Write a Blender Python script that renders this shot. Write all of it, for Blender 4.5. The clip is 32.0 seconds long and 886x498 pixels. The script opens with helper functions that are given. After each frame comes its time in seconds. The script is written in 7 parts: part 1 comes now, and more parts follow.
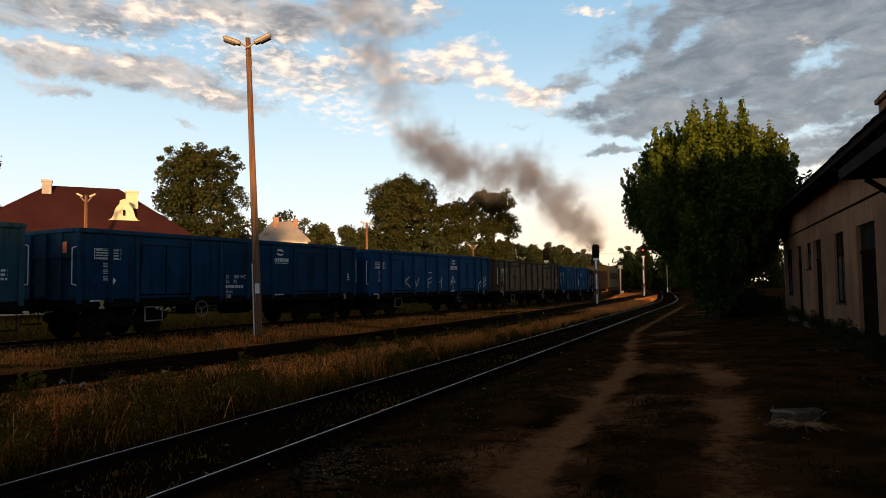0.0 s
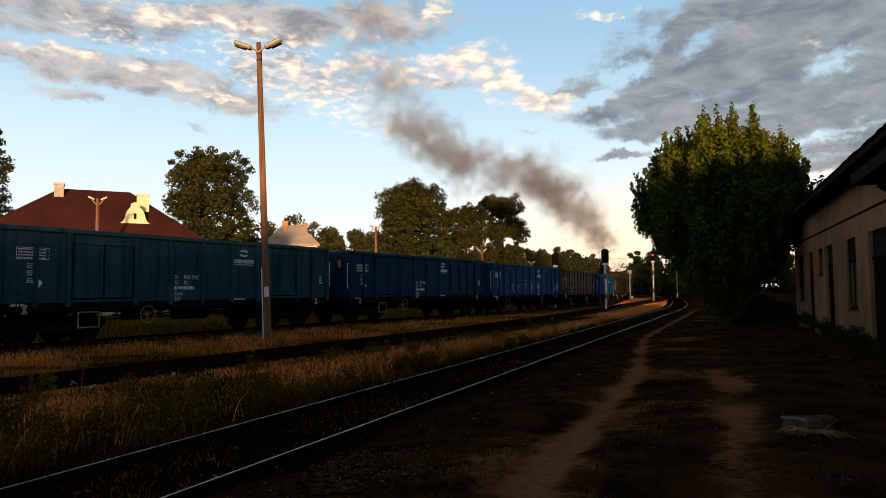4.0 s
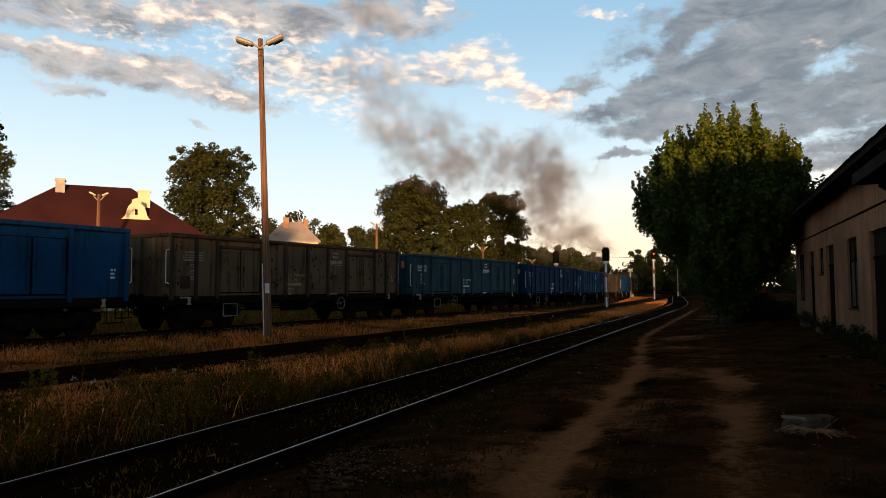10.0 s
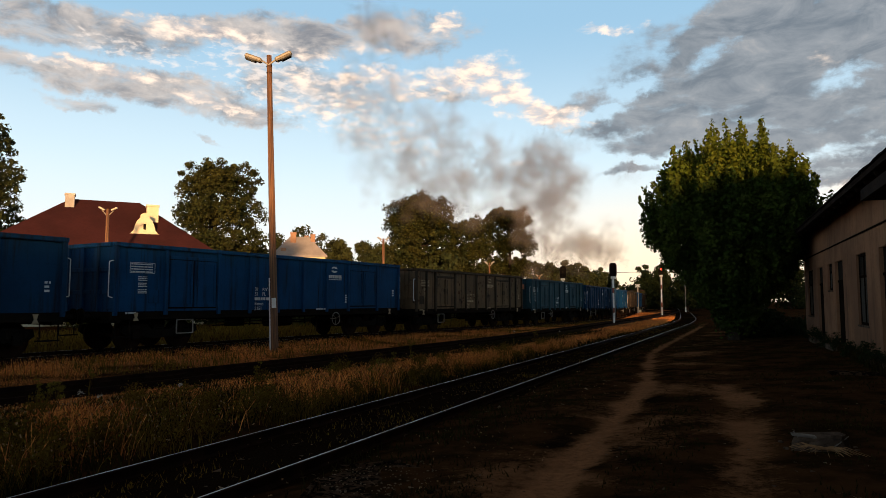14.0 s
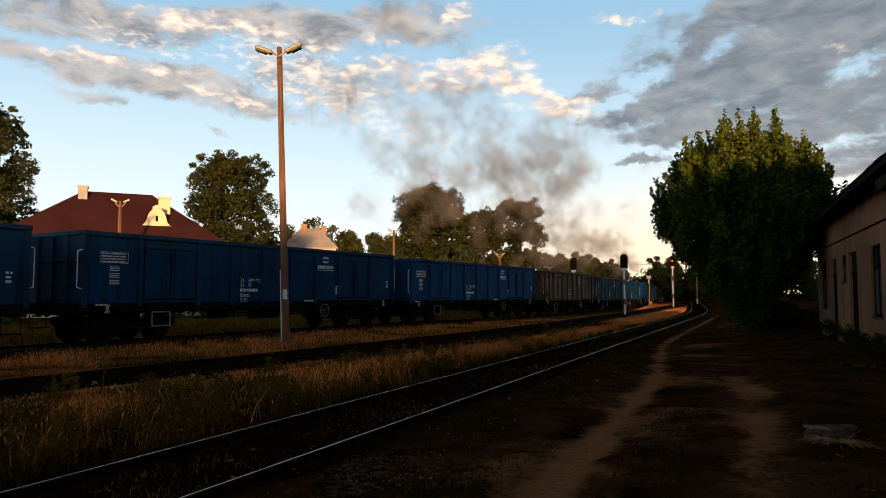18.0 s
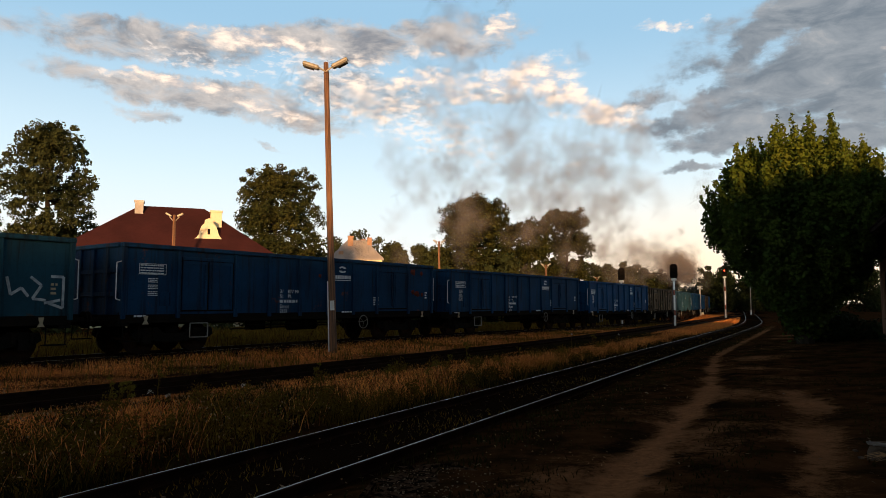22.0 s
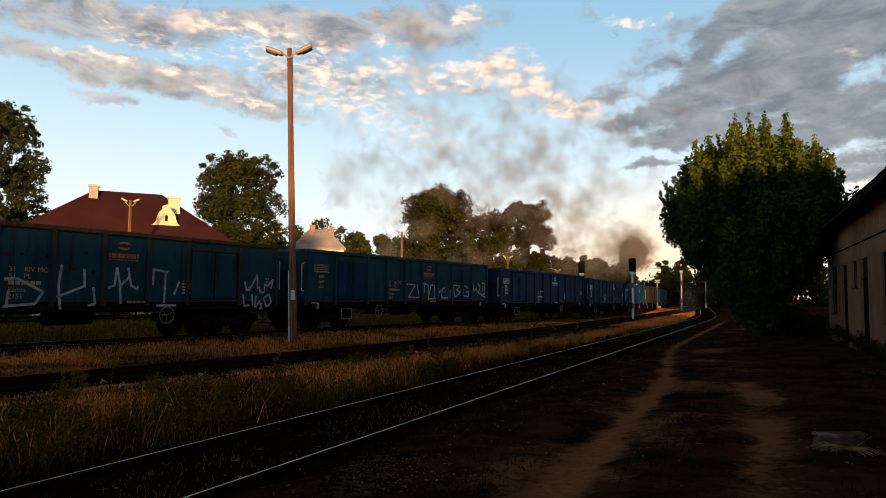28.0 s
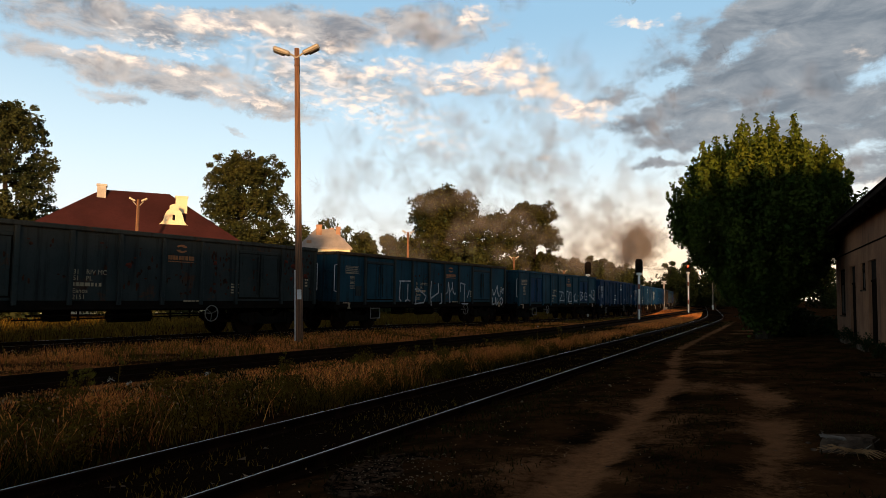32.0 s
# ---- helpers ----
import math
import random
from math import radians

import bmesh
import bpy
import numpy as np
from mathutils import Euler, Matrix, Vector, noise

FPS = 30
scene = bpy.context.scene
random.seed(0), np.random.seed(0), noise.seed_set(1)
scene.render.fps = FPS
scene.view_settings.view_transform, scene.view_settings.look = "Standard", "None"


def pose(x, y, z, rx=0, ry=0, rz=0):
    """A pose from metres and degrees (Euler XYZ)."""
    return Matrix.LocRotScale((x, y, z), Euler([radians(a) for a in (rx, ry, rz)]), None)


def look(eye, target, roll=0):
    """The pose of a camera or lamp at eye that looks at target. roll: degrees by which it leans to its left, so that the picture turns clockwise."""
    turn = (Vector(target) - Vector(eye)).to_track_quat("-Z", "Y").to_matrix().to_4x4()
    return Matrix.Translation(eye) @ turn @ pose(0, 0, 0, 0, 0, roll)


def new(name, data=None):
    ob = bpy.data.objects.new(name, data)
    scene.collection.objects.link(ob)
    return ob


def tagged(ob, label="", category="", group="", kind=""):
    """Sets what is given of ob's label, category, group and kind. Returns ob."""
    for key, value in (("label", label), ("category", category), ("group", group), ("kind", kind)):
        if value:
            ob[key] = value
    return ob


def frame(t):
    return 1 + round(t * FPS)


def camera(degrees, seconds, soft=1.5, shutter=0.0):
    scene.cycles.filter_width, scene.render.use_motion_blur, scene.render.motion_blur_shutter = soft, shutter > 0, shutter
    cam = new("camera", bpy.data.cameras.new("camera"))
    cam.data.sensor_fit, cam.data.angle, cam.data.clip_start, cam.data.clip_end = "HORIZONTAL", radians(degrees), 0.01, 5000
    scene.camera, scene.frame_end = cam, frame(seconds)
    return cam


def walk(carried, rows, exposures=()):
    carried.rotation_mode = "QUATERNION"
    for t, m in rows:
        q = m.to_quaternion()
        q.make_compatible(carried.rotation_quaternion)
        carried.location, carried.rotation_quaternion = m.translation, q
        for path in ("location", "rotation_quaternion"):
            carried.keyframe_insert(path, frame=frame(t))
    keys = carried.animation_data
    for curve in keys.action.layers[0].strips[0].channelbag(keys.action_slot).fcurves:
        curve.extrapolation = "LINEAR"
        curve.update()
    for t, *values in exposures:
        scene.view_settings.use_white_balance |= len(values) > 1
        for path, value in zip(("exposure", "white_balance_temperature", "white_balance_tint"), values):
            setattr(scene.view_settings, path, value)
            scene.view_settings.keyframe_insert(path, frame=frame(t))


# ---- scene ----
EYE = (0.0, 0.0, 1.75)
cam = camera(66.76, 32.0, soft=0.75)
# seconds, tilt, lean, turn of the hand-held camera, which stands on one spot
TURNS = [
    (0, 93.06, 0.73, 0.04), (0.5, 93.56, 0.73, 0.03), (1, 93.74, 0.30, 0.14), (1.5, 94.10, 0.20, 0.68),
    (2, 93.69, 0.11, 0.42), (2.5, 93.61, -0.03, -0.08), (3, 93.70, 0.15, -0.09), (3.5, 93.49, 0.38, 0.71),
    (5.5, 93.36, 0.67, 0.67), (6, 93.27, 0.38, 0.15), (6.5, 93.14, 0.08, 1.58), (7, 92.95, 0.04, 1.50),
    (7.5, 93.51, 0.14, 1.31), (8, 93.75, 0.14, 1.09), (8.5, 93.84, 0.39, 0.10), (9, 93.56, 0.65, 0.44),
    (9.5, 93.32, 0.46, 0.86), (10, 93.21, 0.16, 0.83), (10.5, 93.27, -0.02, 0.33), (11, 93.50, -0.29, 0.22),
    (11.5, 93.71, -0.26, -0.23), (12, 93.72, 0.09, 0.46), (12.5, 94.46, -0.16, 1.37), (13, 94.39, -0.15, 1.25),
    (13.5, 93.77, 0.05, 1.49), (14, 94.49, 0.02, 1.39), (14.5, 94.18, 0.22, 1.67), (16.5, 93.86, -0.04, 1.77),
    (17, 93.61, -0.01, 1.97), (17.5, 93.84, -0.20, 2.17), (18, 93.77, -0.01, 2.27), (18.5, 94.02, -0.04, 4.22),
    (19, 93.43, -0.11, 4.71), (19.5, 93.57, -0.24, 4.31), (20, 93.78, -0.08, 4.43), (20.5, 93.48, -0.18, 4.61),
    (21, 92.94, -0.38, 5.04), (21.5, 92.87, -0.32, 6.41), (22, 94.70, 0.06, 6.14), (22.5, 94.53, -0.05, 6.03),
    (23, 93.80, -0.33, 5.57), (23.5, 93.82, -0.42, 5.48), (24, 93.72, -0.48, 5.49), (24.5, 93.84, -0.56, 5.65),
    (25, 93.36, -0.87, 4.28), (25.5, 93.76, -0.91, 2.72), (27.5, 94.01, -0.43, 3.03), (28, 93.94, -0.58, 2.91),
    (28.5, 93.74, -0.96, 2.64), (29, 93.79, -0.61, 2.81), (29.5, 93.75, -0.48, 2.67), (30, 93.97, -0.48, 2.81),
    (30.5, 93.68, -0.50, 2.97), (31, 93.25, -0.52, 3.54), (31.5, 93.63, -0.95, 2.41), (32, 93.95, -0.82, 3.42)]
walk(cam, [(t, pose(*EYE, a, b, c)) for t, a, b, c in TURNS], exposures=[(0, 0.31, 7000, 11.5), (32, 0.31, 7000, 11.5)])

# ---------------------------------------------------------------- node helpers
def mth(nt, op, a, b=None, c=None, clamp=False):
    n = nt.nodes.new("ShaderNodeMath")
    n.operation, n.use_clamp = op, clamp
    for i, v in enumerate((a, b, c)):
        if v is None:
            continue
        if isinstance(v, (int, float)):
            n.inputs[i].default_value = v
        else:
            nt.links.new(v, n.inputs[i])
    return n.outputs[0]


def mixc(nt, fac, a, b, blend="MIX"):
    n = nt.nodes.new("ShaderNodeMix")
    n.data_type, n.blend_type = "RGBA", blend
    for sock, v in ((n.inputs["Factor"], fac), (n.inputs[6], a), (n.inputs[7], b)):
        if isinstance(v, (int, float)):
            sock.default_value = v
        elif isinstance(v, tuple):
            sock.default_value = (*v, 1)
        else:
            nt.links.new(v, sock)
    return n.outputs[2]


def noisetex(nt, vec, scale, detail=5, rough=0.55, dist=0.0):
    n = nt.nodes.new("ShaderNodeTexNoise")
    n.inputs["Scale"].default_value, n.inputs["Detail"].default_value = scale, detail
    n.inputs["Roughness"].default_value, n.inputs["Distortion"].default_value = rough, dist
    if vec is not None:
        nt.links.new(vec, n.inputs["Vector"])
    return n


def ramp(nt, fac, lo, hi, smooth=True):
    n = nt.nodes.new("ShaderNodeMapRange")
    n.interpolation_type = "SMOOTHSTEP" if smooth else "LINEAR"
    n.inputs["From Min"].default_value, n.inputs["From Max"].default_value = lo, hi
    nt.links.new(fac, n.inputs["Value"])
    return n.outputs["Result"]


# ---------------------------------------------------------------- sky
SUN_HEAD, SUN_EL = 172.0, 4.0      # where the sun stands: heading from +Y towards +X, height

world = bpy.data.worlds.new("evening_sky")
scene.world = world
world.use_nodes = True
nt = world.node_tree
nt.nodes.clear()
sky = nt.nodes.new("ShaderNodeTexSky")
sky.sky_type, sky.sun_disc = "NISHITA", False
sky.sun_elevation, sky.sun_rotation = radians(SUN_EL), radians(SUN_HEAD)
sky.air_density, sky.dust_density, sky.ozone_density = 1.0, 1.2, 1.0
tc = nt.nodes.new("ShaderNodeTexCoord")
sep = nt.nodes.new("ShaderNodeSeparateXYZ")
nt.links.new(tc.outputs["Generated"], sep.inputs[0])
az = mth(nt, "ARCTAN2", sep.outputs[0], sep.outputs[1])
el = mth(nt, "ARCSINE", sep.outputs[2])
comb = nt.nodes.new("ShaderNodeCombineXYZ")
nt.links.new(mth(nt, "MULTIPLY", az, 57.2958), comb.inputs[0])
nt.links.new(mth(nt, "MULTIPLY", el, 57.2958), comb.inputs[1])
flat = comb.outputs[0]                       # degrees of heading and height
deg_el = mth(nt, "MULTIPLY", el, 57.2958)
# ragged cloud edges: two scales of warp
warp1 = noisetex(nt, flat, 0.16, 4, 0.6)
warp2 = noisetex(nt, flat, 0.55, 5, 0.65)


def warped(strength1, strength2):
    a = nt.nodes.new("ShaderNodeVectorMath")
    a.operation = "MULTIPLY_ADD"
    nt.links.new(warp1.outputs["Color"], a.inputs[0])
    a.inputs[1].default_value = (strength1 * 1.6, strength1, 0)
    nt.links.new(flat, a.inputs[2])
    b = nt.nodes.new("ShaderNodeVectorMath")
    b.operation = "MULTIPLY_ADD"
    nt.links.new(warp2.outputs["Color"], b.inputs[0])
    b.inputs[1].default_value = (strength2 * 1.6, strength2, 0)
    nt.links.new(a.outputs[0], b.inputs[2])
    c = nt.nodes.new("ShaderNodeVectorMath")
    c.operation = "SUBTRACT"
    nt.links.new(b.outputs[0], c.inputs[0])
    c.inputs[1].default_value = ((strength1 + strength2) * 0.8, (strength1 + strength2) * 0.5, 0)
    return c.outputs[0]


soft_vec = warped(3.0, 1.8)


def bank(h, e, width, height, tilt, weight=1.0, edge=0.45):
    """A cloud bank at heading h and height e, so many degrees wide and high."""
    mp = nt.nodes.new("ShaderNodeMapping")
    mp.vector_type = "TEXTURE"
    mp.inputs["Location"].default_value = (h, e, 0)
    mp.inputs["Rotation"].default_value = (0, 0, radians(tilt))
    mp.inputs["Scale"].default_value = (width, height, 1)
    nt.links.new(soft_vec, mp.inputs["Vector"])
    ln = nt.nodes.new("ShaderNodeVectorMath")
    ln.operation = "LENGTH"
    nt.links.new(mp.outputs[0], ln.inputs[0])
    n = nt.nodes.new("ShaderNodeMapRange")
    n.interpolation_type = "SMOOTHSTEP"
    n.inputs["From Min"].default_value, n.inputs["From Max"].default_value = 1 + edge, 1 - edge
    n.inputs["To Max"].default_value = weight
    nt.links.new(ln.outputs["Value"], n.inputs["Value"])
    return n.outputs["Result"]


def union(parts):
    out = parts[0]
    for p in parts[1:]:
        out = mth(nt, "MAXIMUM", out, p)
    return out


# heading, height, half width, half height, tilt, weight
GREY = [(-29, 20.4, 11, 1.5, 3, 0.85), (-27, 16.7, 10, 1.25, -4, 0.85), (-20.0, 15.7, 6, 0.95, -7, 0.85), (-15.5, 21.6, 7, 1.5, 2, 0.9), (-4.5, 22.4, 5.5, 1.5, 0, 0.8),
        (-13, 18.0, 7, 1.9, -8, 0.62), (-30.5, 15.0, 3, 0.5, -3, 0.6), (-3, 17.6, 6, 0.7, -3, 0.5),
        (27, 18.0, 12, 4.6, -4, 1.15), (15.0, 15.4, 6.5, 1.9, -3, 1.0), (20, 13.2, 5, 1.4, -8, 1.1), (30, 11.6, 9, 1.9, 0, 1.15), (24, 11.2, 6, 0.9, -5, 0.95), (28, 9.4, 7, 0.7, -2, 0.8), (9.5, 15.8, 2.2, 0.7, -10, 0.8), (17, 12.6, 4.5, 0.9, -6, 0.9), (14.3, 10.8, 2.0, 0.45, -2, 0.75), (22, 20.5, 8, 2.4, 20, 1.3),
        (38, 18, 9, 8, 0, 1.4), (-20.8, 13.2, 1.6, 0.3, -12, 0.35), (7.2, 13.4, 1.2, 0.3, -5, 0.4)]
PINK = [(-29, 17.6, 5.5, 0.42, -5, 0.95), (-20.5, 16.0, 4.2, 0.36, -9, 0.9), (-21.5, 21.2, 5.5, 0.75, -2, 0.95), (-7.5, 19.0, 5.0, 0.75, 1, 1.0), (0.3, 19.0, 4.4, 1.15, 2, 1.25),
        (4.2, 17.5, 2.8, 1.15, -24, 1.25), (7.2, 15.9, 3.4, 0.95, -12, 1.25), (-0.9, 22.9, 1.2, 0.65, 10, 1.0), (-12, 15.9, 5.5, 0.9, -12, 0.5), (-6.0, 13.8, 2.4, 0.55, -8, 0.45),
        (4.3, 11.9, 1.6, 0.24, -3, 0.6), (12.6, 22.1, 2.2, 0.4, 3, 0.75), (29, 8.4, 3.5, 0.7, 4, 0.55), (-12.8, 20.6, 2.0, 0.5, -6, 0.7), (-9.5, 17.2, 3.0, 0.5, -10, 0.5), (29.5, 17.6, 1.8, 0.8, 10, 0.3), (-6.0, 18.4, 3.2, 0.7, -4, 0.85), (-3.5, 17.6, 2.6, 0.6, -6, 0.8), (-13.5, 18.4, 2.6, 0.8, -12, 0.7), (-11.2, 16.6, 2.4, 0.5, -14, 0.7), (-14.5, 16.6, 1.8, 0.4, -16, 0.7), (-7.5, 20.9, 2.0, 0.5, 0, 0.6)]
# blue gaps torn in the banks, and fields of small cloud flakes
GAPS = [(14.6, 17.2, 2.0, 0.8, 20, 1.0), (11.6, 15.6, 2.2, 0.6, 12, 0.9), (21.2, 19.4, 2.6, 0.7, 22, 0.8), (30.5, 16.2, 2.4, 0.7, 12, 0.8), (30.0, 11.4, 3.6, 0.7, 4, 0.9), (17.0, 19.5, 1.2, 1.0, 40, 0.6)]
FLECKS = [(-15, 18.4, 6.5, 2.4, -10, 1.0), (-9, 15.6, 6.5, 2.2, -14, 1.0), (-3.5, 12.8, 3.2, 0.9, -8, 0.8), (-26, 19.2, 6, 1.0, -8, 0.7)]
streak = nt.nodes.new("ShaderNodeMapping")
streak.inputs["Scale"].default_value = (0.55, 1.25, 1)
streak.inputs["Rotation"].default_value = (0, 0, radians(9))
nt.links.new(flat, streak.inputs["Vector"])
fine = noisetex(nt, streak.outputs[0], 0.95, 6, 0.55, 0.25)
mid_n = noisetex(nt, streak.outputs[0], 0.25, 6, 0.58, 0.3)
billow = noisetex(nt, streak.outputs[0], 0.42, 9, 0.62, 0.5)
flake = noisetex(nt, streak.outputs[0], 1.9, 4, 0.55, 0.3)
grey_m = union([bank(*g) for g in GREY])
pink_m = union([bank(*g, edge=0.7) for g in PINK])
gap_m = union([bank(*g, edge=0.8) for g in GAPS])
fleck_m = union([bank(*g, edge=0.7) for g in FLECKS])
tex = mth(nt, "ADD", mth(nt, "MULTIPLY", mid_n.outputs[0], 0.62), mth(nt, "MULTIPLY", fine.outputs[0], 0.38))
grey_f = ramp(nt, mth(nt, "SUBTRACT", mth(nt, "ADD", grey_m, mth(nt, "MULTIPLY_ADD", tex, 3.0, -1.45)), mth(nt, "MULTIPLY", gap_m, mth(nt, "MULTIPLY_ADD", billow.outputs[0], 2.6, -0.3))), 0.05, 1.0)
grey_f = mth(nt, "MULTIPLY", grey_f, ramp(nt, grey_m, 0.0, 0.3))
pink_f = ramp(nt, mth(nt, "ADD", pink_m, mth(nt, "MULTIPLY_ADD", fine.outputs[0], 2.9, -1.46)), 0.15, 1.5)
pink_f = mth(nt, "MULTIPLY", pink_f, ramp(nt, pink_m, 0.0, 0.4))
fleck_f = mth(nt, "MULTIPLY", ramp(nt, mth(nt, "ADD", flake.outputs[0], mth(nt, "MULTIPLY", fleck_m, 0.16)), 0.57, 0.80), ramp(nt, fleck_m, 0.0, 0.7))
# the clear sky: blue above, paler and, on the one side, warmer towards the horizon
low = ramp(nt, deg_el, 12.5, 1)
warm_side = ramp(nt, mth(nt, "MULTIPLY", az, 57.2958), -8, 17)
horizon_c = mixc(nt, warm_side, (0.86, 0.90, 0.93), (1.15, 0.92, 0.68))
blue_c = mixc(nt, ramp(nt, deg_el, 8, 24), (0.64, 0.84, 0.99), (0.29, 0.53, 0.77))
clear = mixc(nt, low, blue_c, horizon_c)
nish = nt.nodes.new("ShaderNodeVectorMath")
nish.operation = "SCALE"
nt.links.new(sky.outputs[0], nish.inputs[0])
nish.inputs["Scale"].default_value = 0.12
clear = mixc(nt, 0.88, nish.outputs[0], clear)
right_side = ramp(nt, mth(nt, "MULTIPLY", az, 57.2958), 4, 14)
body_n = mth(nt, "ADD", mth(nt, "MULTIPLY", billow.outputs[0], 0.86), mth(nt, "MULTIPLY", fine.outputs[0], 0.14))
grey_c = mixc(nt, ramp(nt, body_n, 0.34, 0.60), mixc(nt, right_side, (0.20, 0.21, 0.24), (0.135, 0.165, 0.205)), mixc(nt, right_side, (0.50, 0.47, 0.46), (0.25, 0.28, 0.32)))
grey_c = mixc(nt, mth(nt, "MULTIPLY", ramp(nt, body_n, 0.55, 0.70), 0.55), grey_c, mixc(nt, right_side, (0.74, 0.69, 0.67), (0.42, 0.42, 0.43)))
pink_c = mixc(nt, ramp(nt, fine.outputs[0], 0.36, 0.64), (0.56, 0.50, 0.50), (1.02, 0.86, 0.74))
col = mixc(nt, mth(nt, "MULTIPLY", grey_f, 0.93), clear, grey_c)
col = mixc(nt, mth(nt, "MULTIPLY", fleck_f, 0.55), col, (0.92, 0.84, 0.80))
col = mixc(nt, pink_f, col, pink_c)
# above the view an added dull grey closes the sky, to dim the ground
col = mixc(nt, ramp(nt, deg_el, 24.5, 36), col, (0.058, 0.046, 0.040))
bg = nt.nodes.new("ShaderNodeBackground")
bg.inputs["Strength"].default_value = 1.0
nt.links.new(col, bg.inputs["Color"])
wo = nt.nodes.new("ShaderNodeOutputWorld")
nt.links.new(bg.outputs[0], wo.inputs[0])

sun = new("sun", bpy.data.lights.new("sun", "SUN"))
sun.data.energy, sun.data.angle, sun.data.color = 5.2, radians(3.0), (1.0, 0.60, 0.30)
hd = radians(SUN_HEAD)
sun.matrix_world = look((0, 0, 50), (-math.sin(hd) * 100, -math.cos(hd) * 100, 50 - 100 * math.tan(radians(SUN_EL))))

# ---------------------------------------------------------------- materials
def surface(name, a, b, rough=0.8, metal=0.0, scale=3.0, fine_scale=40.0, bump=0.15, c=None, c_amount=0.0, c_scale=1.2, spec=0.5, per_object=0.0,
            island=0.0, stretch=(1, 1, 1), trans=0.0, streak=0.0):
    """A worn surface: two colours in large patches, a fine grain, and an optional third colour in stains."""
    m = bpy.data.materials.new(name)
    m.use_nodes = True
    t = m.node_tree
    bs = t.nodes["Principled BSDF"]
    co = t.nodes.new("ShaderNodeTexCoord")
    mp = t.nodes.new("ShaderNodeMapping")
    mp.inputs["Scale"].default_value = stretch
    t.links.new(co.outputs["Object"], mp.inputs["Vector"])
    big = noisetex(t, mp.outputs[0], scale, 4, 0.6)
    grain = noisetex(t, mp.outputs[0], fine_scale, 3, 0.6)
    col = mixc(t, ramp(t, big.outputs[0], 0.35, 0.65), a, b)
    dark = tuple(v * 0.6 for v in a)
    col = mixc(t, mth(t, "MULTIPLY", ramp(t, grain.outputs[0], 0.5, 0.75), 0.5), col, dark)
    if c:
        st = noisetex(t, mp.outputs[0], c_scale, 6, 0.7, 0.3)
        col = mixc(t, ramp(t, st.outputs[0], 0.72 - 0.4 * c_amount, 0.80 - 0.4 * c_amount), col, c)
    if streak:
        sm = t.nodes.new("ShaderNodeMapping")
        sm.inputs["Scale"].default_value = (5.0, 5.0, 0.35)
        t.links.new(co.outputs["Object"], sm.inputs["Vector"])
        run = noisetex(t, sm.outputs[0], 1.0, 5, 0.65)
        col = mixc(t, mth(t, "MULTIPLY", ramp(t, run.outputs[0], 0.48, 0.70), streak), col, (0.012, 0.010, 0.009))
    if per_object or island:
        if per_object:
            rnd = t.nodes.new("ShaderNodeObjectInfo").outputs["Random"]
        else:
            rnd = t.nodes.new("ShaderNodeNewGeometry").outputs["Random Per Island"]
        k = per_object or island
        hs = t.nodes.new("ShaderNodeHueSaturation")
        t.links.new(mth(t, "MULTIPLY_ADD", rnd, 2 * k, 1 - k), hs.inputs["Value"])
        t.links.new(mth(t, "MULTIPLY_ADD", rnd, 0.05 * k, 0.5 - 0.025 * k), hs.inputs["Hue"])
        t.links.new(col, hs.inputs["Color"])
        col = hs.outputs[0]
    t.links.new(col, bs.inputs["Base Color"])
    t.links.new(mth(t, "MULTIPLY_ADD", grain.outputs[0], 0.25, rough - 0.12, clamp=True), bs.inputs["Roughness"])
    bs.inputs["Metallic"].default_value = metal
    bs.inputs["Specular IOR Level"].default_value = spec
    if bump:
        bp = t.nodes.new("ShaderNodeBump")
        bp.inputs["Strength"].default_value, bp.inputs["Distance"].default_value = bump, 0.02
        t.links.new(grain.outputs[0], bp.inputs["Height"])
        t.links.new(bp.outputs[0], bs.inputs["Normal"])
    if trans:
        tr = t.nodes.new("ShaderNodeBsdfTranslucent")
        t.links.new(col, tr.inputs["Color"])
        mx = t.nodes.new("ShaderNodeMixShader")
        mx.inputs[0].default_value = trans
        t.links.new(bs.outputs[0], mx.inputs[1])
        t.links.new(tr.outputs[0], mx.inputs[2])
        t.links.new(mx.outputs[0], t.nodes["Material Output"].inputs[0])
    return m


M = {}
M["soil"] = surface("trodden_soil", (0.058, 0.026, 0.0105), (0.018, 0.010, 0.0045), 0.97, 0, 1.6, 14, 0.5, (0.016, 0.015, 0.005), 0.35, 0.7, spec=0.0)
M["rail"] = surface("rail_steel", (0.24, 0.22, 0.20), (0.40, 0.38, 0.36), 0.40, 1.0, 4, 60, 0.02)
M["rust"] = surface("rusty_steel", (0.026, 0.012, 0.007), (0.013, 0.007, 0.005), 0.95, 0.0, 3, 50, 0.3, spec=0.02)
M["sleeper"] = surface("tarred_timber", (0.030, 0.019, 0.012), (0.016, 0.011, 0.008), 0.97, 0, 2, 40, 0.4, per_object=0.2, spec=0.0)
M["black"] = surface("black_ironwork", (0.008, 0.007, 0.006), (0.012, 0.009, 0.007), 0.95, 0.0, 3, 40, 0.2, spec=0.0)
M["white"] = surface("white_paint", (0.72, 0.70, 0.66), (0.60, 0.58, 0.54), 0.6, 0, 3, 40, 0.1)
M["graffiti"] = surface("pale_spray_paint", (0.36, 0.38, 0.38), (0.17, 0.19, 0.20), 0.7, 0, 6, 40, 0.0)
M["letter"] = surface("faded_white_lettering", (0.56, 0.57, 0.56), (0.42, 0.44, 0.44), 0.7, 0, 4, 40, 0.0)
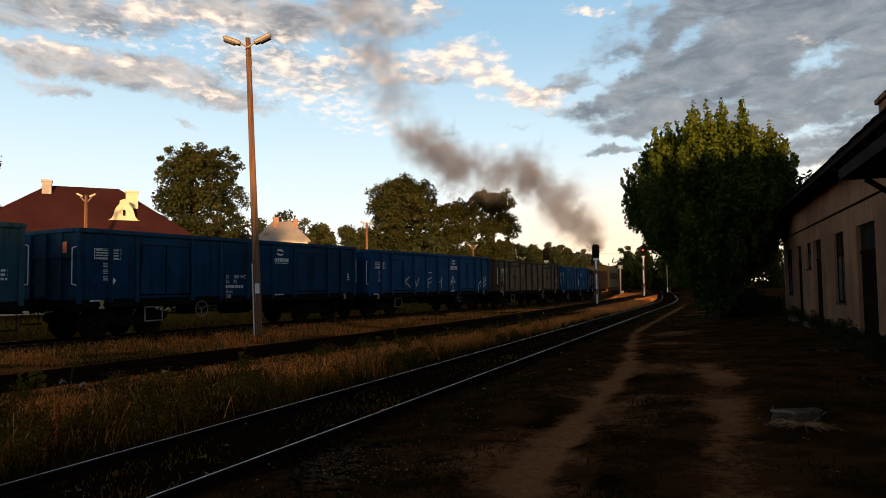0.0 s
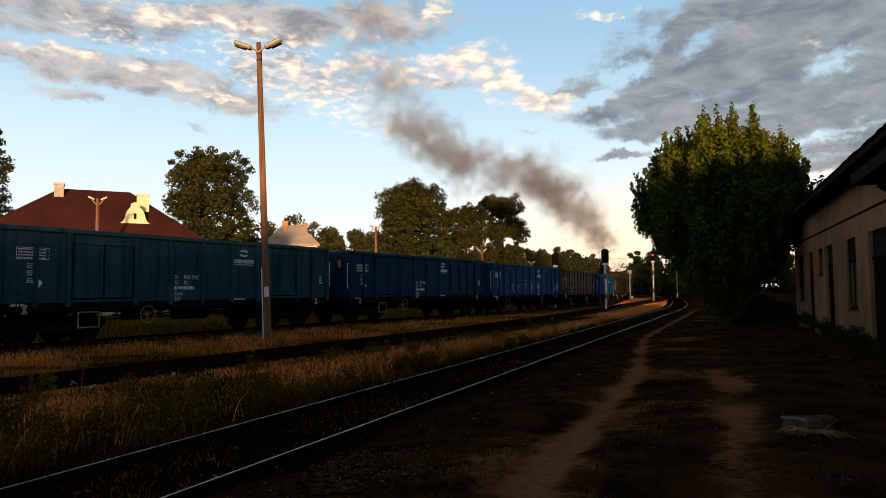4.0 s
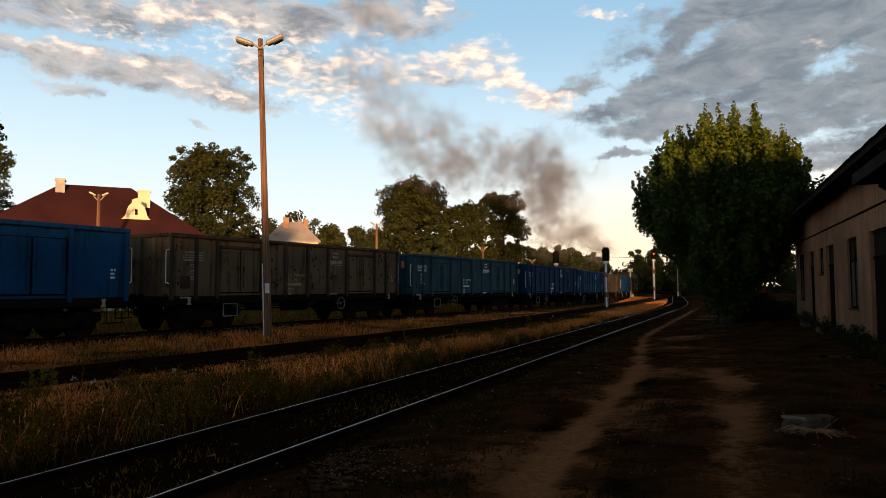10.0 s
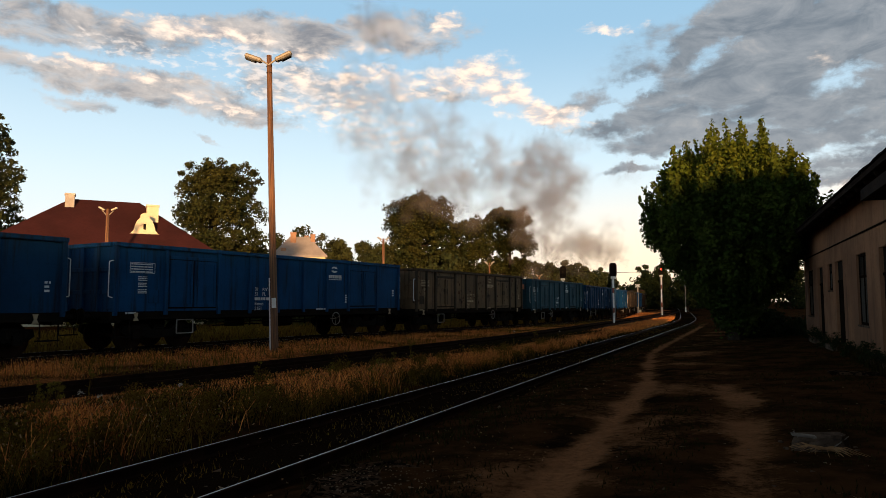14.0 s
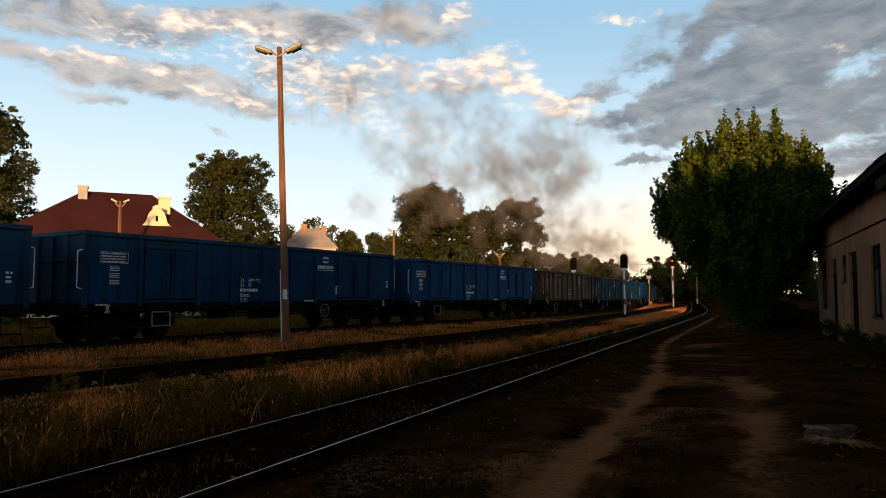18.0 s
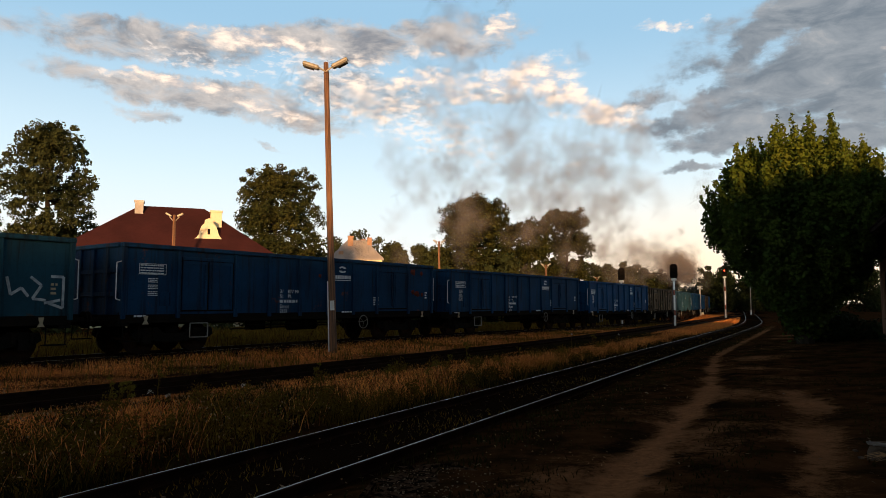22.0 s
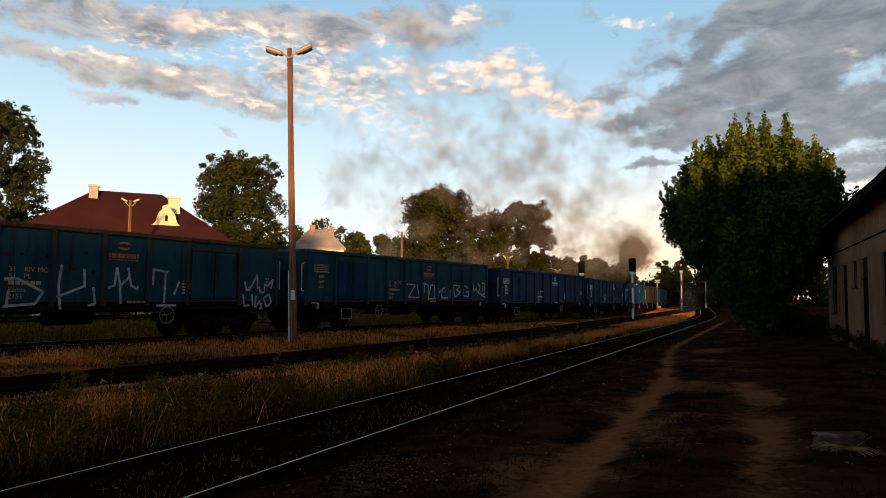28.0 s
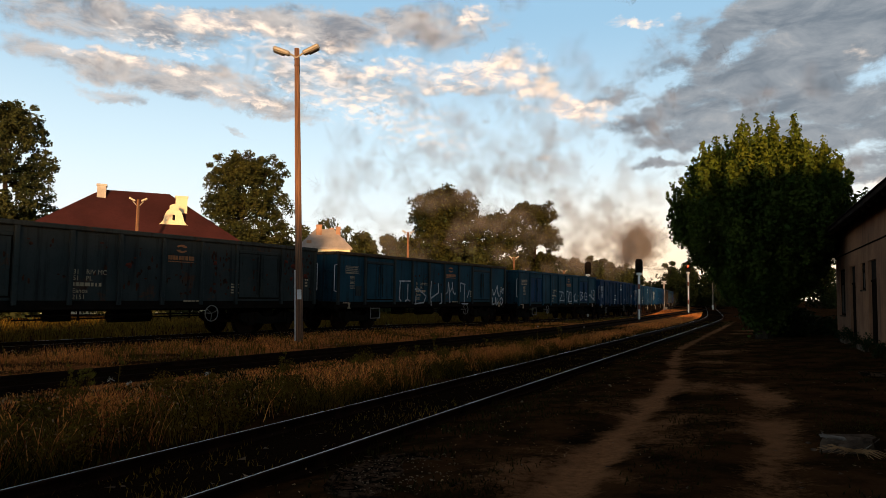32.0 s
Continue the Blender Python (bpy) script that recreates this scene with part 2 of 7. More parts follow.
M["letter_tan"] = surface("dirty_tan_lettering", (0.34, 0.26, 0.16), (0.25, 0.19, 0.12), 0.8, 0, 4, 40, 0.0)
M["letter_orange"] = surface("worn_orange_company_paint", (0.36, 0.13, 0.035), (0.22, 0.085, 0.03), 0.8, 0, 4, 40, 0.0)
M["flake"] = surface("bare_rusted_steel", (0.060, 0.022, 0.013), (0.022, 0.012, 0.009), 0.95, 0, 5, 40, 0.3, spec=0.02)
M["lens_dark"] = surface("dull_lamp_glass", (0.085, 0.075, 0.060), (0.05, 0.045, 0.038), 0.35, 0, 5, 40, 0.0)
M["pole_wood"] = surface("weathered_pole_wood", (0.25, 0.115, 0.052), (0.085, 0.040, 0.022), 0.9, 0, 2.0, 22, 0.7, (0.045, 0.024, 0.015), 0.30, 1.5, stretch=(9, 9, 0.35))
M["plaster"] = surface("stained_pink_plaster", (0.275, 0.136, 0.074), (0.170, 0.086, 0.050), 0.95, 0, 0.45, 12, 0.2, (0.115, 0.068, 0.046), 0.22, 0.6, spec=0.1, streak=0.35)
M["board_grey"] = surface("weathered_grey_boarding", (0.060, 0.052, 0.045), (0.034, 0.029, 0.025), 0.9, 0, 1.2, 20, 0.2, spec=0.05, stretch=(5, 1, 0.6))
M["tile_dark"] = surface("old_dark_roof_tile", (0.020, 0.013, 0.010), (0.011, 0.007, 0.006), 0.95, 0, 2, 30, 0.3, per_object=0.3, spec=0.05)
M["roof_red"] = surface("brown_red_roof_tile", (0.058, 0.018, 0.017), (0.042, 0.014, 0.0135), 0.9, 0, 0.4, 6, 0.3, spec=0.06)
M["cream"] = surface("cream_render", (0.80, 0.68, 0.44), (0.74, 0.62, 0.40), 0.9, 0, 0.8, 12, 0.1)
M["chalk"] = surface("weathered_white_chimney", (0.52, 0.47, 0.40), (0.36, 0.31, 0.26), 0.9, 0, 1.5, 12, 0.2, (0.20, 0.15, 0.11), 0.3, 2.0)
M["roof_grey"] = surface("pale_grey_sheet_roof", (0.40, 0.335, 0.29), (0.33, 0.28, 0.245), 0.8, 0, 0.8, 12, 0.2)
M["brick"] = surface("orange_chimney_brick", (0.44, 0.24, 0.14), (0.34, 0.18, 0.10), 0.9, 0, 2, 12, 0.3)
M["bark"] = surface("dark_bark", (0.040, 0.030, 0.022), (0.024, 0.018, 0.014), 0.95, 0, 2, 20, 0.5, stretch=(3, 3, 0.6), spec=0.03)
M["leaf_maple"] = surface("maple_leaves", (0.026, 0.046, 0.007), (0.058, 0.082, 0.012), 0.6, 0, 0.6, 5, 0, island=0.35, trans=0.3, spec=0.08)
# top-shoot leaves: new growth, lightened further as if the low sun caught them
M["leaf_young_lit"] = surface("young_sunlit_maple_leaves", (0.125, 0.145, 0.017), (0.080, 0.105, 0.013), 0.6, 0, 0.6, 5, 0, island=0.35, trans=0.35, spec=0.08)
M["leaf_oak"] = surface("oak_leaves", (0.030, 0.036, 0.010), (0.060, 0.058, 0.015), 0.65, 0, 0.4, 4, 0, island=0.5, trans=0.2, spec=0.08)
M["leaf_poplar"] = surface("poplar_leaves", (0.036, 0.044, 0.015), (0.062, 0.066, 0.021), 0.65, 0, 0.4, 4, 0, island=0.4, trans=0.25, spec=0.08)
M["leaf_far"] = surface("distant_foliage", (0.036, 0.044, 0.016), (0.060, 0.060, 0.020), 0.7, 0, 0.2, 3, 0, island=0.4, trans=0.2, spec=0.05)
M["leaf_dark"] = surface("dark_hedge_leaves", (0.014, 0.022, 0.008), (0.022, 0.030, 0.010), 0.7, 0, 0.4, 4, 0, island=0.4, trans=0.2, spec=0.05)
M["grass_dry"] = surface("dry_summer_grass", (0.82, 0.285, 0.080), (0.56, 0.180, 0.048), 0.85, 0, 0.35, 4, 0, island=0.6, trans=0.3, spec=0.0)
M["grass_green"] = surface("green_weeds", (0.085, 0.056, 0.010), (0.165, 0.090, 0.015), 0.8, 0, 0.35, 4, 0, island=0.4, trans=0.3, spec=0.0)
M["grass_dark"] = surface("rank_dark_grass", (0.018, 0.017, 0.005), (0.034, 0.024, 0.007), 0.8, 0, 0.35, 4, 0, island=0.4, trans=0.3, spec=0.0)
M["flower"] = surface("yellow_green_flower_heads", (0.17, 0.13, 0.02), (0.12, 0.095, 0.018), 0.8, 0, 1, 8, 0, island=0.3, spec=0.0)
M["seed"] = surface("white_seed_heads", (0.55, 0.50, 0.44), (0.45, 0.40, 0.35), 0.9, 0, 4, 30, 0, spec=0.0)
M["glass_dark"] = surface("dusty_window_glass", (0.022, 0.017, 0.013), (0.010, 0.008, 0.007), 0.85, 0, 2, 20, 0.0, spec=0.03)
M["door_dark"] = surface("dark_door_boards", (0.010, 0.0065, 0.005), (0.016, 0.010, 0.007), 0.95, 0, 2, 20, 0.2, spec=0.0)
M["frame_grey"] = surface("grey_window_frame", (0.16, 0.15, 0.14), (0.12, 0.115, 0.11), 0.8, 0, 3, 30, 0.1)
M["concrete"] = surface("broken_concrete", (0.115, 0.080, 0.058), (0.046, 0.032, 0.024), 0.97, 0, 5, 30, 0.8, (0.030, 0.022, 0.016), 0.42, 6, spec=0.0)
M["lamp_shell"] = surface("lamp_head_shell", (0.42, 0.36, 0.26), (0.34, 0.29, 0.21), 0.5, 0.3, 6, 40, 0.05)
M["loco_green"] = surface("dark_green_loco_paint", (0.018, 0.024, 0.012), (0.026, 0.026, 0.013), 0.7, 0, 1, 20, 0.1, (0.03, 0.018, 0.01), 0.25, spec=0.04)
M["loco_yellow"] = surface("olive_yellow_loco_end", (0.060, 0.046, 0.016), (0.042, 0.033, 0.013), 0.7, 0, 1, 20, 0.05, spec=0.04)
M["loco_roof"] = surface("sooty_brown_roof_paint", (0.075, 0.040, 0.034), (0.045, 0.026, 0.022), 0.8, 0, 1, 20, 0.1, spec=0.05)
M["loco_red"] = surface("faded_red_paint", (0.22, 0.045, 0.022), (0.16, 0.035, 0.020), 0.6, 0, 1, 20, 0.05)
M["orange_sign"] = surface("orange_notice", (0.55, 0.20, 0.10), (0.48, 0.17, 0.08), 0.7, 0, 3, 20, 0)

M["slab_dark"] = surface("grimy_concrete", (0.085, 0.050, 0.032), (0.026, 0.016, 0.011), 0.97, 0, 9, 45, 1.0, (0.010, 0.007, 0.005), 0.62, 9, spec=0.0)
M["sheet"] = surface("torn_plastic_sheet", (0.24, 0.22, 0.20), (0.10, 0.088, 0.074), 0.85, 0, 5, 30, 0.3, spec=0.1)
M["straw"] = surface("pale_straw", (0.40, 0.24, 0.12), (0.28, 0.16, 0.08), 0.9, 0, 5, 30, 0, spec=0.0)
M["dull_steel"] = surface("dull_grey_paint", (0.20, 0.19, 0.17), (0.13, 0.122, 0.11), 0.8, 0, 3, 30, 0.1, spec=0.1)
M["stone_chip"] = surface("pale_stone_chips", (0.17, 0.115, 0.08), (0.05, 0.034, 0.025), 0.95, 0, 5, 30, 0, island=0.6, spec=0.0)


def glow(name, colour, strength):
    m = bpy.data.materials.new(name)
    m.use_nodes = True
    b = m.node_tree.nodes["Principled BSDF"]
    b.inputs["Base Color"].default_value = (*colour, 1)
    b.inputs["Emission Color"].default_value = (*colour, 1)
    b.inputs["Emission Strength"].default_value = strength
    return m


M["red_light"] = glow("red_signal_lamp", (1.0, 0.05, 0.02), 5.0)

# ---------------------------------------------------------------- mesh helpers
rng = np.random.default_rng(7)


def box(bm, x0, x1, y0, y1, z0, z1, m=None, bevel=0.0):
    """An upright box, optionally turned by m and with bevelled edges."""
    vs = [bm.verts.new((x, y, z)) for x in (x0, x1) for y in (y0, y1) for z in (z0, z1)]
    fs = [bm.faces.new([vs[i] for i in f]) for f in ((0, 1, 3, 2), (4, 6, 7, 5), (0, 4, 5, 1), (2, 3, 7, 6), (0, 2, 6, 4), (1, 5, 7, 3))]
    if bevel:
        es = list({e for f in fs for e in f.edges})
        r = bmesh.ops.bevel(bm, geom=es, offset=bevel, segments=1, affect="EDGES", profile=0.5)
        vs = list({v for f in r["faces"] for v in f.verts} | {v for v in vs if v.is_valid})
    if m:
        bmesh.ops.transform(bm, matrix=m, verts=vs)
    return vs


def tube(bm, p, q, r0, r1=None, seg=8, caps=True):
    """A tapered round bar from p to q."""
    p, q = Vector(p), Vector(q)
    r1 = r0 if r1 is None else r1
    rot = (q - p).to_track_quat("Z", "Y").to_matrix()
    rings = []
    for c, r in ((p, r0), (q, r1)):
        rings.append([bm.verts.new(c + rot @ Vector((r * math.cos(a), r * math.sin(a), 0))) for a in (2 * math.pi * i / seg for i in range(seg))])
    for i in range(seg):
        bm.faces.new((rings[0][i], rings[0][(i + 1) % seg], rings[1][(i + 1) % seg], rings[1][i]))
    if caps:
        bm.faces.new(rings[0][::-1])
        bm.faces.new(rings[1])


def ring(bm, centre, r, thick, axis="y", seg=20):
    """A round hoop in the plane across axis."""
    pts = []
    for i in range(seg):
        a = 2 * math.pi * i / seg
        u, v = r * math.cos(a), r * math.sin(a)
        pts.append(Vector(centre) + (Vector((u, 0, v)) if axis == "y" else Vector((0, u, v)) if axis == "x" else Vector((u, v, 0))))
    for i in range(seg):
        tube(bm, pts[i], pts[(i + 1) % seg], thick, seg=5, caps=False)


def disc(bm, centre, r, depth, axis="y", seg=20):
    c = Vector(centre)
    d = Vector((0, depth / 2, 0)) if axis == "y" else Vector((depth / 2, 0, 0)) if axis == "x" else Vector((0, 0, depth / 2))
    tube(bm, c - d, c + d, r, seg=seg)


def extrude_outline(bm, pts, y0, y1):
    """A flat outline in x and z, given depth from y0 to y1."""
    a = [bm.verts.new((x, y0, z)) for x, z in pts]
    b = [bm.verts.new((x, y1, z)) for x, z in pts]
    bm.faces.new(a)
    bm.faces.new(b[::-1])
    for i in range(len(pts)):
        j = (i + 1) % len(pts)
        bm.faces.new((a[j], a[i], b[i], b[j]))


def mesh_of(name, bm, material, smooth=False):
    bmesh.ops.recalc_face_normals(bm, faces=bm.faces)
    me = bpy.data.meshes.new(name)
    bm.to_mesh(me)
    bm.free()
    me.materials.append(material)
    if smooth:
        me.polygons.foreach_set("use_smooth", [True] * len(me.polygons))
    return me


def part(name, bm, material, parent, label="", m=None, smooth=False):
    """One mesh object under a thing or a part; bm is a bmesh or a mesh that is shared."""
    me = bm if isinstance(bm, bpy.types.Mesh) else mesh_of(name, bm, material, smooth)
    ob = new(name, me)
    ob.parent = parent
    if m is not None:
        ob.matrix_basis = m
    if label:
        tagged(ob, label)
    return ob


def thing(name, label, category, m=None, group="", kind=""):
    """The empty at the base of a thing, which holds its parts."""
    ob = new(name)
    ob.empty_display_size = 0.2
    if m is not None:
        ob.matrix_basis = m
    return tagged(ob, label, category, group, kind)


def single(name, bm, material, label, category, m=None, group="", kind="", smooth=False):
    ob = new(name, mesh_of(name, bm, material, smooth))
    if m is not None:
        ob.matrix_basis = m
    return tagged(ob, label, category, group, kind)


def quads(name, pts, material, tris=False):
    """A mesh of loose faces from an array of corners (n, 3 or 4, 3)."""
    n, k = pts.shape[:2]
    me = bpy.data.meshes.new(name)
    me.vertices.add(n * k)
    me.vertices.foreach_set("co", pts.reshape(-1).astype(np.float32))
    me.loops.add(n * k)
    me.loops.foreach_set("vertex_index", np.arange(n * k, dtype=np.int32))
    me.polygons.add(n)
    me.polygons.foreach_set("loop_start", np.arange(0, n * k, k, dtype=np.int32))
    me.update(calc_edges=True)
    me.materials.append(material)
    return me


# ---------------------------------------------------------------- the lie of the tracks
def heading_train(s):
    k = min(max((s - 34) / 26, 0), 1)
    return 29.15 - 6.0 * k * k * (3 - 2 * k) - 0.10 * min(max(s - 50, 0), 55) - 0.01 * max(s - 105, 0)


def heading_mid(s):
    k = min(max((s - 10) / 32, 0), 1)
    return 29.15 - 6.25 * k * k * (3 - 2 * k) - 0.05 * min(max(s - 60, 0), 110)


def heading_near(s):
    return float(np.interp(s, [52, 78, 140, 220, 400], [23.2, 18.0, 17.6, 16.4, 14.0]))


def lay(heading, lateral, start_s, end_s):
    """The centre line of a track that passes the camera at that distance: points every metre."""
    h = radians(heading(start_s))
    p = np.array([math.sin(h) * start_s - math.cos(h) * lateral, math.cos(h) * start_s + math.sin(h) * lateral])
    out = [(p[0], p[1], h)]
    for i in range(int(end_s - start_s)):
        h = radians(heading(start_s + i + 0.5))
        p = p + np.array([math.sin(h), math.cos(h)])
        out.append((p[0], p[1], radians(heading(start_s + i + 1))))
    return np.array(out)


MID_Z, NEAR_Z = 0.16, 0.05        # rail heads


def train_z(s):
    """Height of the train's rails: the line falls gently away."""
    return float(np.interp(s, [-200, 24, 70, 300], [0.29, 0.29, -0.06, -0.10]))



S0 = -140
LINE_TRAIN = lay(heading_train, 19.42, S0, 420)
LINE_MID = lay(heading_mid, 12.75, S0, 420)
LINE_NEAR = lay(heading_near, 5.19, S0, 420)


def on_line(line, s):
    """Place and heading at s metres along a line."""
    f = s - S0
    i = int(min(max(math.floor(f), 0), len(line) - 2))
    k = f - i
    return line[i] * (1 - k) + line[i + 1] * k


def near(s, l):
    """A place s metres along the near track's straight, l metres to its left, from the camera's spot."""
    h = radians(23.2)
    return math.sin(h) * s - math.cos(h) * l, math.cos(h) * s + math.sin(h) * l


def line_lateral(x, y, line):
    """Distance to the left of a line (arrays)."""
    x, y = np.asarray(x, float), np.asarray(y, float)
    best = np.full(x.shape, 1e9)
    sgn = np.zeros(x.shape)
    along = np.zeros(x.shape)
    for i in range(0, len(line), 4):
        dx, dy = x - line[i, 0], y - line[i, 1]
        d = dx * dx + dy * dy
        lat = -dx * math.cos(line[i, 2]) + dy * math.sin(line[i, 2])
        w = d < best
        best = np.where(w, d, best)
        sgn = np.where(w, lat, sgn)
        along = np.where(w, i + S0, along)
    return sgn, along


def ground_z(x, y):
    """Height of the ground: low at the near rails, rising to the train's bed and to the building."""
    lat, _ = line_lateral(x, y, LINE_NEAR)
    lt, along = line_lateral(x, y, LINE_TRAIN)
    l = lat + 5.19
    z = np.interp(l, [-30, -2.7, -1.2, 0.5, 3.6, 4.2, 6.4, 7.5, 10, 13, 30], [0.36, 0.34, 0.26, 0.16, 0.0, -0.08, -0.08, 0.0, 0.02, 0.06, 0.06])
    bed = np.interp(np.abs(lt), [0, 1.6, 2.9, 4.2], [1, 1, 0.35, 0])
    return z * (1 - bed) + bed * (np.interp(along, [-200, 24, 70, 300], [0.29, 0.29, -0.06, -0.10]) - 0.14)


def nz(x, y, f, o=0.0):
    """Smooth pseudo-noise on arrays."""
    return (np.sin(x * f + 1.7 * np.sin(y * f * 0.8 + o)) + np.sin(y * f * 1.3 + 1.9 * np.sin(x * f * 0.7 + 2 * o) + o)) * 0.5


# ---------------------------------------------------------------- ground
def axis_steps(lo, hi, fine_lo, fine_hi, step):
    out = list(np.arange(fine_lo, fine_hi + 1e-6, step))
    d, v = step, fine_hi
    while v < hi:
        d *= 1.18
        v += d
        out.append(v)
    d, v = step, fine_lo
    while v > lo:
        d *= 1.18
        v -= d
        out.insert(0, v)
    return np.array(out)


RUTS = [[(0.2, 4.2), (0.45, 5.09), (0.84, 6.46), (1.46, 8.05), (2.32, 10.13), (3.7, 13.6), (5.2, 18.8), (6.6, 23.5), (9.4, 30.3), (14.0, 41.0), (21, 58)],
        [(1.75, 4.2), (2.08, 5.03), (2.62, 6.37), (3.59, 8.64), (4.53, 11.14), (5.15, 13.6)]]
# dark spots and weedy patches in the path: place, size across and along the path
DARK_SPOTS = [(2.28, 10.4, 0.15, 0.50), (0.30, 5.25, 0.22, 0.42), (1.87, 7.15, 0.28, 0.75), (1.35, 5.6, 0.22, 0.6), (3.3, 11.6, 0.30, 1.0), (2.75, 9.2, 0.2, 0.6), (4.9, 16.2, 0.35, 1.6), (1.2, 8.4, 0.30, 0.7)]


def rut_distance(x, y, ruts=RUTS):
    best = np.full(np.shape(x), 1e9)
    for rut in ruts:
        for (ax, ay), (bx, by) in zip(rut, rut[1:]):
            dx, dy = bx - ax, by - ay
            t = np.clip(((x - ax) * dx + (y - ay) * dy) / (dx * dx + dy * dy), 0, 1)
            best = np.minimum(best, np.hypot(x - ax - t * dx, y - ay - t * dy))
    return best


gx = axis_steps(-2600, 2600, -22, 22, 0.22)
gy = axis_steps(-2600, 2600, -3, 46, 0.26)
GX, GY = np.meshgrid(gx, gy)
GZ = ground_z(GX, GY)
rd = rut_distance(GX, GY)
GZ = GZ - 0.05 * np.exp(-(rd / 0.38) ** 2) + 0.012 * nz(GX, GY, 3.1) + 0.008 * nz(GX, GY, 7.7, 1.0)
verts = np.stack([GX, GY, GZ], -1).reshape(-1, 3)
ny_, nx_ = GX.shape
idx = np.arange(ny_ * nx_).reshape(ny_, nx_)
faces = np.stack([idx[:-1, :-1], idx[:-1, 1:], idx[1:, 1:], idx[1:, :-1]], -1).reshape(-1, 4)
gm = bpy.data.meshes.new("ground")
gm.from_pydata(verts.tolist(), [], faces.tolist())
gm.polygons.foreach_set("use_smooth", [True] * len(gm.polygons))
gm.materials.append(M["soil"])
# the bare wheel ruts are worn into the ground as a weight of their own
width = np.interp(GY, [4, 9, 14, 20, 40], [0.34, 0.36, 0.30, 0.25, 0.30]) + 0.12 * nz(GX, GY, 1.9) + 0.09 * nz(GX, GY, 4.3, 2.0) + 0.06 * nz(GX, GY, 9.7, 1.0)
wear = np.clip(1.2 - rut_distance(GX, GY, RUTS[:-1]) / width, 0, 1) * (0.85 + 0.15 * nz(GX, GY, 0.9, 2.0))
# the outer rut is older, wider and partly grown over
faint = np.clip(1.15 - rut_distance(GX, GY, RUTS[-1:]) / (width * 1.5), 0, 1) * (0.68 + 0.20 * nz(GX, GY, 1.4, 0.5))
wear = np.maximum(wear, faint)
lat_near = line_lateral(GX, GY, LINE_NEAR)[0]
mid_path = np.exp(-(lat_near + 3.7) ** 2 / 2.2) * (GY < 40)
wear = np.maximum(wear, mid_path * (0.30 + 0.36 * nz(GX, GY, 1.3, 0.6) + 0.16 * nz(GX, GY, 3.7, 1.6)))
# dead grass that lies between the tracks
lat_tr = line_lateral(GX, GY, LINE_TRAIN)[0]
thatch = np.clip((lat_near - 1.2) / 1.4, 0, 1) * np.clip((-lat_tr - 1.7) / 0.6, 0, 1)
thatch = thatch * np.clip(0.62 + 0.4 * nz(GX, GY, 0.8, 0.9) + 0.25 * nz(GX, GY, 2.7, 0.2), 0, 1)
dark_ground = np.zeros(GX.shape)
ch, sh = math.cos(radians(20)), math.sin(radians(20))
# the spots in the path share the dark colour of the track beds
for hx_, hy_, wa, wl in DARK_SPOTS:
    u_, v_ = (GX - hx_) * ch - (GY - hy_) * sh, (GX - hx_) * sh + (GY - hy_) * ch
    dark_ground = np.maximum(dark_ground, 0.72 * np.exp(-(u_ / wa) ** 2 - (v_ / wl) ** 2) * (1 + 0.5 * nz(GX, GY, 6.1, 0.4)))
# oil and coal dust on the beds of the tracks
for ln_, half_ in ((LINE_MID, 1.15), (LINE_NEAR, 1.05), (LINE_TRAIN, 1.7)):
    dark_ground = np.maximum(dark_ground, np.clip((half_ + 0.2 * nz(GX, GY, 1.1, 1.4) - np.abs(line_lateral(GX, GY, ln_)[0])) * 4.0, 0, 1.3))
wear, dark_ground = wear.reshape(-1), dark_ground.reshape(-1)
attr = gm.attributes.new("thatch", "FLOAT", "POINT")
attr.data.foreach_set("value", thatch.reshape(-1).astype(np.float32))
attr = gm.attributes.new("dark_ground", "FLOAT", "POINT")
attr.data.foreach_set("value", dark_ground.astype(np.float32))
attr = gm.attributes.new("wear", "FLOAT", "POINT")
attr.data.foreach_set("value", wear.astype(np.float32))
t_ = M["soil"].node_tree
bs_ = t_.nodes["Principled BSDF"]
old = bs_.inputs["Base Color"].links[0].from_socket
at_ = t_.nodes.new("ShaderNodeAttribute")
at_.attribute_name = "wear"
co_ = t_.nodes.new("ShaderNodeTexCoord")
n1_ = noisetex(t_, co_.outputs["Object"], 2.2, 6, 0.7)
n2_ = noisetex(t_, co_.outputs["Object"], 14, 4, 0.6)
n3_ = noisetex(t_, co_.outputs["Object"], 55, 3, 0.7)
sand = mixc(t_, ramp(t_, n2_.outputs[0], 0.3, 0.7), (0.295, 0.138, 0.063), (0.180, 0.085, 0.039))
sand = mixc(t_, ramp(t_, n3_.outputs[0], 0.58, 0.72), sand, (0.060, 0.030, 0.014))
rag = mth(t_, "ADD", mth(t_, "MULTIPLY_ADD", n1_.outputs[0], 1.1, -0.55), mth(t_, "ADD", mth(t_, "MULTIPLY_ADD", n2_.outputs[0], 0.8, -0.4), mth(t_, "MULTIPLY_ADD", n3_.outputs[0], 0.5, -0.25)))
fac = ramp(t_, mth(t_, "ADD", at_.outputs["Fac"], rag), 0.25, 0.80)
both = mixc(t_, fac, old, sand)
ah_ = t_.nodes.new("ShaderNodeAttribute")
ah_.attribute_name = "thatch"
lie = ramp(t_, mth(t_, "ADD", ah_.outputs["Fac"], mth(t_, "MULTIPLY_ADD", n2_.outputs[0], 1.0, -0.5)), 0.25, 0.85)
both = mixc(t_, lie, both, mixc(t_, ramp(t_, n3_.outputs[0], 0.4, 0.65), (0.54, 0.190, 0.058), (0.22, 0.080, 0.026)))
ao_ = t_.nodes.new("ShaderNodeAttribute")
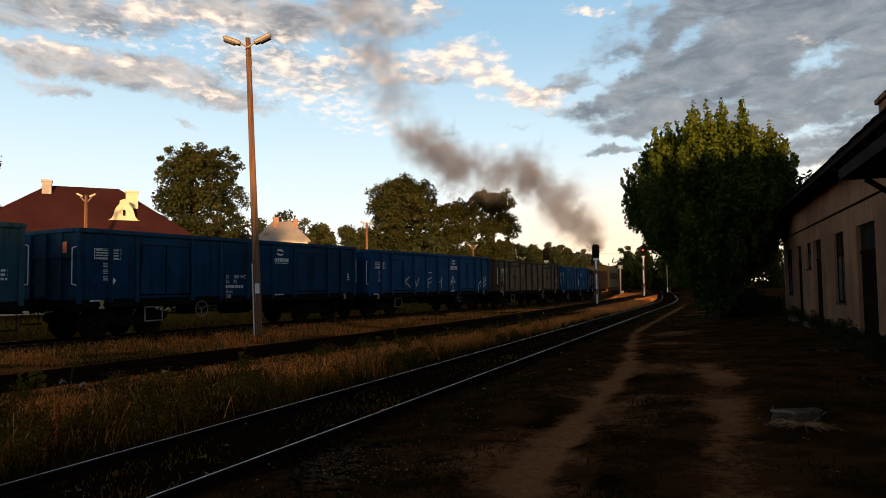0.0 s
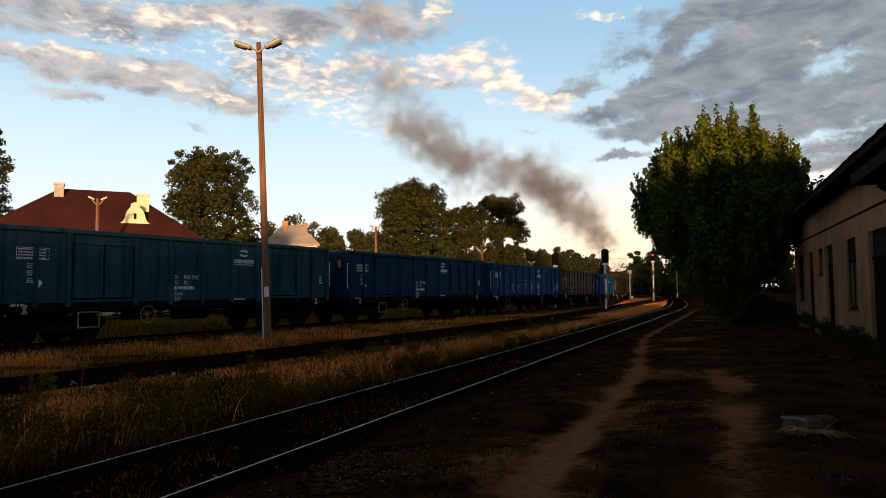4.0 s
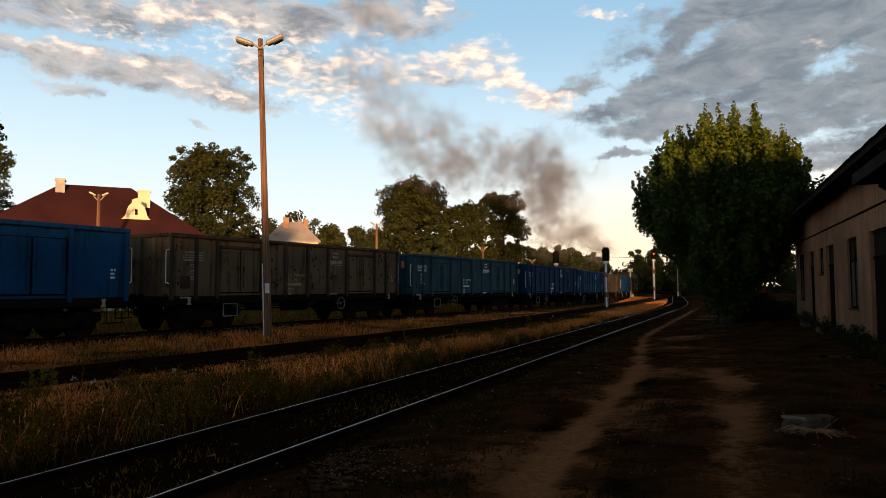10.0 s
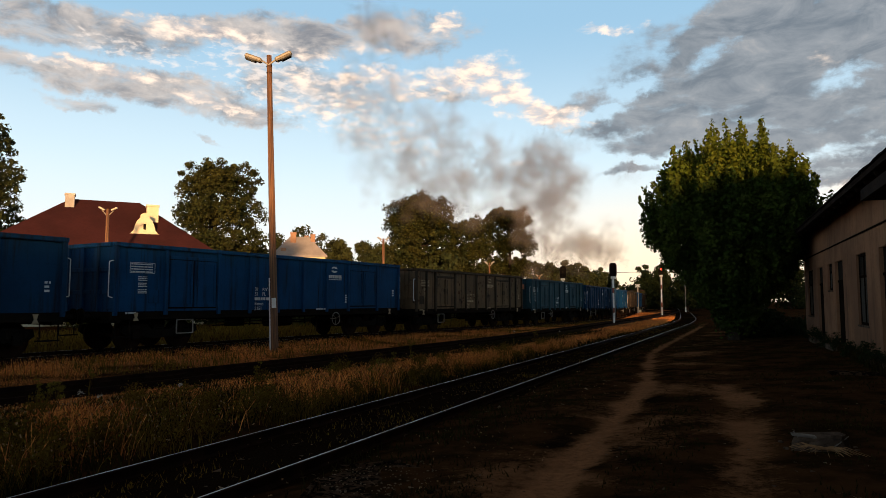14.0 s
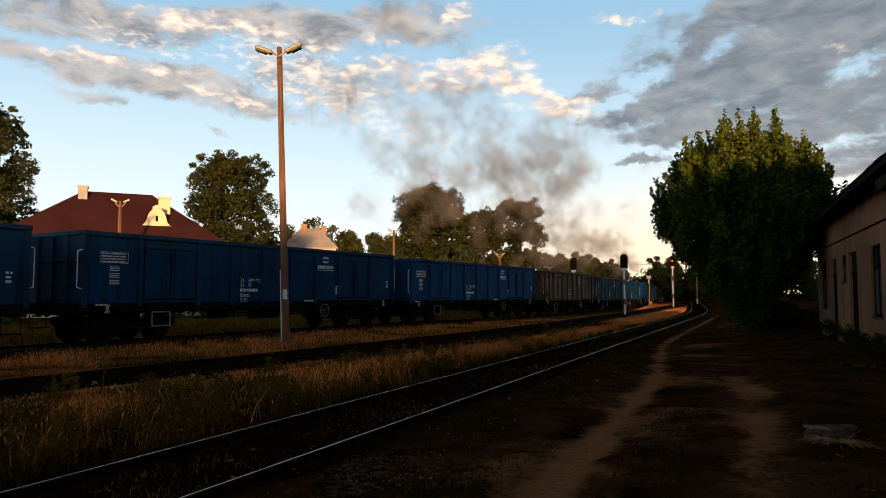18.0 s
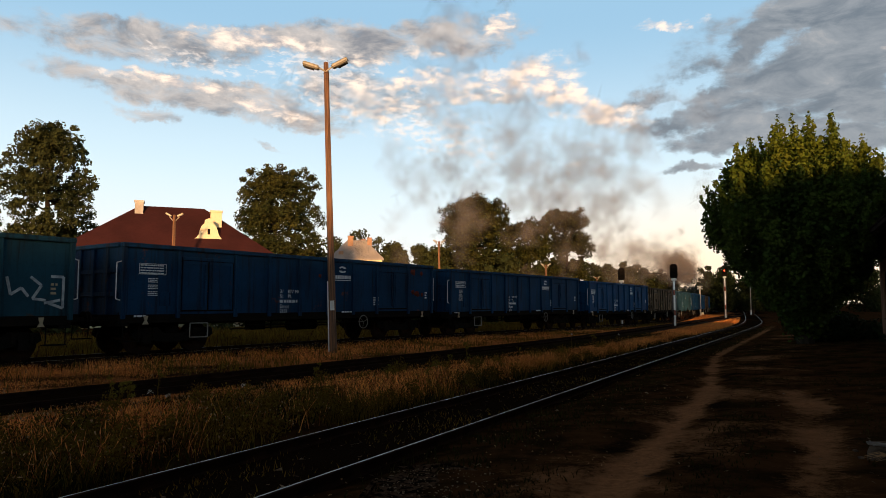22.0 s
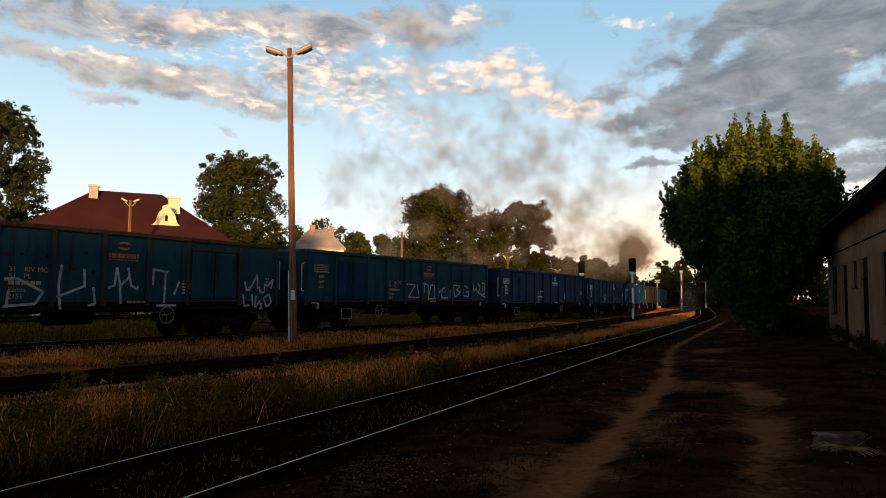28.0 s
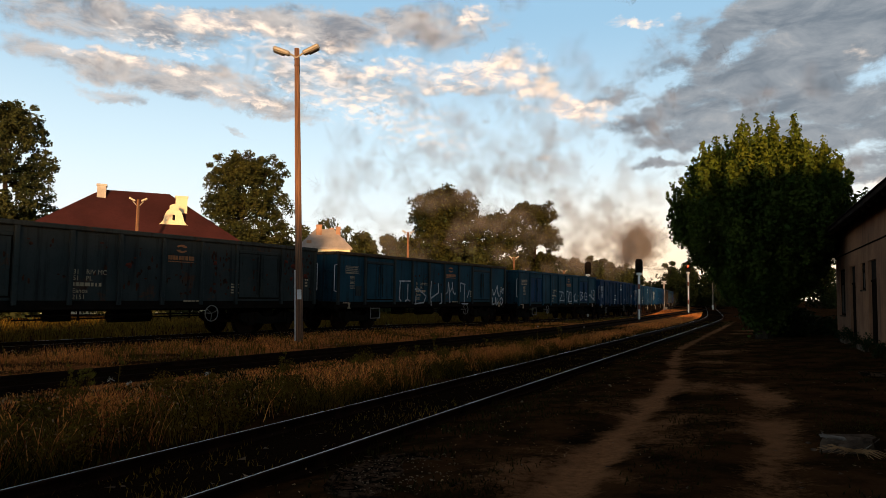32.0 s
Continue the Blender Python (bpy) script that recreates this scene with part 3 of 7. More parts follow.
ao_.attribute_name = "dark_ground"
oil = ramp(t_, mth(t_, "ADD", ao_.outputs["Fac"], mth(t_, "MULTIPLY_ADD", n2_.outputs[0], 0.8, -0.4)), 0.25, 0.75)
t_.links.new(mixc(t_, oil, both, mixc(t_, ramp(t_, n3_.outputs[0], 0.45, 0.7), (0.008, 0.005, 0.003), (0.022, 0.012, 0.007))), bs_.inputs["Base Color"])
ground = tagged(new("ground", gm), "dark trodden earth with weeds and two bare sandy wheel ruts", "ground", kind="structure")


# ---------------------------------------------------------------- railway tracks
RAIL = [(-0.075, -0.15), (0.075, -0.15), (0.075, -0.135), (0.012, -0.11), (0.012, -0.04), (0.036, -0.03), (0.036, -0.008), (0.011, 0.0),
        (-0.011, 0.0), (-0.036, -0.008), (-0.036, -0.03), (-0.012, -0.04), (-0.012, -0.11), (-0.075, -0.135)]


def rail_mesh(name, line, off, z, s_lo, s_hi, step, mats):
    bm = bmesh.new()
    prev = None
    s = s_lo
    while s <= s_hi:
        x, y, h = on_line(line, s)
        nxv, nyv = -math.cos(h), math.sin(h)
        cur = [bm.verts.new((x + nxv * (off + a), y + nyv * (off + a), z(s) + b)) for a, b in RAIL]
        if prev:
            for i in range(len(cur)):
                j = (i + 1) % len(cur)
                f = bm.faces.new((prev[i], prev[j], cur[j], cur[i]))
                f.material_index = 1 if i == 7 else 0
        prev = cur
        s += step
    bmesh.ops.recalc_face_normals(bm, faces=bm.faces)
    me = bpy.data.meshes.new(name)
    bm.to_mesh(me)
    bm.free()
    for m in mats:
        me.materials.append(m)
    return me


def track(label, line, z, shiny, s_lo=-60, s_hi=380, sleepers=(0, 45)):
    tr = thing("railway_track", label, "track", kind="structure")
    for off in (-0.7535, 0.7535):
        r = new("rail", rail_mesh("rail", line, off, z, s_lo, s_hi, 2.0, [M["rust"], M["rail"] if shiny else M["rust"]]))
        r.parent = tr
    bm = bmesh.new()
    box(bm, -1.3, 1.3, -0.13, 0.13, -0.30, -0.155, bevel=0.015)
    me = mesh_of("sleeper", bm, M["sleeper"])
    s = sleepers[0]
    while s < sleepers[1]:
        x, y, h = on_line(line, s)
        part("sleeper", me, None, tr, m=pose(x, y, z(s), 0, 0, -math.degrees(h)))
        s += 0.62
    return tr


track("rusty railway track with bright worn rail heads, set low in weeds", LINE_NEAR, lambda s: NEAR_Z, True, sleepers=(1, 60))
track("disused rusty railway track overgrown with grass", LINE_MID, lambda s: MID_Z, False, sleepers=(2, 40))
track("railway track that carries the goods train", LINE_TRAIN, train_z, True, sleepers=(4, 45))

# ---------------------------------------------------------------- goods wagons
def paint(name, a, b, rust, amount):
    return surface(name, a, b, 0.62, 0, 0.8, 14, 0.12, rust, amount, 1.1, spec=0.03, streak=0.75)


P_BLUE = paint("blue_wagon_paint", (0.0060, 0.0350, 0.0830), (0.0048, 0.0270, 0.0650), (0.030, 0.030, 0.035), 0.12)
P_BLUE2 = paint("bright_blue_wagon_paint", (0.0055, 0.0490, 0.1280), (0.0050, 0.0390, 0.1010), (0.03, 0.03, 0.04), 0.08)
P_NAVY = paint("rusting_blue_wagon_paint", (0.0070, 0.0340, 0.0780), (0.0065, 0.0250, 0.0570), (0.10, 0.035, 0.025), 0.25)
P_TEAL = paint("faded_teal_wagon_paint", (0.0215, 0.0620, 0.0840), (0.0165, 0.0480, 0.0660), (0.06, 0.045, 0.04), 0.15)
P_GREEN = paint("dull_green_blue_wagon_paint", (0.013, 0.050, 0.072), (0.011, 0.039, 0.057), (0.05, 0.032, 0.022), 0.25)
P_BROWN = paint("weathered_brown_wagon_paint", (0.128, 0.084, 0.048), (0.092, 0.064, 0.040), (0.022, 0.016, 0.014), 0.32)
P_RUST = paint("brown_rusty_wagon_paint", (0.022, 0.013, 0.009), (0.015, 0.010, 0.007), (0.03, 0.02, 0.016), 0.25)
P_BLOTCH = surface("red_rust_blotch", (0.13, 0.028, 0.016), (0.05, 0.014, 0.010), 0.9, 0, 3, 30, 0.3, spec=0.03)
P_DARK = paint("grimy_dark_wagon_paint", (0.033, 0.039, 0.037), (0.025, 0.031, 0.031), (0.060, 0.030, 0.018), 0.34)

P_BROWN_DARK = paint("black_brown_wagon_paint", (0.052, 0.038, 0.026), (0.036, 0.028, 0.020), (0.014, 0.011, 0.009), 0.3)

TOP, FLOOR, HALF = 3.19, 1.18, 1.45


def text_mesh(name, body, size, material):
    cu = bpy.data.curves.new(name, "FONT")
    cu.body, cu.size, cu.extrude = body, size, 0.001
    tmp = new(name, cu)
    dg = bpy.context.evaluated_depsgraph_get()
    me = bpy.data.meshes.new_from_object(tmp.evaluated_get(dg))
    bpy.data.objects.remove(tmp)
    bpy.data.curves.remove(cu)
    me.materials.clear()
    me.materials.append(material)
    return me


_shared = {}


def shared(key, build, material):
    k = (key, material.name)
    if k not in _shared:
        bm = bmesh.new()
        build(bm)
        _shared[k] = mesh_of(key[0] if isinstance(key, tuple) else key, bm, material)
    return _shared[k]


def build_bogie(root, x):
    """A Y25-like bogie: two side frames, a bolster and two wheelsets."""
    def frames(bm):
        for sy in (-1, 1):
            y0, y1 = sorted((sy * 0.98, sy * 1.10))
            extrude_outline(bm, [(-1.35, 0.55), (-1.30, 0.75), (-0.55, 0.80), (-0.35, 0.62), (0.35, 0.62), (0.55, 0.80), (1.30, 0.75), (1.35, 0.55),
                                 (1.15, 0.42), (0.7, 0.42), (0.4, 0.36), (-0.4, 0.36), (-0.7, 0.42), (-1.15, 0.42)], y0, y1)
            for ax in (-0.9, 0.9):
                box(bm, ax - 0.13, ax + 0.13, min(sy * 1.10, sy * 1.17), max(sy * 1.10, sy * 1.17), 0.34, 0.60)
                tube(bm, (ax - 0.22, sy * 1.13, 0.50), (ax - 0.22, sy * 1.13, 0.74), 0.06, seg=8)
                tube(bm, (ax + 0.22, sy * 1.13, 0.50), (ax + 0.22, sy * 1.13, 0.74), 0.06, seg=8)
    b = part("bogie", shared("bogie", frames, M["black"]), None, root, m=pose(x, 0, 0))
    part("bolster", shared("bolster", lambda bm: (box(bm, -0.22, 0.22, -1.0, 1.0, 0.62, 0.92, bevel=0.03), box(bm, -1.2, 1.2, -0.15, 0.15, 0.5, 0.62)), M["black"]), None, b)

    def wheelset(bm):
        tube(bm, (0, -1.05, 0), (0, 1.05, 0), 0.075, seg=10)
        for sy in (-1, 1):
            tube(bm, (0, sy * 0.685, 0), (0, sy * 0.715, 0), 0.49, seg=28)
            tube(bm, (0, sy * 0.715, 0), (0, sy * 0.82, 0), 0.46, 0.455, seg=28)
            tube(bm, (0, sy * 0.82, 0), (0, sy * 0.90, 0), 0.14, seg=12)
            for a in range(4):
                box(bm, -0.30, -0.16, min(sy * 0.82, sy * 0.826), max(sy * 0.82, sy * 0.826), -0.03, 0.03, m=Matrix.Rotation(a * math.pi / 2, 4, "Y"))
    for ax in (-0.9, 0.9):
        part("wheelset", shared("wheelset", wheelset, M["rust"]), None, b, m=pose(ax, 0, 0.46))
    return b




def open_wagon(label, coat, length, bays, trim=None, marks="white", logo=0, tag=(), spray=(), notice=False, wheel_bay=None, rim=None, door_coat=None, blotches=(), orange=False, flakes=()):
    """An open high-sided bogie wagon. length: over the body. bays: the side's panels from rear to front, p a plain panel, d a pair of doors."""
    trim = trim or coat
    rim = rim or trim
    root = thing("open_wagon", label, "wagon", group="wagons of the goods train")
    hl = length / 2
    if length < 14:
        edges = [-hl, -5.40, -4.52, -2.47, -1.25, 0.0, 1.25, 2.47, 4.52, 5.40, hl]
    else:
        edges = [-hl, -5.50, -3.45, -2.07, -0.69, 0.69, 2.07, 3.45, 5.50, hl]
    let = M["letter"] if marks == "white" else M["letter_tan"]
    brand = M["letter_orange"] if orange else let
    for sy, name in ((-1, "side_wall"), (1, "side_wall")):
        bm = bmesh.new()
        y0, y1 = sorted((sy * (HALF - 0.07), sy * (HALF - 0.015)))
        box(bm, -hl, hl, y0, y1, FLOOR, TOP - 0.12)
        side = part(name, bm, coat, root)
        bm = bmesh.new()
        y0, y1 = sorted((sy * (HALF - 0.10), sy * (HALF + 0.095)))
        box(bm, -hl - 0.02, hl + 0.02, y0, y1, TOP - 0.13, TOP, bevel=0.02)
        part("top_rail", bm, rim, root)
        for e in edges:
            bm = bmesh.new()
            w = 0.06
            yy = sorted((sy * (HALF - 0.015), sy * (HALF + 0.075)))
            e2 = min(max(e, -hl + w), hl - w)
            vs = box(bm, e2 - w, e2 + w, *yy, FLOOR - 0.12, TOP - 0.12, bevel=0.012)
            part("stanchion", bm, trim, root)
        for a, b, k in zip(edges, edges[1:], bays):
            if k != "d":
                continue
            mid = (a + b) / 2
            # black plate behind the doors puts the shade of their gaps in colour
            bm = bmesh.new()
            yy = sorted((sy * (HALF - 0.015), sy * (HALF - 0.009)))
            box(bm, a + 0.065, b - 0.065, *yy, FLOOR + 0.07, TOP - 0.38)
            part("door_seal", bm, M["black"], root, "black plate that darkens the gaps round the doors")
            bm = bmesh.new()
            yy = sorted((sy * (HALF - 0.005), sy * (HALF + 0.035)))
            box(bm, a + 0.1, b - 0.1, *yy, TOP - 0.40, TOP - 0.30, bevel=0.01)
            part("lintel", bm, trim, root)
            for x0, x1, hx in ((a + 0.13, mid - 0.035, mid - 0.12), (mid + 0.035, b - 0.13, mid + 0.12)):
                bm = bmesh.new()
                yy = sorted((sy * (HALF - 0.015), sy * (HALF + 0.012)))
                box(bm, x0, x1, *yy, FLOOR + 0.12, TOP - 0.42, bevel=0.008)
                yf = sorted((sy * (HALF + 0.012), sy * (HALF + 0.034)))
                for u0, u1, w0, w1 in ((x0, x0 + 0.09, FLOOR + 0.12, TOP - 0.42), (x1 - 0.09, x1, FLOOR + 0.12, TOP - 0.42),
                                       (x0 + 0.09, x1 - 0.09, TOP - 0.52, TOP - 0.42), (x0 + 0.09, x1 - 0.09, FLOOR + 0.12, FLOOR + 0.22)):
                    box(bm, u0, u1, *yf, w0, w1)
                d = part("door", bm, door_coat or coat, root)
                bm = bmesh.new()
                tube(bm, (hx, sy * (HALF + 0.06), FLOOR + 0.2), (hx, sy * (HALF + 0.06), TOP - 0.5), 0.013, seg=6)
                box(bm, hx - 0.03, hx + 0.03, min(sy * (HALF + 0.03), sy * (HALF + 0.09)), max(sy * (HALF + 0.03), sy * (HALF + 0.09)), 1.95, 2.2, bevel=0.01)
                part("latch_bar", bm, trim, d)
        # sole bar under the side
        bm = bmesh.new()
        yy = sorted((sy * (HALF - 0.28), sy * (HALF - 0.03)))
        box(bm, -hl, hl, *yy, FLOOR - 0.25, FLOOR + 0.10, bevel=0.015)
        part("sole_bar", bm, M["black"], root)
    for sx in (-1, 1):
        bm = bmesh.new()
        x0, x1 = sorted((sx * (hl - 0.06), sx * hl))
        box(bm, x0, x1, -HALF + 0.07, HALF - 0.07, FLOOR, TOP - 0.12)
        for y in (-0.75, 0, 0.75):
            xx = sorted((sx * hl, sx * (hl + 0.07)))
            box(bm, *xx, y - 0.07, y + 0.07, FLOOR, TOP - 0.12, bevel=0.012)
        for z in (1.75, 2.4):
            xx = sorted((sx * hl, sx * (hl + 0.05)))
            box(bm, *xx, -HALF + 0.1, HALF - 0.1, z - 0.06, z + 0.06, bevel=0.012)
        e = part("end_wall", bm, coat, root)
        bm = bmesh.new()
        xx = sorted((sx * (hl - 0.09), sx * (hl + 0.08)))
        box(bm, *xx, -HALF + 0.1, HALF - 0.1, TOP - 0.128, TOP - 0.002, bevel=0.02)
        part("end_rail", bm, rim, root)
        bm = bmesh.new()
        xx = sorted((sx * (hl - 0.3), sx * (hl + 0.02)))
        box(bm, *xx, -HALF + 0.05, HALF - 0.05, FLOOR - 0.33, FLOOR - 0.01, bevel=0.015)
        part("headstock", bm, M["black"], root)
        for y in (-0.875, 0.875):
            def buf(bm):
                tube(bm, (0, 0, 0), (0.32, 0, 0), 0.11, seg=12)
                tube(bm, (0.32, 0, 0), (0.58, 0, 0), 0.075, seg=12)
                tube(bm, (0.58, 0, 0), (0.615, 0, 0), 0.23, 0.22, seg=18)
            part("buffer", shared("buffer", buf, M["black"]), None, root, m=pose(sx * hl, y, 1.05, 0, 0, 0 if sx > 0 else 180))
        bm = bmesh.new()
        tube(bm, (0, 0, 0), (0.62, 0, -0.1), 0.035, seg=6)
        box(bm, 0.25, 0.45, -0.05, 0.05, -0.12, 0.02, bevel=0.01)
        part("coupling", bm, M["black"], root, m=pose(sx * hl, 0, 1.02, 0, 0, 0 if sx > 0 else 180))
        # white hand rail at the corner
        for sy in (-1, 1):
            bm = bmesh.new()
            x = sx * (hl + 0.13)
            y = sy * (HALF - 0.02)
            for p, q in (((x, y, 1.62), (x, y, 2.62)), ((x, y, 2.62), (sx * hl, y, 2.66)), ((x, y, 1.62), (sx * hl, y, 1.58))):
                tube(bm, p, q, 0.016, seg=6)
            part("hand_rail", bm, M["letter"], root, "white-painted grab rail")
            bm = bmesh.new()
            x0, x1 = sorted((sx * (hl - 0.62), sx * (hl - 0.10)))
            y0, y1 = sorted((sy * (HALF - 0.25), sy * (HALF + 0.0)))
            box(bm, x0, x1, y0, y1, 0.42, 0.45)
            for xx in (x0 + 0.02, x1 - 0.02):
                tube(bm, (xx, sy * (HALF - 0.05), 0.44), (xx, sy * (HALF - 0.05), 0.95), 0.015, seg=5)
            part("foot_step", bm, M["black"], root)
    bm = bmesh.new()
    box(bm, -hl + 0.07, hl - 0.07, -HALF + 0.08, HALF - 0.08, FLOOR + 0.0, FLOOR + 0.06)
    part("floor_deck", bm, M["rust"], root)
    bm = bmesh.new()
    box(bm, -hl + 0.3, hl - 0.3, -0.25, 0.25, FLOOR - 0.33, FLOOR - 0.02)
    for x in np.linspace(-hl + 2.4, hl - 2.4, 7):
        box(bm, x - 0.06, x + 0.06, -HALF + 0.3, HALF - 0.3, FLOOR - 0.22, FLOOR - 0.02)
    part("underframe", bm, M["black"], root)
    # brake gear between the bogies
    bm = bmesh.new()
    tube(bm, (-0.4, -0.55, 0.72), (0.9, -0.55, 0.72), 0.19, seg=12)
    for x in (-2.4, -1.5, 1.4, 2.1):
        tube(bm, (x, -0.9, 0.98), (x, -0.9, 0.62), 0.03, seg=5)
    tube(bm, (-3.2, -0.9, 0.66), (2.6, -0.9, 0.70), 0.022, seg=5)
    tube(bm, (-3.0, -1.15, 0.78), (2.8, -1.15, 0.78), 0.022, seg=5)
    box(bm, -2.2, -1.6, -0.75, -0.35, 0.60, 0.92, bevel=0.02)
    part("brake_gear", bm, M["black"], root)
    bogie_x = hl - 1.9
    build_bogie(root, -bogie_x)
    build_bogie(root, bogie_x)
    # white-rimmed hand wheel
    hx = 0.12 * length if wheel_bay is None else wheel_bay
    bm = bmesh.new()
    ring(bm, (hx, -HALF - 0.03, FLOOR - 0.40), 0.25, 0.016)
    for a in range(3):
        an = a * 2.094 + 0.4
        tube(bm, (hx, -HALF - 0.03, FLOOR - 0.40), (hx + 0.25 * math.cos(an), -HALF - 0.03, FLOOR - 0.40 + 0.25 * math.sin(an)), 0.012, seg=5)
    tube(bm, (hx, -HALF - 0.03, FLOOR - 0.40), (hx, -HALF + 0.25, FLOOR - 0.40), 0.02, seg=6)
    part("hand_wheel", bm, M["dull_steel"], root, "dull grey brake hand wheel")
    # lettering on the side that the platform sees; its writing runs from front end to rear: x grows with the reading direction
    yl = -HALF - 0.006
    face = lambda x, z: Matrix.Translation((x, yl, z)) @ Matrix.Rotation(math.pi / 2, 4, "X")

    def bars(name, x, z, rows, w, h, gap, fine=1.0):
        bm = bmesh.new()
        r = random.Random(int((x + 20) * 100) + rows)
        for i in range(rows):
            xx = x
            while xx < x + w:
                k = r.uniform(0.05, 0.16) * fine
                box(bm, xx, min(xx + k, x + w), yl - 0.002, yl + 0.004, z - i * gap - h, z - i * gap)
                xx += k + r.uniform(0.02, 0.05) * fine
        ob = part(name, bm, brand if name == "company_bars" else let, root)
        tagged(ob, kind="stuff")
    if tag:
        x, z = tag[0], tag[1]
        for i, words in enumerate((("31", "RIV", "MC"), ("51", "PL"), None, (tag[2],), ("2151" if tag[2] == "Eanos" else "201",))):
            if words:
                for piece, off in zip(words, (0, 0.36, 0.68)):
                    part("lettering", text_mesh("lettering", piece, 0.18, let), None, root, m=face(x + off, z - i * 0.17))
            else:
                bars("number_bars", x, z - i * 0.17 + 0.11, 1, 0.8, 0.10, 0.2)
    # data panel near the rear end
    x0 = -hl + 0.55
    bars("data_panel", x0, 2.60, 4, 0.72, 0.035, 0.075, 0.5)
    for k in range(3):
        bars("data_panel", x0 + 0.24, 2.22 - 0.19 * k, 3, 0.30, 0.025, 0.05, 0.5)
    bm = bmesh.new()
    for z0, hh in ((2.62, 0.30),):
        for a, b, c, d in ((x0 - 0.04, x0 + 0.8, z0, z0 + 0.012), (x0 - 0.04, x0 + 0.8, z0 - hh, z0 - hh + 0.012),
                           (x0 - 0.04, x0 - 0.028, z0 - hh, z0), (x0 + 0.79, x0 + 0.8, z0 - hh, z0)):
            box(bm, a, b, yl - 0.002, yl + 0.004, c, d)
    part("panel_border", bm, let, root)
    bars("small_marks", hl - 0.55, 2.0, 3, 0.16, 0.06, 0.11)
    bars("small_marks", -hl + 0.4, FLOOR - 0.02, 1, 0.35, 0.05, 0.1)
    bars("small_marks", hl * 0.2, FLOOR + 0.02, 1, 0.6, 0.05, 0.1)
    bars("small_marks", hl * 0.45, 1.75, 4, 0.34, 0.05, 0.09) if length > 14 else None
    if logo is not None:
        bm = bmesh.new()
        lx, lz = logo, 2.76
        # two swept hooks that chase each other round a gap
        for sg in (-1, 1):
            out = [(0.20 * math.cos(q), 0.115 * math.sin(q)) for q in np.linspace(0.25, 2.75, 9)]
            inn = [(0.10 * math.cos(q) - 0.03, 0.045 * math.sin(q) + 0.01) for q in np.linspace(2.75, 0.25, 7)]
            extrude_outline(bm, [(lx + sg * a, lz + 0.02 + sg * (b + 0.012)) for a, b in out + inn], yl - 0.003, yl + 0.004)
        part("company_mark", bm, brand, root)
        bars("company_bars", lx - 0.46, lz - 0.20, 1, 0.92, 0.13, 0.2, 0.75)
        bars("company_bars", lx - 0.46, lz - 0.37, 1, 0.92, 0.03, 0.2, 0.5)
    if notice:
        bm = bmesh.new()
        box(bm, -0.1, 0.1, -0.14, 0.14, -0.16, 0.16)
        part("notice", bm, M["orange_sign"], root, "orange notice plate", m=pose(-hl - 0.02, -0.85, 2.65) @ Matrix.Diagonal((0.1, 1, 1, 1)))
        bm = bmesh.new()
        box(bm, -0.12, 0.12, -0.002, 0.004, -0.09, 0.09)
        part("label_plate", bm, M["white"], root, "white label plate", m=pose(-hl + 1.05, yl, 1.72, 0, 38, 0))
    # pale frame of a step under the rear door, and tie hooks
    bm = bmesh.new()
    sx0 = -hl + 2.2
    for p, q in (((0, 0), (0.62, 0)), ((0.62, 0), (0.62, 0.42)), ((0.62, 0.42), (0, 0.42)), ((0, 0.42), (0, 0))):
        tube(bm, (sx0 + p[0], -HALF + 0.02, 0.48 + p[1]), (sx0 + q[0], -HALF + 0.02, 0.48 + q[1]), 0.022, seg=6)
    part("step_frame", bm, M["dull_steel"], root, "dull grey step frame")
    for x in (-hl + 0.75, hl - 0.75):
        bm = bmesh.new()
        extrude_outline(bm, [(-0.09, 0.0), (0.09, 0.0), (0.03, 0.10), (0.07, 0.24), (-0.07, 0.24), (-0.03, 0.10)], -0.03, 0.0)
        part("tie_hook", bm, M["letter_tan"], root, "pale painted tie hook", m=pose(x, -HALF + 0.0, FLOOR - 0.28))
    # small placard holder
    bm = bmesh.new()
    box(bm, -0.17, 0.17, -0.012, 0.012, -0.2, 0.2, bevel=0.004)
    for u0, u1, w0, w1 in ((-0.17, -0.145, -0.2, 0.2), (0.145, 0.17, -0.2, 0.2), (-0.145, 0.145, -0.2, -0.175)):
        box(bm, u0, u1, -0.03, -0.012, w0, w1)
    part("placard_holder", bm, trim, root, m=pose(edges[1] + 0.0 - 0.42, -HALF + 0.0, 1.62))
    # flaked patches of rust
    for bx, bz, br in blotches:
        rr = random.Random(int(bx * 100) + int(bz * 10))
        bm = bmesh.new()
        extrude_outline(bm, [(br * (0.5 + 0.6 * rr.random()) * math.cos(q), br * (0.4 + 0.5 * rr.random()) * math.sin(q)) for q in (2 * math.pi * k / 13 for k in range(13))], -0.002, 0.003)
        part("rust_patch", bm, P_BLOTCH, root, "flaked red rust patch", m=pose(bx, yl, bz))
    # paint flaked off to bare rust: many small patches in the panels named
    for fx0, fx1, fz0, fz1, n in flakes:
        rr = random.Random(int(fx0 * 100) + n)
        bm = bmesh.new()
        for _ in range(n):
            cx, cz = rr.uniform(fx0, fx1), rr.uniform(fz0, fz1)
            if any(abs(cx - e) < 0.14 for e in edges):
                continue
            on_door = any(k == "d" and a < cx < b for a, b, k in zip(edges, edges[1:], bays))
            w, h, yy = rr.uniform(0.015, 0.075), rr.uniform(0.02, 0.11), (-HALF - 0.0155 if on_door else yl)
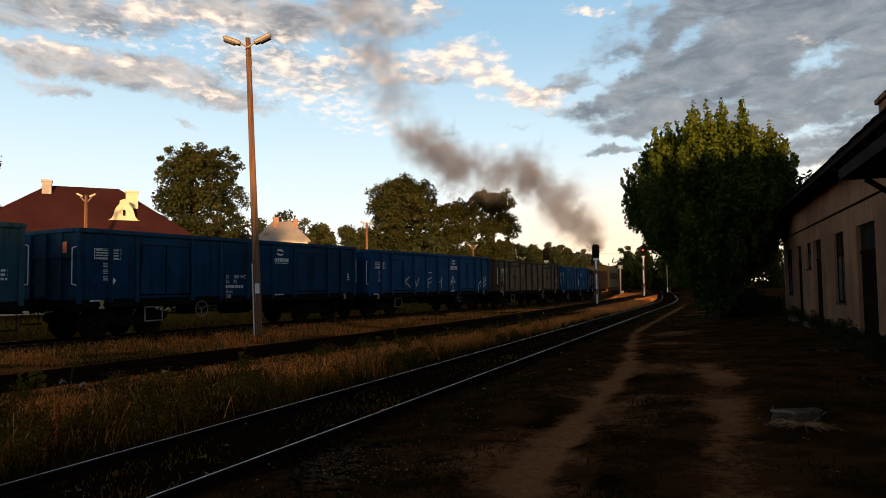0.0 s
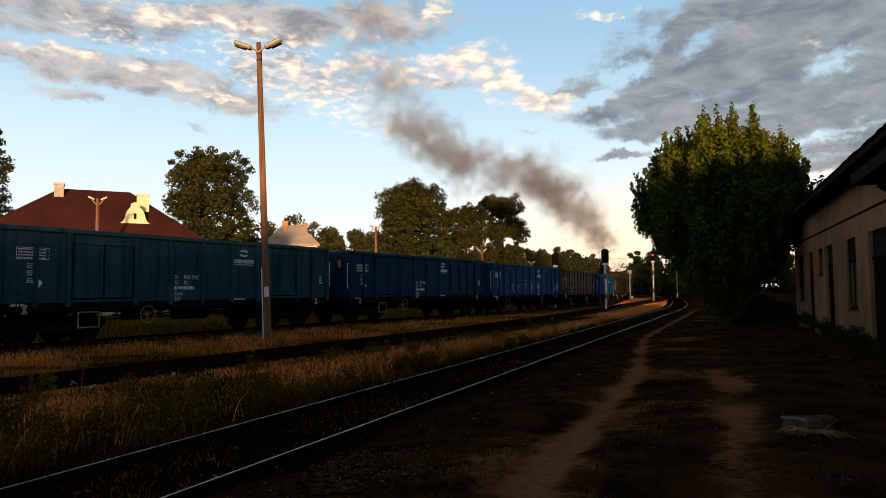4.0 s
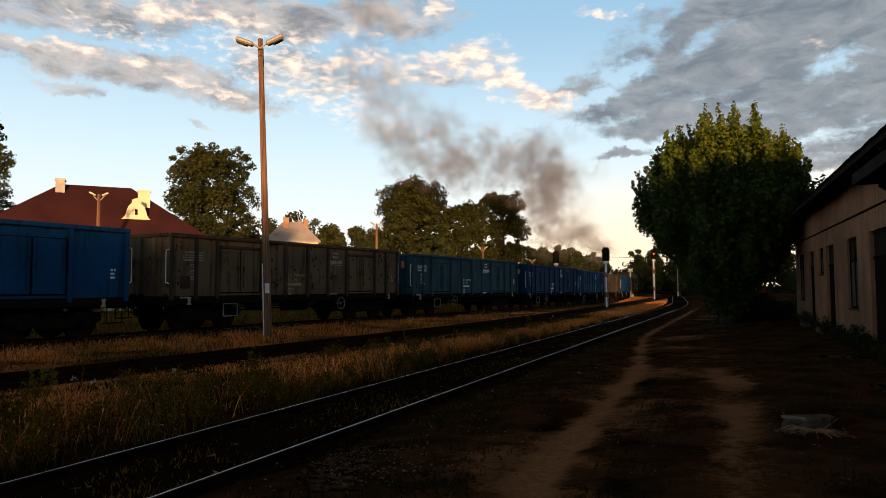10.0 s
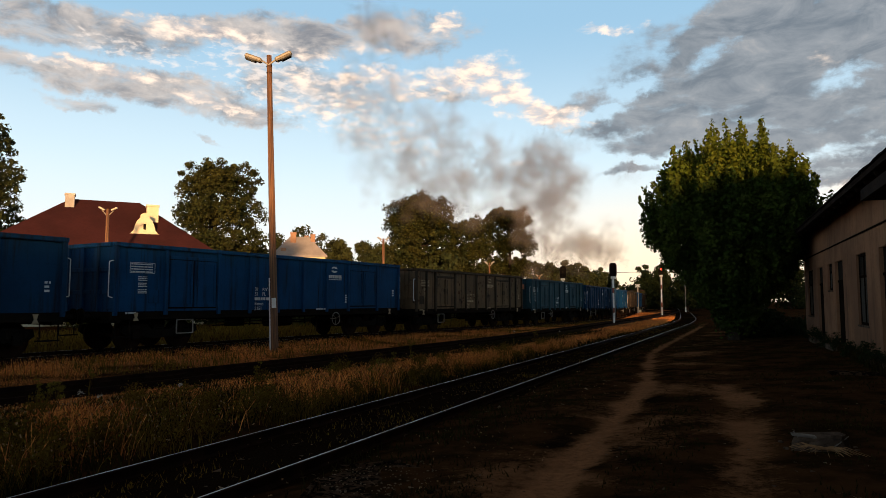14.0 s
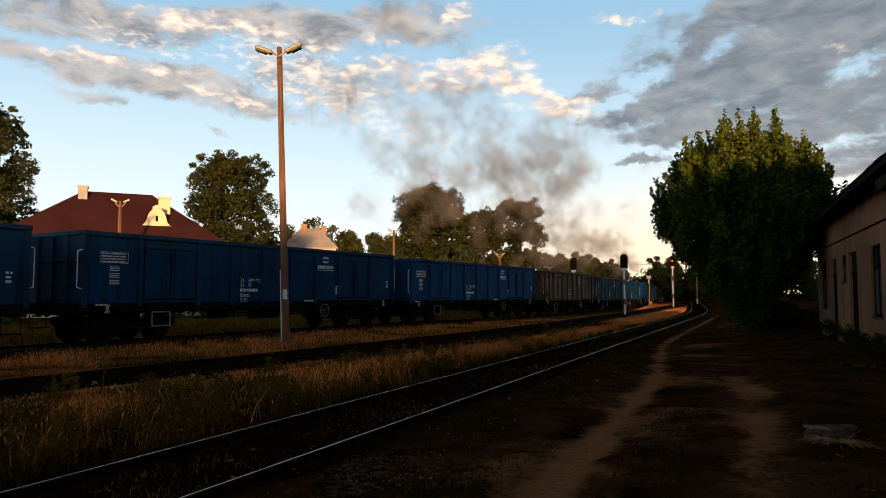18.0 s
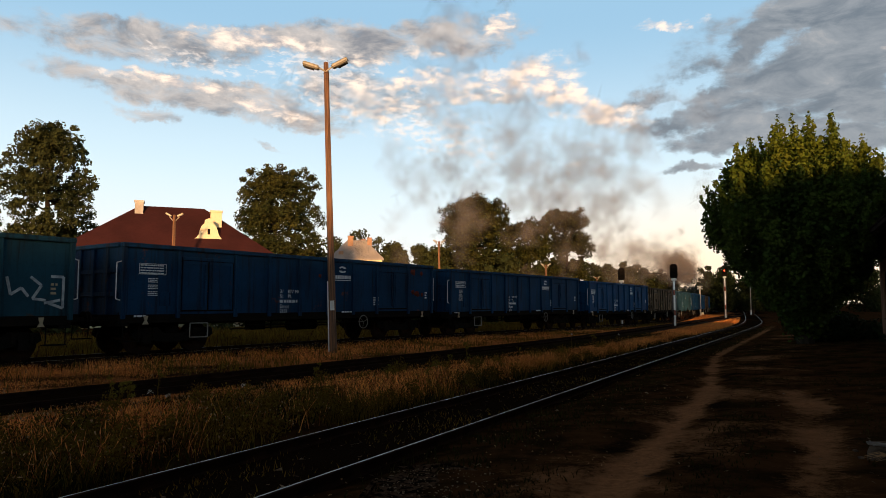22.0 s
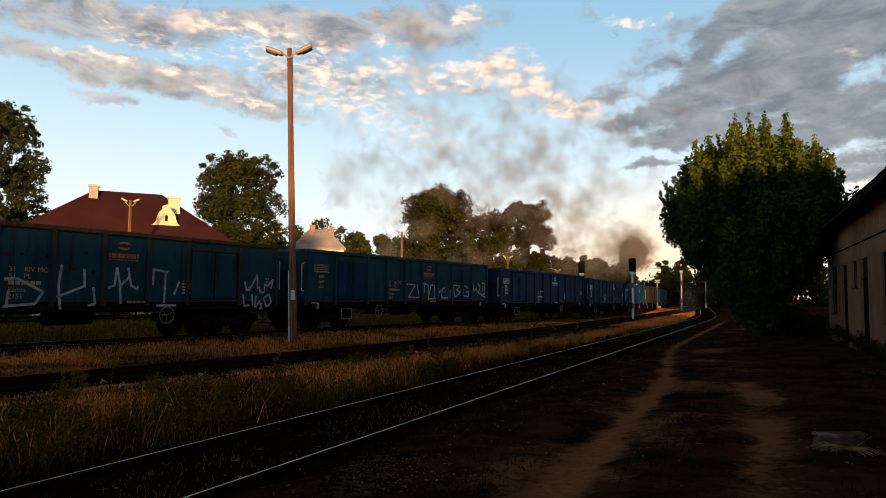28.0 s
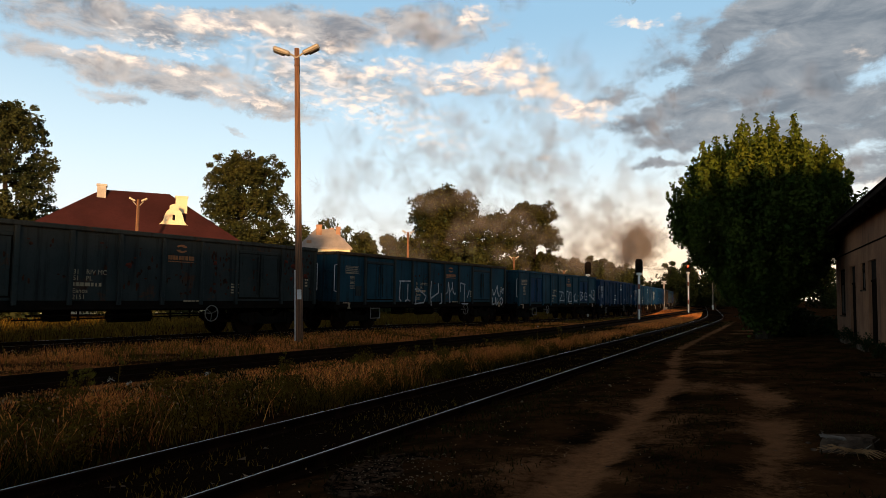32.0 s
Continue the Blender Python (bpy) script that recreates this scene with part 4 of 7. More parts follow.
            extrude_outline(bm, [(cx + w * (0.5 + 0.6 * rr.random()) * math.cos(q), cz + h * (0.5 + 0.6 * rr.random()) * math.sin(q)) for q in (2 * math.pi * k / 8 for k in range(8))], yy - 0.001, yy + 0.003)
        tagged(part("rust_flakes", bm, M["flake"], root), kind="stuff")
    # sprayed strokes
    for strokes in spray:
        bm = bmesh.new()
        xs = [p[0] for st in strokes for p in st]
        mx = sum(xs) / len(xs)
        on_door = any(k == "d" and a < mx < b for a, b, k in zip(edges, edges[1:], bays))
        ys = -HALF - 0.036 if on_door else yl
        for st in strokes:
            for (ax, az), (bx, bz) in zip(st, st[1:]):
                tube(bm, (ax, ys - 0.004, az), (bx, ys - 0.004, bz), 0.036, seg=5)
        bmesh.ops.scale(bm, vec=(1, 0.1, 1), verts=bm.verts, space=Matrix.Translation((0, -ys, 0)))
        part("sprayed_letter", bm, M["graffiti"], root, "pale sprayed graffiti stroke")
    return root


E_BAYS = "epdppppdpe".replace("pdppppdp", "pdppppdp")
N_BAYS = "edpppppde"


def glyph(letter, x, z, w, h):
    """Strokes of a sprayed letter, from lines in a unit square."""
    forms = {"K": [[(0, 0), (0, 1)], [(0.9, 1), (0, 0.45), (0.9, 0)]], "U": [[(0, 1), (0.1, 0.1), (0.6, 0), (0.9, 0.2), (0.9, 1)]],
             "C": [[(0.9, 0.9), (0.3, 1), (0, 0.5), (0.3, 0), (0.9, 0.1)]], "H": [[(0, 0), (0, 1)], [(0.9, 0), (0.9, 1)], [(0, 0.5), (0.9, 0.5)]],
             "N": [[(0, 0), (0.1, 1), (0.8, 0), (0.9, 1)]], "I": [[(0.4, 0), (0.4, 1)]], "A": [[(0, 0), (0.45, 1), (0.9, 0)], [(0.2, 0.4), (0.7, 0.4)]],
             "R": [[(0, 0), (0, 1), (0.8, 0.9), (0.8, 0.55), (0, 0.5)], [(0.3, 0.5), (0.9, 0)]],
             "P": [[(0, 0), (0, 1), (0.8, 0.9), (0.8, 0.5), (0, 0.45)]], "T": [[(0, 1), (0.9, 1)], [(0.45, 1), (0.45, 0)]],
             "Z": [[(0, 0.9), (0.9, 1), (0.1, 0.1), (0.9, 0)]], "B": [[(0, 0), (0, 1), (0.8, 0.9), (0.7, 0.55), (0, 0.5), (0.9, 0.4), (0.8, 0), (0, 0)]],
             "G": [[(0.9, 0.9), (0.3, 1), (0, 0.5), (0.3, 0), (0.9, 0.1), (0.9, 0.5), (0.5, 0.5)]],
             "W": [[(0, 1), (0.2, 0), (0.45, 0.7), (0.7, 0), (0.9, 1)]], "2": [[(0, 0.8), (0.4, 1), (0.8, 0.75), (0, 0), (0.9, 0)]],
             "3": [[(0, 0.95), (0.8, 0.9), (0.4, 0.55), (0.9, 0.3), (0.4, 0), (0, 0.1)]], "S": [[(0.9, 0.9), (0.3, 1), (0.1, 0.7), (0.8, 0.4), (0.7, 0), (0, 0.1)]],
             "M": [[(0, 0), (0.1, 1), (0.45, 0.4), (0.8, 1), (0.9, 0)]],
             # letters as two hands drew them
             "wide Z": [[(0, 0.97), (0.68, 0.95), (0.15, 0.05), (1, 0.03), (0.85, 0.97)]], "hooked T": [[(0, 0.92), (0.33, 1), (0.37, 0.38)], [(0.33, 0.95), (0.95, 0.9), (1, 0)]],
             "open O": [[(0, 0), (1, 0.05), (0.94, 0.98), (0.47, 0.98), (0.06, 0)]],
             "trailing K": [[(0.22, 1), (0.28, 0.47), (0.22, 0.05)], [(0, 0.05), (0.25, 0.05)], [(0.28, 0.47), (0.72, 0.84)], [(0.56, 0.8), (0.47, 0.1), (1, 0.1)]],
             "folded B": [[(0, 1), (0.15, 0), (1, 0.37), (0.4, 0.62)], [(0, 1), (0.93, 0.94), (0.4, 0.58)]], "dash": [[(0, 0.3), (1, 0.7)]],
             "square G": [[(0.85, 0.7), (0, 1), (0, 0.06), (0.92, 0), (1, 0.44), (0.5, 0.38)]], "flat W": [[(0, 1), (0.2, 0.1), (0.67, 0.45), (1, 0)]],
             "bent 2": [[(0, 1), (0.7, 0.64), (0.15, 0.07), (1, 0)]], "square 3": [[(0.1, 1), (1, 1), (1, 0), (0, 0.16)], [(-0.3, 0.16), (0.8, 0.26)]],
             "bowed D": [[(0, 0.96), (0.3, 1), (1, 0.54), (0.8, 0.12), (0, 0.04)], [(0.12, 0.58), (0.08, 0)]],
             "long H": [[(0.09, 1), (0.03, 0.54), (0.1, 0)], [(0.67, 0.92), (0.7, 0.49)], [(0, 0.27), (0.73, 0.54)], [(0.93, 0.51), (1, 0.11), (0.8, 0.08)]],
             "winged I": [[(0, 0.43), (0.21, 0.5), (0.27, 1), (0.38, 0.57), (0.43, 0)], [(0.64, 1), (0.77, 0.5), (0.98, 0.4), (1, 0.5)], [(0.38, 0.47), (0.72, 0.77)]],
             "barred 7": [[(0, 0.57), (0, 1), (0.52, 0.93)], [(0.43, 0.9), (0.41, 0.08)], [(0.14, 0.01), (0.86, 0.01)], [(0.95, 0.67), (0.76, 0.31)]],
             "scrawl": [[(0, 0.6), (0.07, 0.07), (0.19, 0.33)], [(0.15, 0.07), (0.3, 0.6), (0.41, 1), (0.44, 0.2)], [(0.48, 0.33), (0.52, 0), (0.67, 0), (0.67, 0.47)], [(0.74, 0.33), (0.96, 0.73), (0.89, 0.2)]],
             "low scrawl": [[(0, 1), (0.04, 0.1), (0.21, 0.2)], [(0.29, 1), (0.32, 0.1)], [(0.43, 0.9), (0.39, 0), (0.57, 0.5)], [(0.68, 0.7), (0.79, 0), (0.96, 0.4), (0.86, 1), (0.68, 0.7)]],
             "dripping F": [[(0, 0.56), (0.17, 0)], [(0, 0.5), (1, 0.69)], [(0.17, 0.31), (0.83, 0.38)], [(0.29, 1), (0.9, 1)]],
             "slack H": [[(0.08, 1), (0.2, 0.08)], [(0.88, 1), (0.76, 0)], [(0, 0.42), (1, 0.75)]], "arrow": [[(0.1, 0.41), (0.46, 1), (1, 0.53)], [(0.5, 0.94), (0.54, 0)], [(0, 0.65), (1, 0.65)]],
             "swirl": [[(0, 0), (0.04, 0.55), (0.67, 1), (1, 0.48), (0.22, 0.39)], [(0.22, 0.61), (0.71, 0.74), (0.71, 0.29)]],
             "sharp K": [[(0, 1), (0, 0.1)], [(0.88, 0.92), (0, 0.5), (1, 0)]], "V": [[(0, 1), (0.32, 0), (1, 0.9)]]}
    return [[(x + a * w, z + b * h) for a, b in st] for st in forms[letter]]


# front to rear: place of the body's rear end at the start, length of the body
S_BODY, L_BODY = 12.8, 14.5
TRAIN = []


def add_wagon(rear, ob, length):
    TRAIN.append((rear + length / 2, ob))


def word(s, x, z, w, h, step):
    return [glyph(c, x + i * step, z + 0.06 * math.sin(i * 2.3), w, h) for i, c in enumerate(s)]


add_wagon(67.4, open_wagon("brown rusty open goods wagon on the curved track", P_RUST, S_BODY, E_BAYS, logo=None), S_BODY)
add_wagon(53.3, open_wagon("bright blue high-sided open goods wagon", P_BLUE2, S_BODY, E_BAYS, logo=2.5, spray=word("IN", 0.2, 1.4, 0.3, 0.7, 0.6)), S_BODY)
add_wagon(39.25, open_wagon("weathered brown high-sided open goods wagon", P_BROWN, S_BODY, E_BAYS, trim=P_BROWN_DARK, logo=None, wheel_bay=2.4, flakes=((-6.2, 6.2, 1.4, 2.9, 60),)), S_BODY)
add_wagon(25.2, open_wagon("bright blue open goods wagon with a sprayed word", P_BLUE2, S_BODY, E_BAYS, logo=1.8, wheel_bay=2.4,
                           spray=[glyph("sharp K", -3.33, 1.43, 0.45, 0.57), glyph("V", -2.38, 1.45, 0.42, 0.5), glyph("dripping F", -1.12, 1.38, 0.5, 0.8), glyph("slack H", -0.06, 1.33, 0.56, 0.62),
                                  glyph("arrow", 1.38, 1.12, 0.62, 0.9), glyph("swirl", 4.95, 1.08, 1.0, 0.85)]), S_BODY)
add_wagon(11.34, open_wagon("deep blue high-sided open goods wagon, clean paint", P_BLUE, S_BODY, E_BAYS, logo=1.67, tag=(-1.03, 1.78, "Eaos"), notice=True, wheel_bay=-2.08), S_BODY)
add_wagon(-2.9, open_wagon("faded teal high-sided open goods wagon", P_TEAL, S_BODY, E_BAYS, logo=1.8, tag=(-1.1, 1.85, "Eaos"), notice=True, wheel_bay=-2.05), S_BODY)
add_wagon(-17.0, open_wagon("weathered brown open goods wagon with rust blotches and dark frames", P_BROWN, S_BODY, E_BAYS, trim=P_BROWN_DARK, marks="tan",
                            logo=1.75, tag=(-1.1, 1.85, "Eaos"), wheel_bay=2.1, flakes=((-6.2, -5.5, 1.5, 2.9, 16), (-2.2, 2.2, 1.4, 3.0, 44), (2.5, 4.4, 1.4, 2.7, 10), (4.6, 6.2, 1.5, 3.0, 26))), S_BODY)
u = -18.6 - L_BODY
add_wagon(u + 0.15, open_wagon("deep blue high-sided open goods wagon, long body", P_BLUE2, L_BODY, N_BAYS, logo=2.55, tag=(-1.82, 1.85, "Eanos"), wheel_bay=2.65), L_BODY)
u -= 15.74
add_wagon(u, open_wagon("blue high-sided open goods wagon, long body", P_BLUE, L_BODY, N_BAYS, logo=2.65, tag=(-1.7, 1.85, "Eanos"), wheel_bay=2.6), L_BODY)
u -= 15.74
add_wagon(u - 0.15, open_wagon("navy blue open goods wagon with red rust blotches", P_NAVY, L_BODY, N_BAYS, logo=1.47, tag=(-1.6, 1.85, "Eanos"), wheel_bay=2.65, blotches=((5.85, 2.0, 0.16), (6.15, 1.92, 0.22), (6.5, 1.88, 0.12), (5.85, 2.85, 0.2), (6.45, 2.8, 0.14), (1.0, 2.0, 0.12), (0.3, 2.5, 0.1), (-4.6, 1.9, 0.14))), L_BODY)
u -= 15.74
add_wagon(u - 0.20, open_wagon("dull blue-green open goods wagon with large pale graffiti", P_GREEN, L_BODY, N_BAYS, marks="tan", door_coat=P_BLUE, orange=True, logo=1.33, tag=(-1.92, 1.98, "Eanos"), wheel_bay=-2.65,
                        spray=[glyph("wide Z", -0.55, 1.34, 1.04, 0.65), glyph("hooked T", 0.74, 1.28, 0.55, 0.78), glyph("open O", 1.24, 1.28, 0.62, 0.7), glyph("trailing K", 1.92, 1.28, 1.2, 0.69),
                               glyph("folded B", 3.6, 1.39, 0.70, 0.61), glyph("dash", 4.22, 1.62, 0.2, 0.12), glyph("square G", 4.6, 1.42, 0.59, 0.63), glyph("flat W", 5.68, 1.66, 0.5, 0.48),
                               glyph("bent 2", 6.22, 1.57, 0.37, 0.58), glyph("square 3", 6.66, 1.37, 0.35, 0.8)]), L_BODY)
u -= 16.1
add_wagon(u, open_wagon("grimy blue-green open goods wagon with pale graffiti", P_GREEN, L_BODY, N_BAYS, trim=P_DARK, rim=P_BROWN_DARK, marks="tan", orange=True, logo=1.3, tag=(-1.75, 1.95, "Eanos"), wheel_bay=2.75, flakes=((-1.9, 3.2, 1.3, 2.9, 24),),
                        spray=[[[(-3.0, 2.1), (-3.05, 1.3), (-2.9, 1.2)], [(-3.06, 2.1), (-2.2, 2.12)], [(-2.4, 2.0), (-2.42, 1.25)], [(-2.6, 1.2), (-2.4, 1.28), (-2.2, 1.2)]],
                               glyph("bowed D", -1.85, 1.05, 0.95, 0.73), glyph("long H", -0.55, 0.99, 1.05, 1.18), glyph("winged I", 0.85, 1.13, 0.92, 1.03), glyph("barred 7", 2.26, 1.06, 0.95, 1.09),
                               glyph("scrawl", 5.75, 1.50, 1.35, 0.62), glyph("low scrawl", 5.70, 0.98, 1.35, 0.45)]), L_BODY)
u -= 15.74
add_wagon(u, open_wagon("grimy dark open goods wagon with rust-eaten paint", P_DARK, L_BODY, N_BAYS, marks="tan", orange=True, flakes=((0.7, 1.9, 1.3, 2.6, 26), (2.1, 3.2, 1.4, 2.9, 34), (3.5, 5.2, 1.5, 2.6, 12), (5.5, 7.0, 1.4, 2.9, 60), (-4.0, 0.5, 1.4, 2.8, 40)), logo=1.32, tag=(-2.0, 1.9, "Eanos"), wheel_bay=2.5, blotches=((5.7, 2.6, 0.12), (6.1, 2.45, 0.16), (6.5, 2.5, 0.12), (6.7, 2.1, 0.14), (6.0, 2.0, 0.1), (2.6, 2.4, 0.1), (-0.4, 2.2, 0.12), (-4.2, 2.3, 0.14))), L_BODY)


# ---------------------------------------------------------------- locomotive
def locomotive():
    root = thing("diesel_locomotive", "dark green diesel locomotive with a yellow end, smoking", "locomotive")
    hl = 7.6
    bm = bmesh.new()
    box(bm, -hl, hl, -1.45, 1.45, 0.85, 1.25, bevel=0.03)
    part("frame", bm, M["rust"], root)
    bm = bmesh.new()
    extrude_outline(bm, [(-1.42, 1.25), (1.42, 1.25), (1.42, 3.35), (1.15, 3.85), (0.6, 4.08), (-0.6, 4.08), (-1.15, 3.85), (-1.42, 3.35)], -hl + 1.2, hl - 1.2)
    bmesh.ops.rotate(bm, cent=(0, 0, 0), matrix=Matrix.Rotation(math.pi / 2, 3, "Z"), verts=bm.verts)
    part("body", bm, M["loco_green"], root)
    bm = bmesh.new()
    extrude_outline(bm, [(1.30, 3.62), (1.17, 3.88), (0.62, 4.12), (-0.62, 4.12), (-1.17, 3.88), (-1.30, 3.62), (-1.12, 3.80), (-0.58, 4.05), (0.58, 4.05), (1.12, 3.80)], -hl + 0.95, hl - 0.95)
    bmesh.ops.rotate(bm, cent=(0, 0, 0), matrix=Matrix.Rotation(math.pi / 2, 3, "Z"), verts=bm.verts)
    part("roof", bm, M["loco_roof"], root, "sooty red-brown roof")
    for sx in (-1, 1):
        bm = bmesh.new()
        pts = [(sx * (hl - 1.2), 1.25), (sx * (hl - 0.15), 1.25), (sx * (hl - 0.1), 2.3), (sx * (hl - 0.5), 3.4), (sx * (hl - 0.9), 3.85), (sx * (hl - 1.2), 3.95)]
        extrude_outline(bm, pts, -1.4, 1.4)
        c = part("cab_end", bm, M["loco_yellow"], root, "yellow-painted cab end")
        for y in (-0.65, 0.65):
            bm = bmesh.new()
            box(bm, -0.02, 0.03, -0.5, 0.5, -0.42, 0.42, bevel=0.015)
            part("windscreen", bm, M["glass_dark"], c, m=pose(sx * (hl - 0.29), y, 2.88, 0, -sx * 20, 0))
        for y in (-0.95, 0.95):
            bm = bmesh.new()
            disc(bm, (sx * (hl - 0.1), y, 1.65), 0.13, 0.1, "x")
            part("headlight", bm, M["white"], c)
            bm = bmesh.new()
            xx = sorted((sx * (hl - 0.05), sx * (hl + 0.5)))
            tube(bm, (xx[0], y * 0.92, 1.05), (xx[1], y * 0.92, 1.05), 0.1, seg=10)
            disc(bm, (sx * (hl + 0.5), y * 0.92, 1.05), 0.24, 0.05, "x")
            part("buffer", bm, M["black"], root)
        bm = bmesh.new()
        xx = sorted((sx * (hl - 0.05), sx * (hl + 0.08)))
        box(bm, *xx, -1.35, 1.35, 0.75, 1.22)
        part("buffer_beam", bm, M["loco_red"], root, "orange-red buffer beam")
    for x in np.linspace(-4.5, 4.5, 7):
        for sy in (-1, 1):
            bm = bmesh.new()
            yy = sorted((sy * 1.42, sy * 1.45))
            box(bm, x - 0.42, x + 0.42, *yy, 2.3, 3.1, bevel=0.01)
            part("side_grille", bm, M["black"], root)
    bm = bmesh.new()
    box(bm, -0.5, 0.5, -0.35, 0.35, 4.05, 4.25, bevel=0.04)
    part("exhaust", bm, M["black"], root)
    for x in (-4.6, 4.6):
        build_bogie(root, x)
    bm = bmesh.new()
    box(bm, -1.8, 1.8, -1.2, 1.2, 0.25, 0.85, bevel=0.06)
    part("fuel_tank", bm, M["black"], root)
    return root


LOCO_AT = 81.45 + 7.9
LOCO = locomotive()
TRAIN.append((LOCO_AT, LOCO))


# ---------------------------------------------------------------- the low station building beside the path
WALL_L = -3.45                 # the wall's face, to the right of the camera's spot
# the run behind the camera is unseen, added to shade the yard
B_LO, B_HI = -38.0, 31.9
WALL_TOP, EAVE_Z = 4.50, 4.28
BM_ = Matrix.Rotation(radians(90 - 20.7), 4, "Z")     # local x runs along the wall, y to its left


def slab(bm, s0, s1, l0, l1, z0, z1, bevel=0.0):
    box(bm, s0, s1, l0, l1, z0, z1, bevel=bevel)


building = thing("station_building", "long low plastered building with narrow windows and a tiled roof", "building", BM_)
# openings in the long wall: centre s, width, sill, head, kind
OPEN = [(30.1, 1.65, 1.20, 2.98, "window"), (27.35, 1.35, 0.46, 2.98, "door"), (25.05, 0.95, 2.12, 2.98, "window"), (23.35, 1.40, 0.46, 2.98, "door"),
        (19.95, 1.25, 1.15, 2.98, "window"), (17.0, 1.75, 0.46, 2.98, "door")]


def long_wall(bm):
    cuts = sorted(OPEN)
    s = B_LO
    for c, w, a, b, k in cuts:
        slab(bm, s, c - w / 2, WALL_L - 0.45, WALL_L, 0, WALL_TOP)
        slab(bm, c - w / 2, c + w / 2, WALL_L - 0.45, WALL_L, b, WALL_TOP)
        slab(bm, c - w / 2, c + w / 2, WALL_L - 0.45, WALL_L, 0, a)
        s = c + w / 2
    slab(bm, s, B_HI, WALL_L - 0.45, WALL_L, 0, WALL_TOP)


bm = bmesh.new()
long_wall(bm)
wall = part("wall", bm, M["plaster"], building, "pinkish stained plaster wall")
BACK = -14.5
for nm, dims in (("wall", (B_LO, B_HI, BACK, BACK + 0.4)), ("wall", (B_HI - 0.4, B_HI, BACK + 0.4, WALL_L - 0.45)), ("wall", (B_LO, B_LO + 0.4, BACK + 0.4, WALL_L - 0.45))):
    bm = bmesh.new()
    slab(bm, *dims, 0, WALL_TOP)
    part(nm, bm, M["plaster"], building)
# gables
# unseen ridge, its height chosen for the shadow it casts
RIDGE_L, RIDGE_Z = (WALL_L + BACK) / 2, 7.75
for s0 in (B_LO, B_HI - 0.4):
    bm = bmesh.new()
    a = [bm.verts.new((s, l, z)) for s in (s0, s0 + 0.4) for l, z in ((WALL_L, WALL_TOP), (BACK, WALL_TOP), (RIDGE_L, RIDGE_Z - 0.2))]
    bm.faces.new(a[:3]), bm.faces.new(a[3:])
    for i in range(3):
        j = (i + 1) % 3
        bm.faces.new((a[i], a[j], a[3 + j], a[3 + i]))
    part("gable", bm, M["plaster"], building)
bm = bmesh.new()
slab(bm, B_LO, B_HI, WALL_L, WALL_L + 0.035, 3.47, 3.515, bevel=0.01)
part("string_course", bm, M["door_dark"], building, "thin dark moulding")
# roof: two slopes with a deep eave
EAVE_L = WALL_L + 0.62
for sgn, far in ((1, EAVE_L), (-1, BACK - 0.6)):
    bm = bmesh.new()
    tv = Vector((0, far - RIDGE_L, EAVE_Z + 0.12 - RIDGE_Z))
    pts = []
    for s in (B_LO - 0.4, B_HI + 0.35):
        for l, z in ((RIDGE_L, RIDGE_Z), (far, EAVE_Z + 0.10), (far, EAVE_Z - 0.02), (RIDGE_L, RIDGE_Z - 0.14)):
            pts.append(bm.verts.new((s, l, z)))
    for f in ((0, 1, 2, 3), (4, 7, 6, 5), (0, 4, 5, 1), (1, 5, 6, 2), (2, 6, 7, 3), (3, 7, 4, 0)):
        bm.faces.new([pts[i] for i in f])
    part("roof_slope", bm, M["tile_dark"], building, "old dark tiled roof slope")
# rafters' ends under the eave
bm0 = bmesh.new()
box(bm0, -0.06, 0.06, -0.55, 0.02, -0.10, 0.0)
rafter = mesh_of("rafter", bm0, M["door_dark"])
slope = math.degrees(math.atan2(RIDGE_Z - EAVE_Z, EAVE_L - RIDGE_L))
for s in np.arange(8, B_HI, 1.0):
    part("rafter", rafter, None, building, m=pose(s, EAVE_L - 0.06, EAVE_Z - 0.025, -slope, 0, 0))
